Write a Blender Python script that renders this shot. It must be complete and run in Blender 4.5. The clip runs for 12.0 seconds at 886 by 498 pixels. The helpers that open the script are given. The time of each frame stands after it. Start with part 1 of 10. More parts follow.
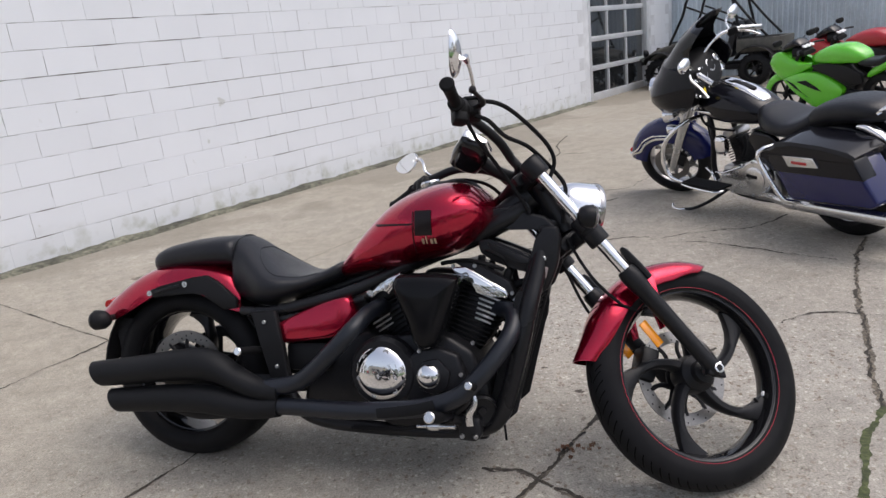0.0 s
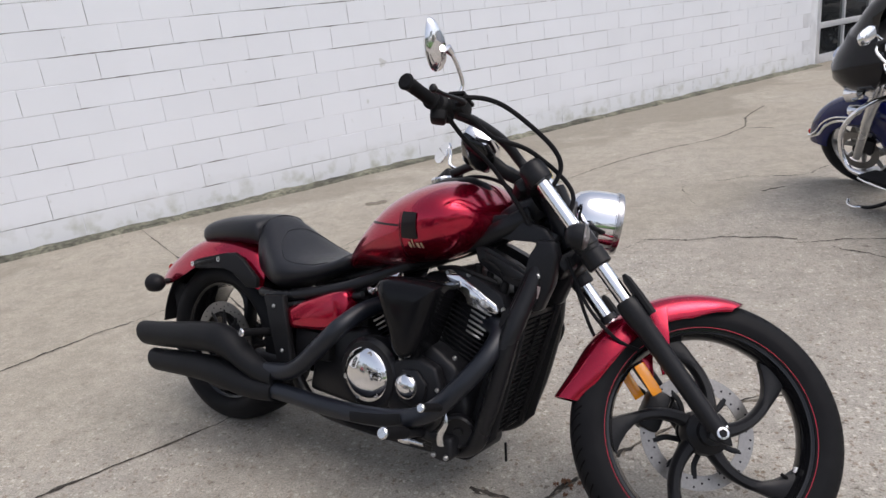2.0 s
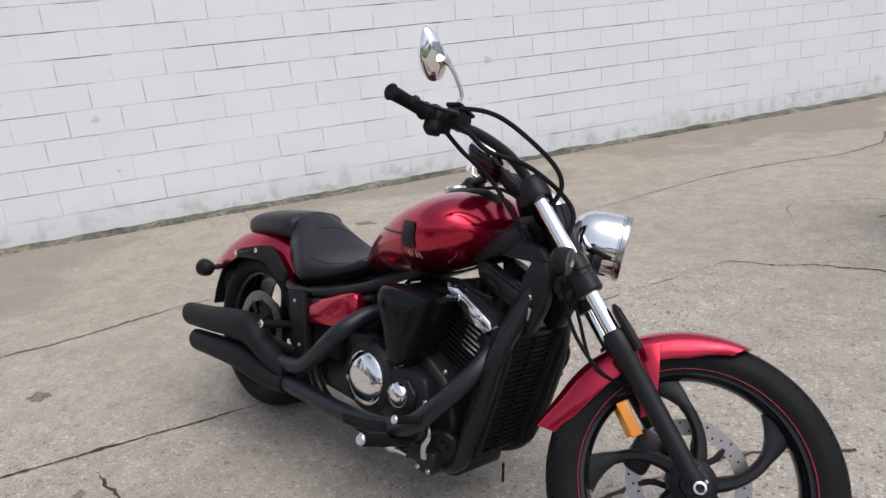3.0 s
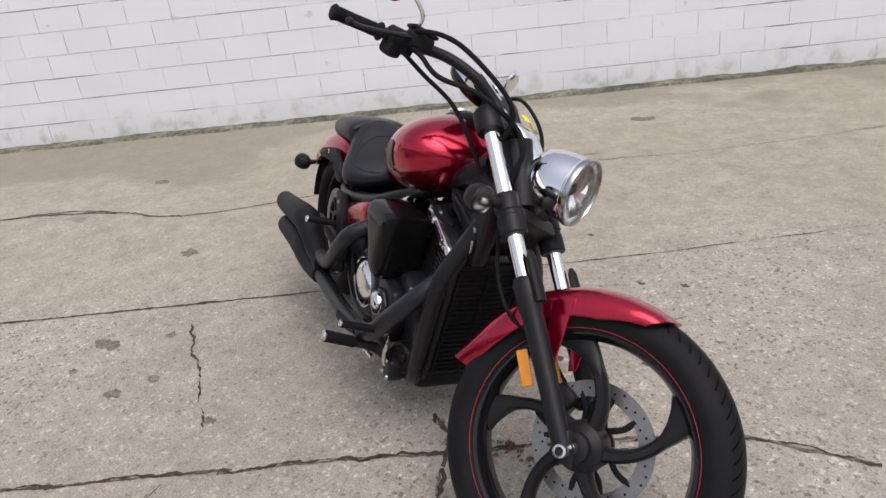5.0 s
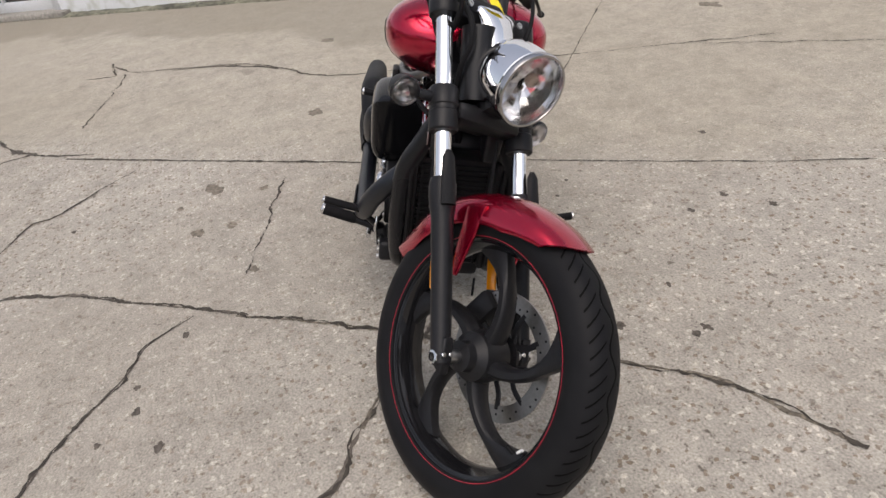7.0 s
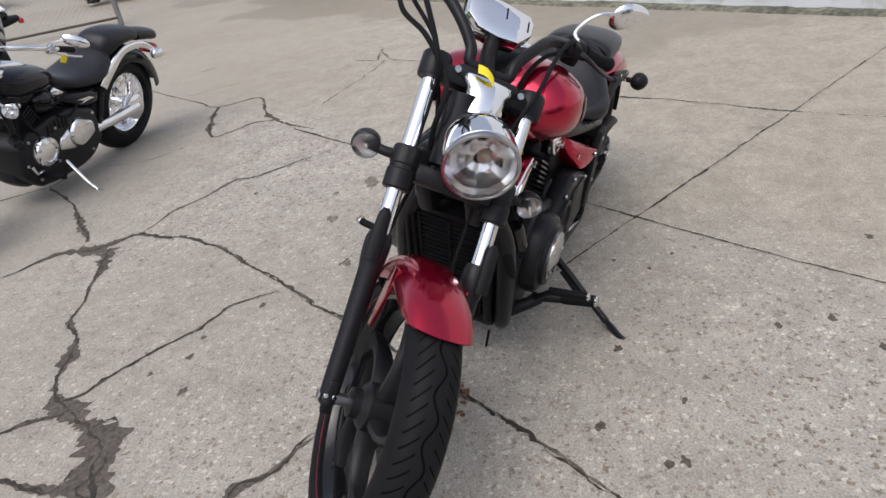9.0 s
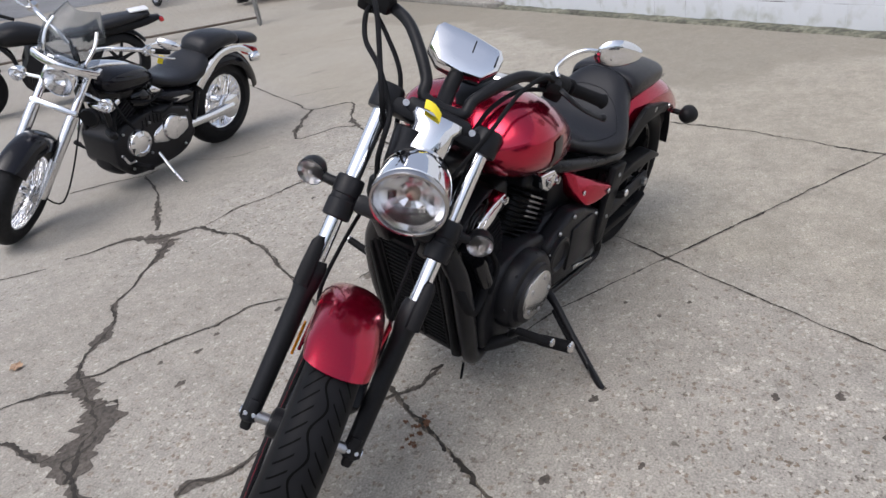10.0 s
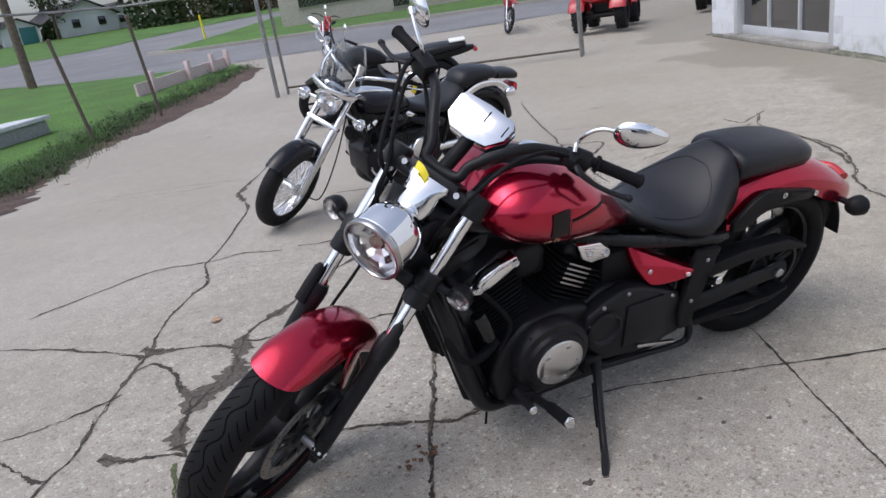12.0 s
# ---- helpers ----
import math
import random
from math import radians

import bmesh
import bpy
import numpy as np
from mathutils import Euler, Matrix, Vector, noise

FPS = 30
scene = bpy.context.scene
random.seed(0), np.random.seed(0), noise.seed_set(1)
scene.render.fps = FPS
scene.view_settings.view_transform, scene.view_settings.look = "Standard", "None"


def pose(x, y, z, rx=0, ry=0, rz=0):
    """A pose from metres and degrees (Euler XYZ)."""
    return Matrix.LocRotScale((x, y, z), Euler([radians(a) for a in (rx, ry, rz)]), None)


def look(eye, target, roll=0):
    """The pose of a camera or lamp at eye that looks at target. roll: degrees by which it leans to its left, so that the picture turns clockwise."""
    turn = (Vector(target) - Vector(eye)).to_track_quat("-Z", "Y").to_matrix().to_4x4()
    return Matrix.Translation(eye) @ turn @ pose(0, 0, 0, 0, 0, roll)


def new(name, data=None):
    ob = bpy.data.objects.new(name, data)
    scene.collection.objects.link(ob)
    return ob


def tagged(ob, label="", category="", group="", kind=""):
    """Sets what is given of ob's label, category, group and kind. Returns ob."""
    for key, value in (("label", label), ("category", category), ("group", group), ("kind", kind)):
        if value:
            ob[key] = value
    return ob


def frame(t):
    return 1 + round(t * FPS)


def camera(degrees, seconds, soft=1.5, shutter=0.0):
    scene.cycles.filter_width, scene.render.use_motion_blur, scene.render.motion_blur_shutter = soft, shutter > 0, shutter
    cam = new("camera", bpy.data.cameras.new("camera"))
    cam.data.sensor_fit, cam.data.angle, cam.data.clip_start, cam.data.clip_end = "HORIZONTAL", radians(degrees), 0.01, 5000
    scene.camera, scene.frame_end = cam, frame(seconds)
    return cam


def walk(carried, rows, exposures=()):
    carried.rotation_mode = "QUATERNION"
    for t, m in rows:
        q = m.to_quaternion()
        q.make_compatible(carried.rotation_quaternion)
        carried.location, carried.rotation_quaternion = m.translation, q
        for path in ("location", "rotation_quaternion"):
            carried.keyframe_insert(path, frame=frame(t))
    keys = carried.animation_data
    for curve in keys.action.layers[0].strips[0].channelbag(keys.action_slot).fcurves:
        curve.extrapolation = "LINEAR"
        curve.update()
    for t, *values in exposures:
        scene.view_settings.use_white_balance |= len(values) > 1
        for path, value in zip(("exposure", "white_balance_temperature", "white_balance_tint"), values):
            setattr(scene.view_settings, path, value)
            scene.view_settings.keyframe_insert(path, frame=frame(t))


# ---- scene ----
cam = camera(64.9, 12.0)
METRES, EYE, TILT, LEAN, TURN = 4.77, 1.3546, 0.0, 0.0, 0.0
ROWS = [
    (0.0, 0.0, 0.0, 0.0, -1.77, -16.67, 5.93),
    (0.5, 0.0218, 0.0241, -0.0005, 1.04, -19.24, 6.09),
    (1.0, 0.0544, 0.0352, 0.003, 6.57, -19.1, 6.48),
    (1.5, 0.1004, 0.0387, 0.0063, 12.36, -19.39, 5.75),
    (2.0, 0.1302, 0.0575, 0.0057, 16.28, -18.52, 6.3),
    (2.5, 0.1594, 0.0809, 0.0067, 21.86, -18.26, 5.68),
    (3.0, 0.1969, 0.0945, 0.0057, 27.68, -17.85, 5.4),
    (5.0, 0.3279, 0.1994, 0.0025, 50.39, -23.66, 5.85),
    (5.5, 0.3552, 0.2237, -0.0011, 55.13, -25.18, 7.56),
    (6.0, 0.3674, 0.2612, -0.0042, 59.94, -27.59, 7.26),
    (6.5, 0.3806, 0.2978, -0.0078, 64.69, -30.73, 8.09),
    (8.5, 0.3973, 0.4573, -0.0029, 92.24, -29.27, 7.95),
    (9.0, 0.3965, 0.5035, -0.0018, 98.51, -28.47, 8.18),
    (9.5, 0.3767, 0.5484, -0.0043, 104.01, -27.74, 7.89),
    (10.0, 0.3629, 0.5914, -0.0035, 110.48, -26.45, 8.22),
    (10.5, 0.355, 0.6388, -0.0019, 117.95, -25.6, 8.6),
    (11.0, 0.3267, 0.6691, -0.0032, 126.07, -23.62, 8.18),
    (11.5, 0.3005, 0.6981, -0.0029, 134.05, -22.23, 8.07),
    (12.0, 0.2784, 0.7499, -0.0052, 139.75, -20.12, 8.69),
]
walk(cam, [(t, pose(0, 0, EYE, TILT, LEAN, TURN) @ pose(METRES * x, METRES * y, METRES * z, 90 + pitch, roll, yaw)) for t, x, y, z, yaw, pitch, roll in ROWS], ((0.0, 0.42, 6420, 13), (3.0, 0.42, 6420, 13), (5.0, 0.43, 6630, 13), (6.5, 0.44, 6800, 13), (8.5, 0.44, 6440, 12), (10.0, 0.43, 6170, 12), (12.0, 0.42, 6020, 13)))

# ---- world and light: an overcast day ----
world = bpy.data.worlds.new("world")
scene.world = world
world.use_nodes = True
wn, wl = world.node_tree.nodes, world.node_tree.links
sky = wn.new("ShaderNodeTexSky")
sky.sky_type, sky.sun_disc = "NISHITA", False
sky.sun_elevation, sky.sun_rotation = radians(64), radians(104)
sky.air_density, sky.dust_density = 1.0, 4.0
grey = wn.new("ShaderNodeHueSaturation")
grey.inputs["Saturation"].default_value = 0.55
wl.new(sky.outputs["Color"], grey.inputs["Color"])
wl.new(grey.outputs["Color"], wn["Background"].inputs["Color"])
wn["Background"].inputs["Strength"].default_value = 0.15
lamp = bpy.data.lights.new("sun", "SUN")
lamp.energy, lamp.angle, lamp.color = 0.55, radians(60), (1.0, 0.97, 0.93)
SUN = Vector((math.sin(radians(104)) * math.cos(radians(64)), math.cos(radians(104)) * math.cos(radians(64)), math.sin(radians(64))))
new("sun", lamp).matrix_world = look(SUN * 60, (0, 0, 0))


# ---- materials ----
def material(name, color, rough=0.5, metal=0.0, grain=0.0, grain_scale=60.0, bump=0.0, coat=0.0, stain=0.0, stain_scale=3.0, spec=0.5):
    """A principled material whose colour and relief vary at two scales."""
    m = bpy.data.materials.new(name)
    m.use_nodes = True
    n, l = m.node_tree.nodes, m.node_tree.links
    b = n["Principled BSDF"]
    b.inputs["Base Color"].default_value = (*color, 1)
    b.inputs["Roughness"].default_value, b.inputs["Metallic"].default_value = rough, metal
    b.inputs["Coat Weight"].default_value, b.inputs["Specular IOR Level"].default_value = coat, spec
    b.inputs["Coat Roughness"].default_value = 0.04
    if grain or stain or bump:
        co = n.new("ShaderNodeTexCoord")
        fine = n.new("ShaderNodeTexNoise")
        fine.inputs["Scale"].default_value, fine.inputs["Detail"].default_value = grain_scale, 4
        broad = n.new("ShaderNodeTexNoise")
        broad.inputs["Scale"].default_value, broad.inputs["Detail"].default_value = stain_scale, 5
        for t in (fine, broad):
            l.new(co.outputs["Object"], t.inputs["Vector"])
        last = None
        for t, amount in ((fine, grain), (broad, stain)):
            if not amount:
                continue
            r = n.new("ShaderNodeMapRange")
            r.inputs["From Min"].default_value, r.inputs["From Max"].default_value = 0.3, 0.7
            r.inputs["To Min"].default_value, r.inputs["To Max"].default_value = 1 - amount, 1 + amount * 0.6
            l.new(t.outputs["Fac"], r.inputs["Value"])
            mx = n.new("ShaderNodeMix")
            mx.data_type, mx.blend_type = "RGBA", "MULTIPLY"
            mx.inputs["Factor"].default_value = 1
            if last:
                l.new(last, mx.inputs["A"])
            else:
                mx.inputs["A"].default_value = (*color, 1)
            l.new(r.outputs["Result"], mx.inputs["B"])
            last = mx.outputs["Result"]
        if last:
            l.new(last, b.inputs["Base Color"])
            rr = n.new("ShaderNodeMapRange")
            rr.inputs["To Min"].default_value, rr.inputs["To Max"].default_value = max(0, rough - 0.08), min(1, rough + 0.12)
            l.new(broad.outputs["Fac"], rr.inputs["Value"])
            l.new(rr.outputs["Result"], b.inputs["Roughness"])
        if bump:
            bp = n.new("ShaderNodeBump")
            bp.inputs["Strength"].default_value, bp.inputs["Distance"].default_value = bump, 0.01
            l.new(fine.outputs["Fac"], bp.inputs["Height"])
            l.new(bp.outputs["Normal"], b.inputs["Normal"])
    return m


def flake_paint(name, color, dark):
    """Candy metallic car paint: a metal flake base under a clear coat."""
    m = material(name, color, 0.2, 0.85, coat=0.7)
    n, l = m.node_tree.nodes, m.node_tree.links
    b = n["Principled BSDF"]
    co = n.new("ShaderNodeTexCoord")
    flake = n.new("ShaderNodeTexVoronoi")
    flake.inputs["Scale"].default_value = 900
    l.new(co.outputs["Object"], flake.inputs["Vector"])
    broad = n.new("ShaderNodeTexNoise")
    broad.inputs["Scale"].default_value = 2.5
    l.new(co.outputs["Object"], broad.inputs["Vector"])
    mx = n.new("ShaderNodeMix")
    mx.data_type = "RGBA"
    mx.inputs["A"].default_value, mx.inputs["B"].default_value = (*color, 1), (*dark, 1)
    ad = n.new("ShaderNodeMath")
    ad.operation = "MULTIPLY"
    l.new(flake.outputs["Distance"], ad.inputs[0])
    l.new(broad.outputs["Fac"], ad.inputs[1])
    l.new(ad.outputs[0], mx.inputs["Factor"])
    l.new(mx.outputs["Result"], b.inputs["Base Color"])
    return m


def glassy(name, color, rough=0.03, ior=1.45):
    m = bpy.data.materials.new(name)
    m.use_nodes = True
    b = m.node_tree.nodes["Principled BSDF"]
    b.inputs["Base Color"].default_value = (*color, 1)
    b.inputs["Roughness"].default_value, b.inputs["IOR"].default_value = rough, ior
    b.inputs["Transmission Weight"].default_value = 1.0
    return m


def node_math(n, l, op, a, b=None, c=None):
    k = n.new("ShaderNodeMath")
    k.operation = op
    for i, v in enumerate((a, b, c)):
        if v is None:
            continue
        if isinstance(v, (int, float)):
            k.inputs[i].default_value = v
        else:
            l.new(v, k.inputs[i])
    return k.outputs[0]


def tyre_rubber(name, radius, pitch=0.032, wave=0.009):
    """Rubber whose tread grooves (a wavy middle line and slanting sipes) run round the local Y axis."""
    m = material(name, (0.0143, 0.0143, 0.0156), 0.5, spec=0.22)
    n, l = m.node_tree.nodes, m.node_tree.links
    b = n["Principled BSDF"]
    co = n.new("ShaderNodeTexCoord")
    sp = n.new("ShaderNodeSeparateXYZ")
    l.new(co.outputs["Object"], sp.inputs[0])
    u = node_math(n, l, "MULTIPLY", node_math(n, l, "ARCTAN2", sp.outputs["Z"], sp.outputs["X"]), radius)
    y = sp.outputs["Y"]
    ay = node_math(n, l, "ABSOLUTE", y)
    sine = node_math(n, l, "MULTIPLY", node_math(n, l, "SINE", node_math(n, l, "MULTIPLY", u, 2 * math.pi / (pitch * 3))), wave)
    mid = node_math(n, l, "LESS_THAN", node_math(n, l, "ABSOLUTE", node_math(n, l, "SUBTRACT", y, sine)), 0.0026)
    side = node_math(n, l, "MULTIPLY", node_math(n, l, "SIGN", y), pitch * 0.25)
    ph = node_math(n, l, "DIVIDE", node_math(n, l, "ADD", node_math(n, l, "ADD", u, node_math(n, l, "MULTIPLY", ay, 1.15)), side), pitch)
    sipe = node_math(n, l, "LESS_THAN", node_math(n, l, "FRACT", ph), 0.17)
    band = node_math(n, l, "MULTIPLY", node_math(n, l, "GREATER_THAN", ay, 0.017), node_math(n, l, "LESS_THAN", ay, 0.047))
    r2 = node_math(n, l, "ADD", node_math(n, l, "MULTIPLY", sp.outputs["X"], sp.outputs["X"]), node_math(n, l, "MULTIPLY", sp.outputs["Z"], sp.outputs["Z"]))
    outer = node_math(n, l, "GREATER_THAN", node_math(n, l, "SQRT", r2), radius - 0.045)
    groove = node_math(n, l, "MULTIPLY", node_math(n, l, "MAXIMUM", mid, node_math(n, l, "MULTIPLY", sipe, band)), outer)
    dust = n.new("ShaderNodeTexNoise")
    dust.inputs["Scale"].default_value = 14
    l.new(co.outputs["Object"], dust.inputs["Vector"])
    mx = n.new("ShaderNodeMix")
    mx.data_type = "RGBA"
    mx.inputs["A"].default_value, mx.inputs["B"].default_value = (0.007, 0.007, 0.008, 1), (0.015, 0.015, 0.016, 1)
    l.new(dust.outputs["Fac"], mx.inputs["Factor"])
    mg = n.new("ShaderNodeMix")
    mg.data_type = "RGBA"
    mg.inputs["B"].default_value = (0.003, 0.003, 0.003, 1)
    l.new(mx.outputs["Result"], mg.inputs["A"])
    l.new(groove, mg.inputs["Factor"])
    l.new(mg.outputs["Result"], b.inputs["Base Color"])
    l.new(node_math(n, l, "MULTIPLY", node_math(n, l, "SUBTRACT", 1.0, node_math(n, l, "MULTIPLY", groove, 0.6)), 0.08), b.inputs["Specular IOR Level"])
    bp = n.new("ShaderNodeBump")
    bp.invert = True
    bp.inputs["Strength"].default_value, bp.inputs["Distance"].default_value = 0.7, 0.004
    l.new(groove, bp.inputs["Height"])
    l.new(bp.outputs["Normal"], b.inputs["Normal"])
    return m


def concrete_ground():
    """Weathered broom concrete with exposed aggregate, dark pits, oily stains and worn patches; grass and asphalt beyond the lot's edges."""
    m = material("weathered_concrete", (0.4, 0.36, 0.3), 0.9)
    n, l = m.node_tree.nodes, m.node_tree.links
    b = n["Principled BSDF"]
    co = n.new("ShaderNodeTexCoord")
    sp = n.new("ShaderNodeSeparateXYZ")
    l.new(co.outputs["Object"], sp.inputs[0])

    def noise_tex(scale, detail=4, rough=0.55):
        t = n.new("ShaderNodeTexNoise")
        t.inputs["Scale"].default_value, t.inputs["Detail"].default_value, t.inputs["Roughness"].default_value = scale, detail, rough
        l.new(co.outputs["Object"], t.inputs["Vector"])
        return t.outputs["Fac"]

    def ramp(v, lo, hi):
        r = n.new("ShaderNodeMapRange")
        r.interpolation_type = "SMOOTHSTEP"
        r.inputs["From Min"].default_value, r.inputs["From Max"].default_value = lo, hi
        l.new(v, r.inputs["Value"])
        return r.outputs["Result"]

    def mix(a, c, f, mode="MIX"):
        k = n.new("ShaderNodeMix")
        k.data_type, k.blend_type = "RGBA", mode
        for s, v in (("A", a), ("B", c)):
            if isinstance(v, tuple):
                k.inputs[s].default_value = (*v, 1)
            else:
                l.new(v, k.inputs[s])
        if isinstance(f, float):
            k.inputs["Factor"].default_value = f
        else:
            l.new(f, k.inputs["Factor"])
        return k.outputs["Result"]

    worn = ramp(noise_tex(0.45, 5), 0.4, 0.62)
    # the slab along the wall, past the joint that runs beside it, was cast smoother and tanner
    d = node_math(n, l, "ADD", node_math(n, l, "MULTIPLY", sp.outputs["X"], -0.78), node_math(n, l, "MULTIPLY", sp.outputs["Y"], 0.62))
    slab = ramp(node_math(n, l, "ADD", d, node_math(n, l, "MULTIPLY", noise_tex(1.1, 5, 0.65), 0.7)), 2.42, 2.85)
    base = mix(mix((0.325, 0.296, 0.252), (0.36, 0.334, 0.29), worn), mix((0.325, 0.293, 0.237), (0.352, 0.322, 0.268), worn), slab)
    # the slabs towards the gate were trowelled smoother and have kept their skin
    skin = ramp(node_math(n, l, "ADD", sp.outputs["Y"], noise_tex(0.8, 4, 0.6)), 1.1, -0.3)
    rough_part = node_math(n, l, "MULTIPLY", node_math(n, l, "SUBTRACT", 1.0, node_math(n, l, "MULTIPLY", slab, 0.5)), node_math(n, l, "SUBTRACT", 1.0, node_math(n, l, "MULTIPLY", skin, 0.65)))
    base = mix(base, (0.25, 0.215, 0.165), node_math(n, l, "MULTIPLY", ramp(noise_tex(0.9, 6, 0.65), 0.56, 0.78), 0.5))
    v = n.new("ShaderNodeTexVoronoi")
    v.inputs["Scale"].default_value = 52
    bend = n.new("ShaderNodeTexNoise")
    bend.inputs["Scale"].default_value, bend.inputs["Detail"].default_value = 70, 3
    l.new(co.outputs["Object"], bend.inputs["Vector"])
    warp = n.new("ShaderNodeVectorMath")
    warp.operation = "MULTIPLY_ADD"
    warp.inputs[1].default_value = (0.022, 0.022, 0.022)
    l.new(bend.outputs["Color"], warp.inputs[0])
    l.new(co.outputs["Object"], warp.inputs[2])
    l.new(warp.outputs[0], v.inputs["Vector"])
    hsv = n.new("ShaderNodeSeparateColor")
    l.new(v.outputs["Color"], hsv.inputs["Color"])
    stone = node_math(n, l, "LESS_THAN", v.outputs["Distance"], node_math(n, l, "MULTIPLY_ADD", hsv.outputs[2], 0.38, 0.14))
    pale = node_math(n, l, "MULTIPLY", node_math(n, l, "MULTIPLY", stone, ramp(hsv.outputs[0], 0.36, 0.78)), node_math(n, l, "MULTIPLY", rough_part, node_math(n, l, "ADD", node_math(n, l, "MULTIPLY", worn, 0.5), 0.5)))
    base = mix(base, (0.52, 0.485, 0.42), pale)
    brown = node_math(n, l, "MULTIPLY", node_math(n, l, "MULTIPLY", stone, ramp(hsv.outputs[1], 0.5, 0.85)), node_math(n, l, "MULTIPLY", rough_part, node_math(n, l, "ADD", node_math(n, l, "MULTIPLY", worn, 0.55), 0.35)))
    base = mix(base, (0.17, 0.125, 0.085), brown)
    pits = node_math(n, l, "MAXIMUM", ramp(noise_tex(24, 3, 0.7), 0.6, 0.7), ramp(noise_tex(55, 4, 0.75), 0.56, 0.68))
    base = mix(base, (0.12, 0.1, 0.078), node_math(n, l, "MULTIPLY", node_math(n, l, "MULTIPLY", pits, rough_part), node_math(n, l, "ADD", node_math(n, l, "MULTIPLY", worn, 0.4), 0.55)))
    fine = noise_tex(150, 3)
    grit = n.new("ShaderNodeMapRange")
    grit.inputs["From Min"].default_value, grit.inputs["From Max"].default_value = 0.3, 0.7
    grit.inputs["To Min"].default_value, grit.inputs["To Max"].default_value = 0.7, 1.28
    l.new(fine, grit.inputs["Value"])
    base = mix(base, grit.outputs["Result"], 1.0, "MULTIPLY")
    spots = ramp(noise_tex(2.6, 2, 0.4), 0.72, 0.79)
    base = mix(base, (0.11, 0.095, 0.08), node_math(n, l, "MULTIPLY", spots, 0.45))
    mottle = n.new("ShaderNodeMapRange")
    mottle.inputs["From Min"].default_value, mottle.inputs["From Max"].default_value = 0.32, 0.68
    mottle.inputs["To Min"].default_value, mottle.inputs["To Max"].default_value = 0.72, 1.24
    l.new(node_math(n, l, "ADD", node_math(n, l, "MULTIPLY", noise_tex(5.5, 7, 0.72), 0.6), node_math(n, l, "MULTIPLY", noise_tex(21, 4, 0.7), 0.4)), mottle.inputs["Value"])
    base = mix(base, mottle.outputs["Result"], node_math(n, l, "SUBTRACT", 1.0, node_math(n, l, "MULTIPLY", skin, 0.6)), "MULTIPLY")
    # run-off has dried in ragged patches on the slab under the block wall
    out = node_math(n, l, "ADD", node_math(n, l, "MULTIPLY", sp.outputs["X"], 0.771), node_math(n, l, "ADD", node_math(n, l, "MULTIPLY", sp.outputs["Y"], -0.636), 5.827))
    damp = ramp(node_math(n, l, "SUBTRACT", node_math(n, l, "MULTIPLY", noise_tex(0.32, 4, 0.6), 7.0), out), 2.3, 2.75)
    base = mix(base, (0.2, 0.178, 0.14), node_math(n, l, "MULTIPLY", damp, 0.55))
    l.new(base, b.inputs["Base Color"])
    h = node_math(n, l, "ADD", node_math(n, l, "MULTIPLY", fine, 0.5), node_math(n, l, "SUBTRACT", node_math(n, l, "MULTIPLY", v.outputs["Distance"], -0.5), pits))
    bp = n.new("ShaderNodeBump")
    bp.inputs["Strength"].default_value, bp.inputs["Distance"].default_value = 0.45, 0.004
    l.new(h, bp.inputs["Height"])
    l.new(bp.outputs["Normal"], b.inputs["Normal"])
    return m


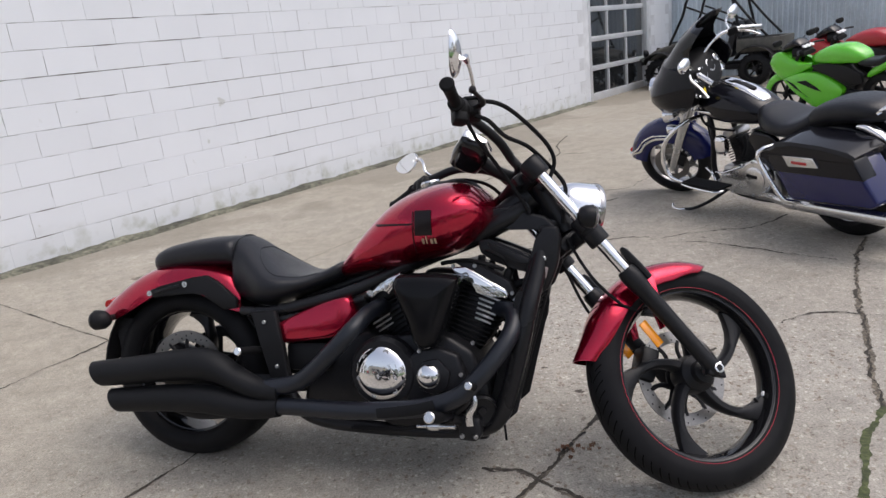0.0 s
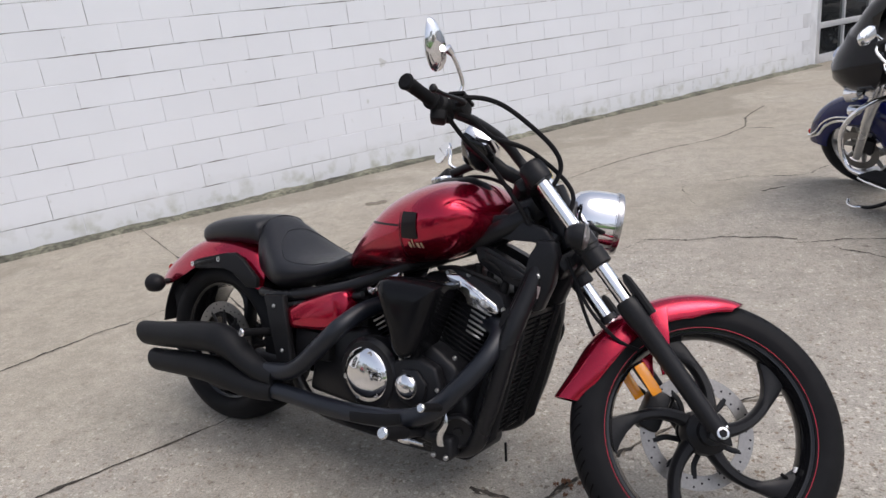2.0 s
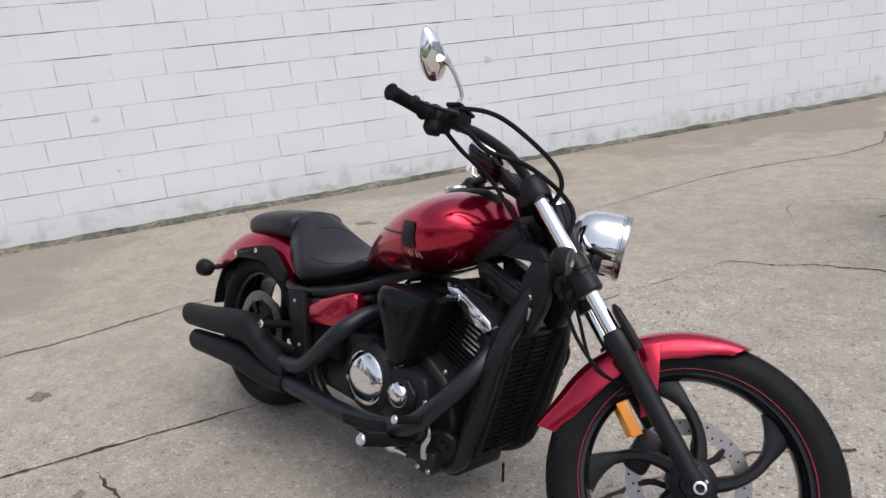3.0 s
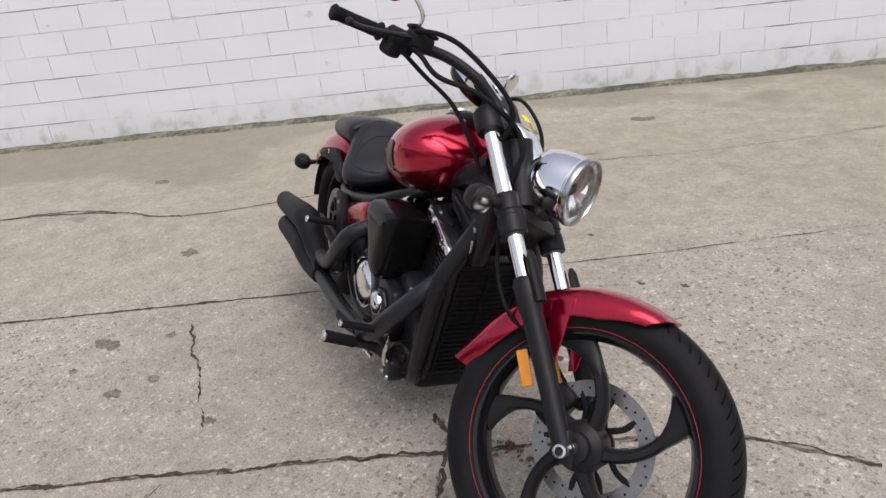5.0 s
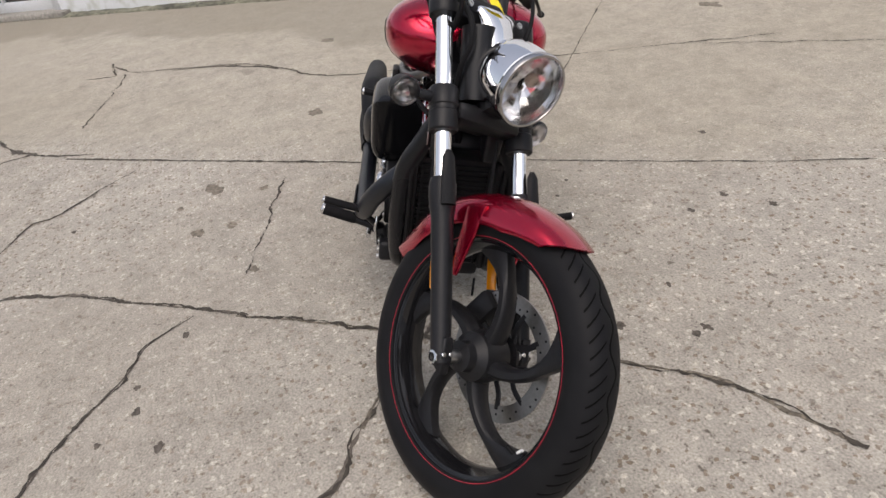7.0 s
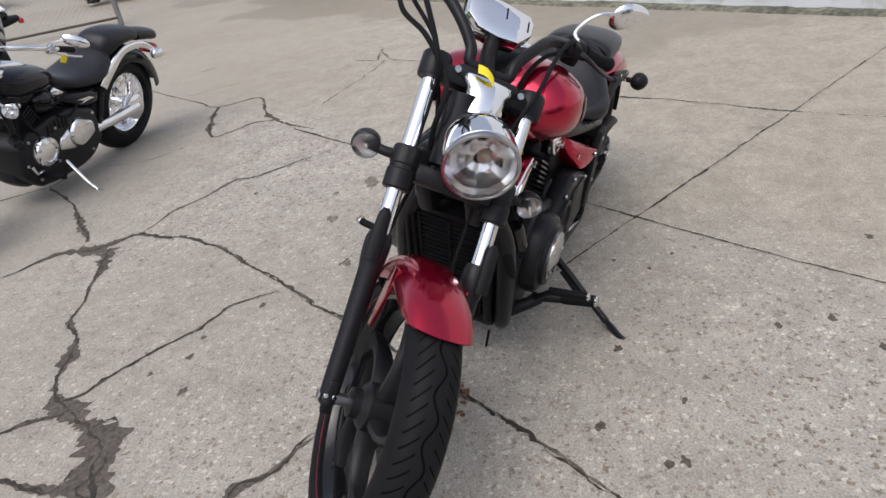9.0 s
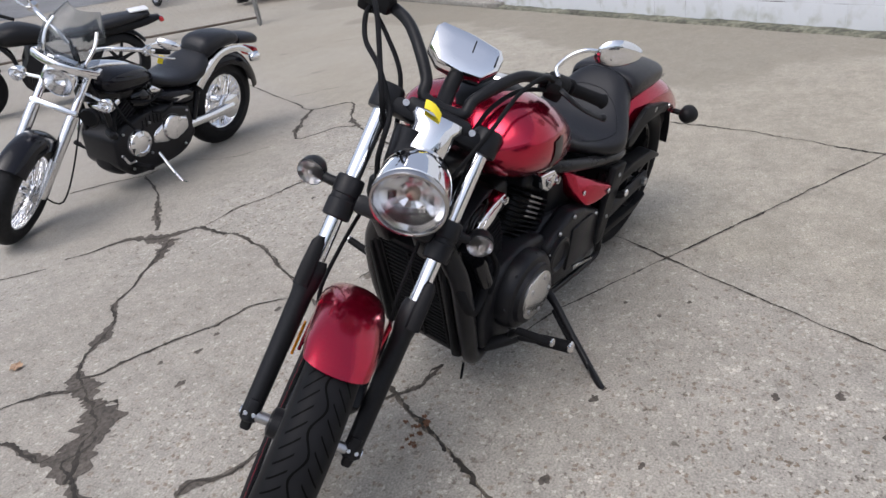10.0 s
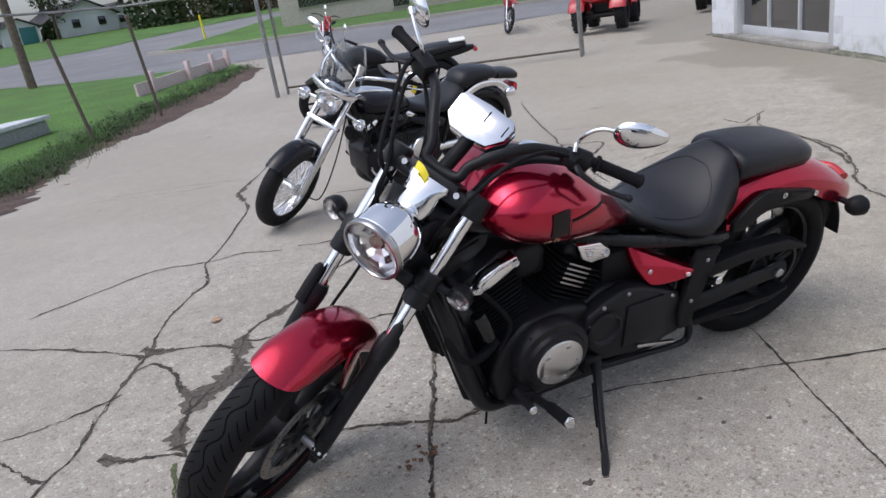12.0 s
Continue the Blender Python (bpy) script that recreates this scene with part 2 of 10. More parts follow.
def painted_block():
    """White paint on concrete block: rough, a little tone from block to block, grime and green at the foot from splash."""
    m = material("painted_block", (0.8, 0.8, 0.81), 0.6)
    n, l = m.node_tree.nodes, m.node_tree.links
    b = n["Principled BSDF"]
    co = n.new("ShaderNodeNewGeometry")
    info = n.new("ShaderNodeObjectInfo")
    t1 = n.new("ShaderNodeTexNoise")
    t1.inputs["Scale"].default_value, t1.inputs["Detail"].default_value = 90, 3
    t2 = n.new("ShaderNodeTexNoise")
    t2.inputs["Scale"].default_value, t2.inputs["Detail"].default_value = 1.3, 5
    t3 = n.new("ShaderNodeTexNoise")
    t3.inputs["Scale"].default_value, t3.inputs["Detail"].default_value = 7, 6
    for t in (t1, t2, t3):
        l.new(co.outputs["Position"], t.inputs["Vector"])
    sp = n.new("ShaderNodeSeparateXYZ")
    l.new(co.outputs["Position"], sp.inputs[0])
    tone = node_math(n, l, "ADD", 0.93, node_math(n, l, "ADD", node_math(n, l, "MULTIPLY", t2.outputs["Fac"], 0.1), node_math(n, l, "MULTIPLY", info.outputs["Random"], 0.03)))
    mx = n.new("ShaderNodeMix")
    mx.data_type, mx.blend_type = "RGBA", "MULTIPLY"
    mx.inputs["Factor"].default_value = 1
    mx.inputs["A"].default_value = (0.745, 0.768, 0.8, 1)
    l.new(tone, mx.inputs["B"])
    splash = n.new("ShaderNodeMapRange")
    splash.inputs["From Min"].default_value, splash.inputs["From Max"].default_value = 0.3, 0.05
    l.new(sp.outputs["Z"], splash.inputs["Value"])
    dirt = n.new("ShaderNodeMapRange")
    dirt.inputs["From Min"].default_value, dirt.inputs["From Max"].default_value = 0.5, 0.72
    l.new(t3.outputs["Fac"], dirt.inputs["Value"])
    chip = n.new("ShaderNodeMapRange")
    chip.inputs["From Min"].default_value, chip.inputs["From Max"].default_value = 0.71, 0.74
    chip.inputs["To Max"].default_value = 0.35
    l.new(t3.outputs["Fac"], chip.inputs["Value"])
    f = node_math(n, l, "MAXIMUM", node_math(n, l, "MULTIPLY", node_math(n, l, "MULTIPLY", splash.outputs[0], node_math(n, l, "ADD", dirt.outputs[0], 0.22)), 0.6), chip.outputs[0])
    md = n.new("ShaderNodeMix")
    md.data_type = "RGBA"
    md.inputs["B"].default_value = (0.33, 0.34, 0.25, 1)
    l.new(mx.outputs["Result"], md.inputs["A"])
    l.new(f, md.inputs["Factor"])
    l.new(md.outputs["Result"], b.inputs["Base Color"])
    bp = n.new("ShaderNodeBump")
    bp.inputs["Strength"].default_value, bp.inputs["Distance"].default_value = 0.16, 0.004
    l.new(node_math(n, l, "ADD", t1.outputs["Fac"], t3.outputs["Fac"]), bp.inputs["Height"])
    l.new(bp.outputs["Normal"], b.inputs["Normal"])
    return m


RED = flake_paint("candy_red_paint", (0.52, 0.004, 0.04), (0.14, 0.001, 0.009))
CHROME = material("chrome", (0.86, 0.86, 0.87), 0.06, 1.0)
STEEL = material("brushed_steel", (0.5, 0.5, 0.5), 0.32, 1.0, 0.1, 120)
ALLOY = material("polished_alloy", (0.7, 0.7, 0.7), 0.22, 1.0, 0.06, 60)
FRAME = material("black_frame_paint", (0.011, 0.011, 0.0125), 0.27, 0.0, 0.1, 90, spec=0.25)
SATIN = material("satin_black_metal", (0.012, 0.012, 0.0135), 0.36, 0.0, 0.15, 120, spec=0.22)
EXHAUST = material("flat_black_exhaust", (0.006, 0.0063, 0.0075), 0.55, 0.0, 0.12, 150, 0.03, spec=0.22)
PIPE = material("blue_black_pipe", (0.0085, 0.0105, 0.016), 0.36, 0.1, 0.15, 60, 0.0, 0, 0.2, 8)
GLOSS = material("gloss_black", (0.008, 0.008, 0.009), 0.1, 0.0, spec=0.45)
CLEANER = material("gloss_black_moulding", (0.007, 0.007, 0.008), 0.1, 0.0, 0.1, 9, 0.02, spec=0.16)
CAST = material("black_cast_metal", (0.013, 0.013, 0.015), 0.32, 0.0, 0.2, 220, 0.08, spec=0.24)
PLASTIC = material("black_plastic", (0.012, 0.012, 0.013), 0.45, 0.0, 0.1, 200, 0.03, spec=0.15)
RUBBER = material("black_rubber", (0.011, 0.011, 0.012), 0.6, 0.0, 0.2, 60, spec=0.09)
VINYL = material("black_seat_vinyl", (0.012, 0.0125, 0.0155), 0.34, 0.0, 0.15, 320, 0.12, spec=0.33)
DECAL = material("black_decal", (0.012, 0.008, 0.009), 0.28, spec=0.25)
GOLD = material("pale_gold_mark", (0.45, 0.33, 0.22), 0.4)
AMBER = material("amber_reflector", (0.85, 0.3, 0.01), 0.15, coat=0.5)
STRIPE = material("red_pinstripe", (0.45, 0.01, 0.035), 0.35)
YELLOW = material("yellow_tag_card", (0.85, 0.68, 0.02), 0.6, 0, 0.06, 40)
WHITE = material("white_card", (0.75, 0.75, 0.75), 0.5, 0, 0.06, 40)
LENS = glassy("clear_lens", (0.95, 0.95, 0.95))
SMOKE = glassy("smoked_lens", (0.8, 0.77, 0.76), 0.38)
REDLENS = material("red_lens", (0.4, 0.01, 0.012), 0.12, coat=0.8)
REFLECTOR = material("lamp_reflector", (0.85, 0.85, 0.86), 0.18, 1.0)
DISC = material("dull_disc_steel", (0.29, 0.278, 0.265), 0.36, 1.0, 0.12, 120)
CONCRETE = concrete_ground()
BLOCK = painted_block()
FRONT_TYRE = tyre_rubber("front_tyre_rubber", 0.349)
REAR_TYRE = tyre_rubber("rear_tyre_rubber", 0.312)


# ---- mesh helpers ----
def part(name, bm, mat, parent, label="", smooth=38, m=None):
    """Links a bmesh as one mesh object under a thing or a part."""
    bmesh.ops.recalc_face_normals(bm, faces=bm.faces)
    me = bpy.data.meshes.new(name)
    bm.to_mesh(me)
    bm.free()
    for p in me.polygons:
        p.use_smooth = True
    me.set_sharp_from_angle(angle=radians(smooth))
    me.materials.append(mat)
    ob = new(name, me)
    if parent is not None:
        ob.parent = parent
    if m is not None:
        ob.matrix_basis = m
    if label:
        ob["label"] = label
    return ob


def thing(name, m, label, category, group="", kind=""):
    ob = new(name)
    ob.empty_display_size = 0.1
    ob.matrix_basis = m
    return tagged(ob, label, category, group, kind)


def B():
    return bmesh.new()


def merge(bm, tmp, m=None):
    if m is not None:
        tmp.transform(m)
    vs = [bm.verts.new(v.co) for v in tmp.verts]
    tmp.verts.index_update()
    for f in tmp.faces:
        try:
            bm.faces.new([vs[v.index] for v in f.verts])
        except ValueError:
            pass
    tmp.free()
    return bm


def spline(pts, k=5):
    """A smooth run of points through the given ones."""
    P = [Vector(p) for p in pts]
    if len(P) < 3 or k < 2:
        return P
    out = []
    for i in range(len(P) - 1):
        a, b, c, d = P[max(i - 1, 0)], P[i], P[i + 1], P[min(i + 2, len(P) - 1)]
        for j in range(k):
            t = j / k
            out.append(0.5 * (2 * b + (c - a) * t + (2 * a - 5 * b + 4 * c - d) * t * t + (3 * b - a - 3 * c + d) * t ** 3))
    return out + [P[-1]]


def loft(bm, rings, cap=True):
    V = [[bm.verts.new(p) for p in r] for r in rings]
    n = len(V[0])
    for a, b in zip(V, V[1:]):
        for i in range(n):
            bm.faces.new((a[i], a[(i + 1) % n], b[(i + 1) % n], b[i]))
    if cap:
        bm.faces.new(V[0][::-1])
        bm.faces.new(V[-1])
    return bm


def tube(bm, pts, r, n=10, k=5, flat=1.0):
    """A swept round (or flattened) tube along a smooth line; r may be a list, one for each point."""
    rs = r if isinstance(r, (list, tuple)) else [r] * len(pts)
    line = spline(pts, k)
    steps = len(line) - 1
    up = None
    rings = []
    for i, p in enumerate(line):
        d = (line[min(i + 1, steps)] - line[max(i - 1, 0)]).normalized()
        if up is None:
            up = d.orthogonal().normalized() if flat == 1.0 else (Vector((0, 1, 0)) - d * d.y).normalized()
        up = (up - d * up.dot(d)).normalized()
        side = d.cross(up)
        f = i / steps * (len(rs) - 1)
        a = min(int(f), len(rs) - 2) if len(rs) > 1 else 0
        rad = rs[a] + (rs[min(a + 1, len(rs) - 1)] - rs[a]) * (f - a)
        rings.append([p + up * rad * flat * math.cos(2 * math.pi * j / n) + side * rad * math.sin(2 * math.pi * j / n) for j in range(n)])
    return loft(bm, rings)


def basis(axis):
    z = Vector(axis).normalized()
    x = z.orthogonal().normalized()
    return Matrix((x, z.cross(x), z)).transposed().to_4x4()


def lathe(bm, prof, c=(0, 0, 0), axis=(0, 0, 1), n=32, closed=False, cap=True):
    """Turns a profile of (radius, height) round an axis."""
    m = Matrix.Translation(c) @ basis(axis)
    rings = [[m @ Vector((max(r, 1e-4) * math.cos(2 * math.pi * i / n), max(r, 1e-4) * math.sin(2 * math.pi * i / n), h)) for i in range(n)] for r, h in prof]
    if closed:
        V = [[bm.verts.new(p) for p in r] for r in rings]
        for a, b in zip(V, V[1:] + V[:1]):
            for i in range(n):
                bm.faces.new((a[i], a[(i + 1) % n], b[(i + 1) % n], b[i]))
        return bm
    return loft(bm, rings, cap)


def disc(bm, c, axis, r, t, n=24, bev=0.15):
    e = min(t, r) * bev
    return lathe(bm, [(r - e, -t / 2), (r, -t / 2 + e), (r, t / 2 - e), (r - e, t / 2)], c, axis, n)


def box(bm, c, s, bev=0.004, m=None, seg=2):
    t = B()
    bmesh.ops.create_cube(t, size=1)
    t.transform(Matrix.Diagonal((*s, 1)))
    if bev:
        bmesh.ops.bevel(t, geom=t.edges[:], offset=min(bev, min(s) * 0.45), segments=seg, affect="EDGES", profile=0.5)
    if m is not None:
        t.transform(m)
    return merge(bm, t, Matrix.Translation(c))


def prism(bm, poly, y0, y1, bev=0.004, seg=2):
    """A plate with an outline in X and Z, between two Y."""
    t = B()
    a = [t.verts.new((x, y0, z)) for x, z in poly]
    b = [t.verts.new((x, y1, z)) for x, z in poly]
    t.faces.new(a)
    t.faces.new(b[::-1])
    for i in range(len(a)):
        j = (i + 1) % len(a)
        t.faces.new((a[j], a[i], b[i], b[j]))
    if bev:
        bmesh.ops.bevel(t, geom=t.edges[:], offset=bev, segments=seg, affect="EDGES", profile=0.5)
    return merge(bm, t)


def body_rings(stations, n=28, e=2.3, k=4):
    """Rings of a body along X from stations (x, low, high, half width, where its widest height lies from 0 to 1)."""
    rows = spline([Vector((s[0], s[1], s[2])) for s in stations], k)
    wid = spline([Vector((s[3], s[4], 0)) for s in stations], k)
    rings = []
    for p, w in zip(rows, wid):
        mid = p.y + (p.z - p.y) * w.y
        ring = []
        for i in range(n):
            a = 2 * math.pi * i / n
            c, s = math.cos(a), math.sin(a)
            y = math.copysign(abs(c) ** (2 / e), c) * max(w.x, 0.002)
            h = (p.z - mid) if s > 0 else (mid - p.y)
            ring.append((p.x, y, mid + math.copysign(abs(s) ** (2 / e), s) * h))
        rings.append(ring)
    return rings


def superloft(bm, stations, n=28, e=2.3, k=4):
    return loft(bm, body_rings(stations, n, e, k))


def mirror_y(pts):
    return [(x, -y, z) for x, y, z in pts]


def bolts(parent, name, places, axis, r=0.007, t=0.006, mat=None, label=""):
    for p in places:
        b = B()
        lathe(b, [(r, 0), (r, t * 0.6), (r * 0.75, t), (r * 0.45, t), (r * 0.45, t * 0.5)], p, axis, 10)
        part(name, b, mat or CHROME, parent, label)


# ---- the lot: ground, wall, doors ----
def rise(x, y):
    """Height of the land: the lot is level, beyond the fence it climbs gently."""
    u = -0.25 * x - 0.97 * y - 6.0
    return 0.0 if u <= 0 else 0.046 * u * u / (u + 3.0)


def build_ground():
    b = B()
    xs = sorted({round(v, 2) for v in [-900, -400, -200, -120, 60, 120, 200, 400, 900] + [i * 4.0 for i in range(-20, 12)]})
    ys = sorted({round(v, 2) for v in [-900, -400, -200, -130, 60, 120, 200, 400, 900] + [i * 4.0 for i in range(-25, 12)]})
    V = [[b.verts.new((x, y, rise(x, y))) for y in ys] for x in xs]
    for i in range(len(xs) - 1):
        for j in range(len(ys) - 1):
            b.faces.new((V[i][j], V[i + 1][j], V[i + 1][j + 1], V[i][j + 1]))
    return tagged(part("ground", b, CONCRETE, None), "weathered tan concrete yard, cracked and stained", "ground", kind="structure")


build_ground()
ALONG = Vector((0.636, 0.771, 0)).normalized()
OUT = Vector((ALONG.y, -ALONG.x, 0))
WALL = Matrix((ALONG, OUT, Vector((0, 0, 1)))).transposed().to_4x4()
WALL.translation = (-4.3, 3.95, 0)
WALL_H = 4.2
DOORS = ((-8.07, -5.21, 0.065, 2.6), (11.4, 14.1, 0.02, 2.7))
S0, S1 = -9.0, 15.4
MORTAR = material("painted_mortar", (0.7, 0.72, 0.745), 0.8, 0, 0.15, 5, 0.2, 0, 0.15, 1.6)
FOOTING = material("mossy_footing", (0.165, 0.162, 0.12), 0.9, 0, 0.6, 25, 0.5, 0, 0.75, 3.5)
ALUMINIUM = material("aluminium_frame", (0.7, 0.72, 0.74), 0.4, 0.35, 0.08, 50, 0, 0, 0.1, 2)
DARKGLASS = material("dark_window_glass", (0.02, 0.022, 0.024), 0.05, 0.0, coat=1.0)
SILL = material("worn_sill_concrete", (0.3, 0.285, 0.255), 0.9, 0, 0.3, 30, 0.4, 0, 0.35, 2.5)
IRON = material("galvanised_steel", (0.32, 0.32, 0.31), 0.5, 0.6, 0.25, 40, 0.1, 0, 0.3, 5)
RUST = material("rusty_steel", (0.14, 0.11, 0.09), 0.75, 0.3, 0.35, 40, 0.2, 0, 0.3, 5)
SHEET = material("blue_grey_sheet_metal", (0.6, 0.67, 0.72), 0.45, 0.1, 0.08, 20, 0, 0, 0.2, 1.2)


def block_wall():
    wall = thing("wall_north", WALL, "white-painted concrete block wall with thin chipped joints", "wall", kind="structure")
    b = B()
    edges = [S0] + [v for d in DOORS for v in d[:2]] + [S1]
    for i in range(0, len(edges), 2):
        box(b, ((edges[i] + edges[i + 1]) / 2, -0.097, WALL_H / 2), (edges[i + 1] - edges[i] - 0.012, 0.2, WALL_H), 0)
    for a, c, low, high in DOORS:
        box(b, ((a + c) / 2, -0.097, (high + WALL_H) / 2), (c - a, 0.2, WALL_H - high), 0)
    part("mortar", b, MORTAR, wall)
    return wall


wall = block_wall()
footing = B()
for a, c in ((S0, DOORS[0][0]), (DOORS[0][1], DOORS[1][0]), (DOORS[1][1], S1)):
    n = int((c - a) / 0.08)
    low = []
    for i in range(n + 1):
        x = a + (c - a) * i / n
        o, h = 0.125 + 0.03 * noise.noise((x * 1.7, 3, 0)) + 0.018 * noise.noise((x * 7, 5, 0)), 0.02 + 0.012 * noise.noise((x * 2.3, 9, 0)) + 0.01 * noise.noise((x * 9, 2, 0))
        low.append([(x, -0.05, -0.02), (x, o + 0.025, -0.02), (x, o, h * 0.6), (x, o - 0.04, h), (x, 0.03, h * 1.35), (x, -0.05, h * 1.4)])
    loft(footing, low)
tagged(part("footing", footing, FOOTING, None, smooth=60, m=WALL), "rough grey-green concrete footing along the block wall", "footing", kind="structure")


def glass_door(name, a, c, low, high, columns, rows, label):
    d = thing(name, WALL, label, "door", kind="structure")
    b = B()
    for x in (a + 0.05, c - 0.05):
        box(b, (x, -0.06, (low + high) / 2), (0.1, 0.13, high - low), 0.006)
    box(b, ((a + c) / 2, -0.06, high - 0.05), (c - a - 0.2, 0.13, 0.1), 0.006)
    part("door_frame", b, ALUMINIUM, d)
    w, h = (c - a - 0.2), (high - low - 0.1)
    ch = h / rows
    for r in range(rows):
        z0 = low + r * ch
        box(b := B(), ((a + c) / 2, -0.1, z0 + 0.045), (w, 0.05, 0.09 if r else 0.14), 0.006)
        part("rail", b, ALUMINIUM, d)
        for q in range(columns):
            x0 = a + 0.1 + w * q / columns
            g = B()
            box(g, (x0 + w / columns / 2, -0.115, z0 + ch / 2 + 0.03), (w / columns - 0.01, 0.012, ch - 0.05), 0)
            part("pane", g, DARKGLASS, d)
            if q:
                box(b := B(), (x0, -0.098, z0 + ch / 2 + 0.04), (0.045, 0.055, ch - 0.1), 0.005)
                part("mullion", b, ALUMINIUM, d)
    return d


glass_door("door_1", *DOORS[1], 3, 5, "closed overhead door of dark glass panes in a pale aluminium grid")
glass_door("door_2", *DOORS[0], 3, 3, "closed overhead door with wide dark panes in pale aluminium")
b = B()
box(b, ((DOORS[0][0] + DOORS[0][1]) / 2, 0.0, 0.03), (DOORS[0][1] - DOORS[0][0] + 0.3, 0.26, 0.07), 0.015)
tagged(part("door_sill", b, SILL, None, m=WALL), "worn concrete sill slab before the overhead door", "sill", kind="structure")


def sheet_wall():
    """The wing of ribbed sheet metal that closes the yard behind the parked machines."""
    w = thing("wall_east", WALL, "blue-grey ribbed sheet metal wall", "wall", kind="structure")
    b = B()
    n, pts = 65, []
    for i in range(n):
        y = -0.08 + i * 0.1
        pts += [(y, 0), (y + 0.055, 0), (y + 0.065, 0.028), (y + 0.09, 0.028)]
    rows = [[(S1 + 0.1 - d, y, z) for y, d in pts] for z in (0.0, 4.0)]
    V = [[b.verts.new(p) for p in r] for r in rows]
    for i in range(len(pts) - 1):
        b.faces.new((V[0][i], V[0][i + 1], V[1][i + 1], V[1][i]))
    part("metal_cladding", b, SHEET, w, smooth=20)
    b = B()
    box(b, (S1 + 0.25, 3.1, 2.0), (0.2, 6.6, 4.0), 0)
    part("backing", b, MORTAR, w)
    b = B()
    box(b, (S1 + 0.25, 13.0, 2.0), (0.25, 13.1, 4.0), 0.01)
    part("white_wall", b, BLOCK, w)
    return w


sheet_wall()

# ---- the red cruiser ----
HEADING, LEANING = -16.76, -14.35
BIKE = pose(-0.945, 2.299, 0, 0, 0, HEADING) @ pose(0, 0, 0, LEANING, 0, 0)
RAKE, LOCK = radians(37), radians(37)
AXIS = Vector((-math.sin(RAKE), 0, math.cos(RAKE)))
STEER = Matrix.Translation((1.859, 0, 0)) @ Matrix.Rotation(LOCK, 4, AXIS) @ Matrix.Translation((-1.859, 0, 0))
FRONT_HUB, REAR_HUB = (1.713, -0.006, 0.323), (-0.005, 0, 0.307)


def spoke_wheel(parent, name, hub, radius, width, rim_r, m, tyre_mat, label, disc_r, disc_y, twist, end, crown=1.25):
    """A cast wheel with five curved spokes: tyre, rim, spokes, hub, brake disc and pin stripes, all round the local Y axis."""
    root = m @ Matrix.Translation(hub)
    w = width / 2
    b = B()
    prof = []
    for i in range(17):
        a = -1 + 2 * i / 16
        y = w * math.sin(a * math.pi / 2 * 0.98)
        prof.append((radius - (radius - rim_r - 0.012) * (1 - math.cos(a * math.pi / 2)) ** crown, y))
    prof += [(rim_r - 0.012, w * 0.8), (rim_r - 0.012, -w * 0.8)]
    lathe(b, prof, (0, 0, 0), (0, 1, 0), 72, True)
    wheel = part("wheel", B(), SATIN, parent, label, m=root)
    part("tyre", b, tyre_mat, wheel, "black rubber tyre with slanting grooves", 50)
    b = B()
    rp = [(rim_r + 0.004, -w * 0.82), (rim_r + 0.004, -w * 0.74), (rim_r - 0.02, -w * 0.66), (rim_r - 0.032, -w * 0.3), (rim_r - 0.034, 0), (rim_r - 0.032, w * 0.3), (rim_r - 0.02, w * 0.66), (rim_r + 0.004, w * 0.74), (rim_r + 0.004, w * 0.82), (rim_r - 0.016, w * 0.7), (rim_r - 0.01, 0), (rim_r - 0.016, -w * 0.7)]
    lathe(b, rp, (0, 0, 0), (0, 1, 0), 72, True)
    part("rim", b, GLOSS, wheel, "gloss black rim")
    for y in (-1, 1):
        for rr in (rim_r + 0.002, rim_r - 0.006):
            b = B()
            lathe(b, [(rr - 0.0012, y * w * 0.8), (rr + 0.0012, y * w * 0.8), (rr + 0.0012, y * (w * 0.8 + 0.003)), (rr - 0.0012, y * (w * 0.8 + 0.003))], (0, 0, 0), (0, 1, 0), 72, True)
            part("pinstripe", b, STRIPE, wheel, "thin red pinstripe")
    for i in range(5):
        b = B()
        rings = []
        for k in range(11):
            t = k / 10
            r = 0.035 + (rim_r - 0.025 - 0.035) * t
            a = 2 * math.pi * i / 5 + twist * (t ** 1.3) + radians(end) - twist
            wide = 0.021 - 0.006 * math.sin(t * math.pi) + (0.022 * max(0, t - 0.72) / 0.28)
            deep = min(w * 0.5, 0.034) * (1.0 - 0.45 * t)
            c, d = Vector((math.cos(a), 0, math.sin(a))), Vector((-math.sin(a), 0, math.cos(a)))
            d = (d * math.cos(twist * 0.55 * t) - c * math.sin(twist * 0.55 * t)).normalized()
            ring = []
            for j in range(10):
                q = 2 * math.pi * j / 10
                cs, sn = math.cos(q), math.sin(q)
                ring.append(c * r + d * wide * math.copysign(abs(cs) ** 0.7, cs) + Vector((0, deep * math.copysign(abs(sn) ** 0.7, sn), 0)))
            rings.append(ring)
        loft(b, rings)
        part("spoke", b, SATIN, wheel)
    b = B()
    lathe(b, [(0.022, -0.075), (0.034, -0.07), (0.036, -0.05), (0.055, -0.035), (0.06, 0), (0.055, 0.035), (0.036, 0.05), (0.034, 0.07), (0.022, 0.075)], (0, 0, 0), (0, 1, 0), 28)
    part("hub", b, SATIN, wheel)
    b = B()
    y = disc_y
    lathe(b, [(disc_r - 0.038, y - 0.0025), (disc_r, y - 0.0025), (disc_r, y + 0.0025), (disc_r - 0.038, y + 0.0025)], (0, 0, 0), (0, 1, 0), 60, True)
    rotor = part("brake_disc", b, DISC, wheel, "drilled bare steel brake disc")
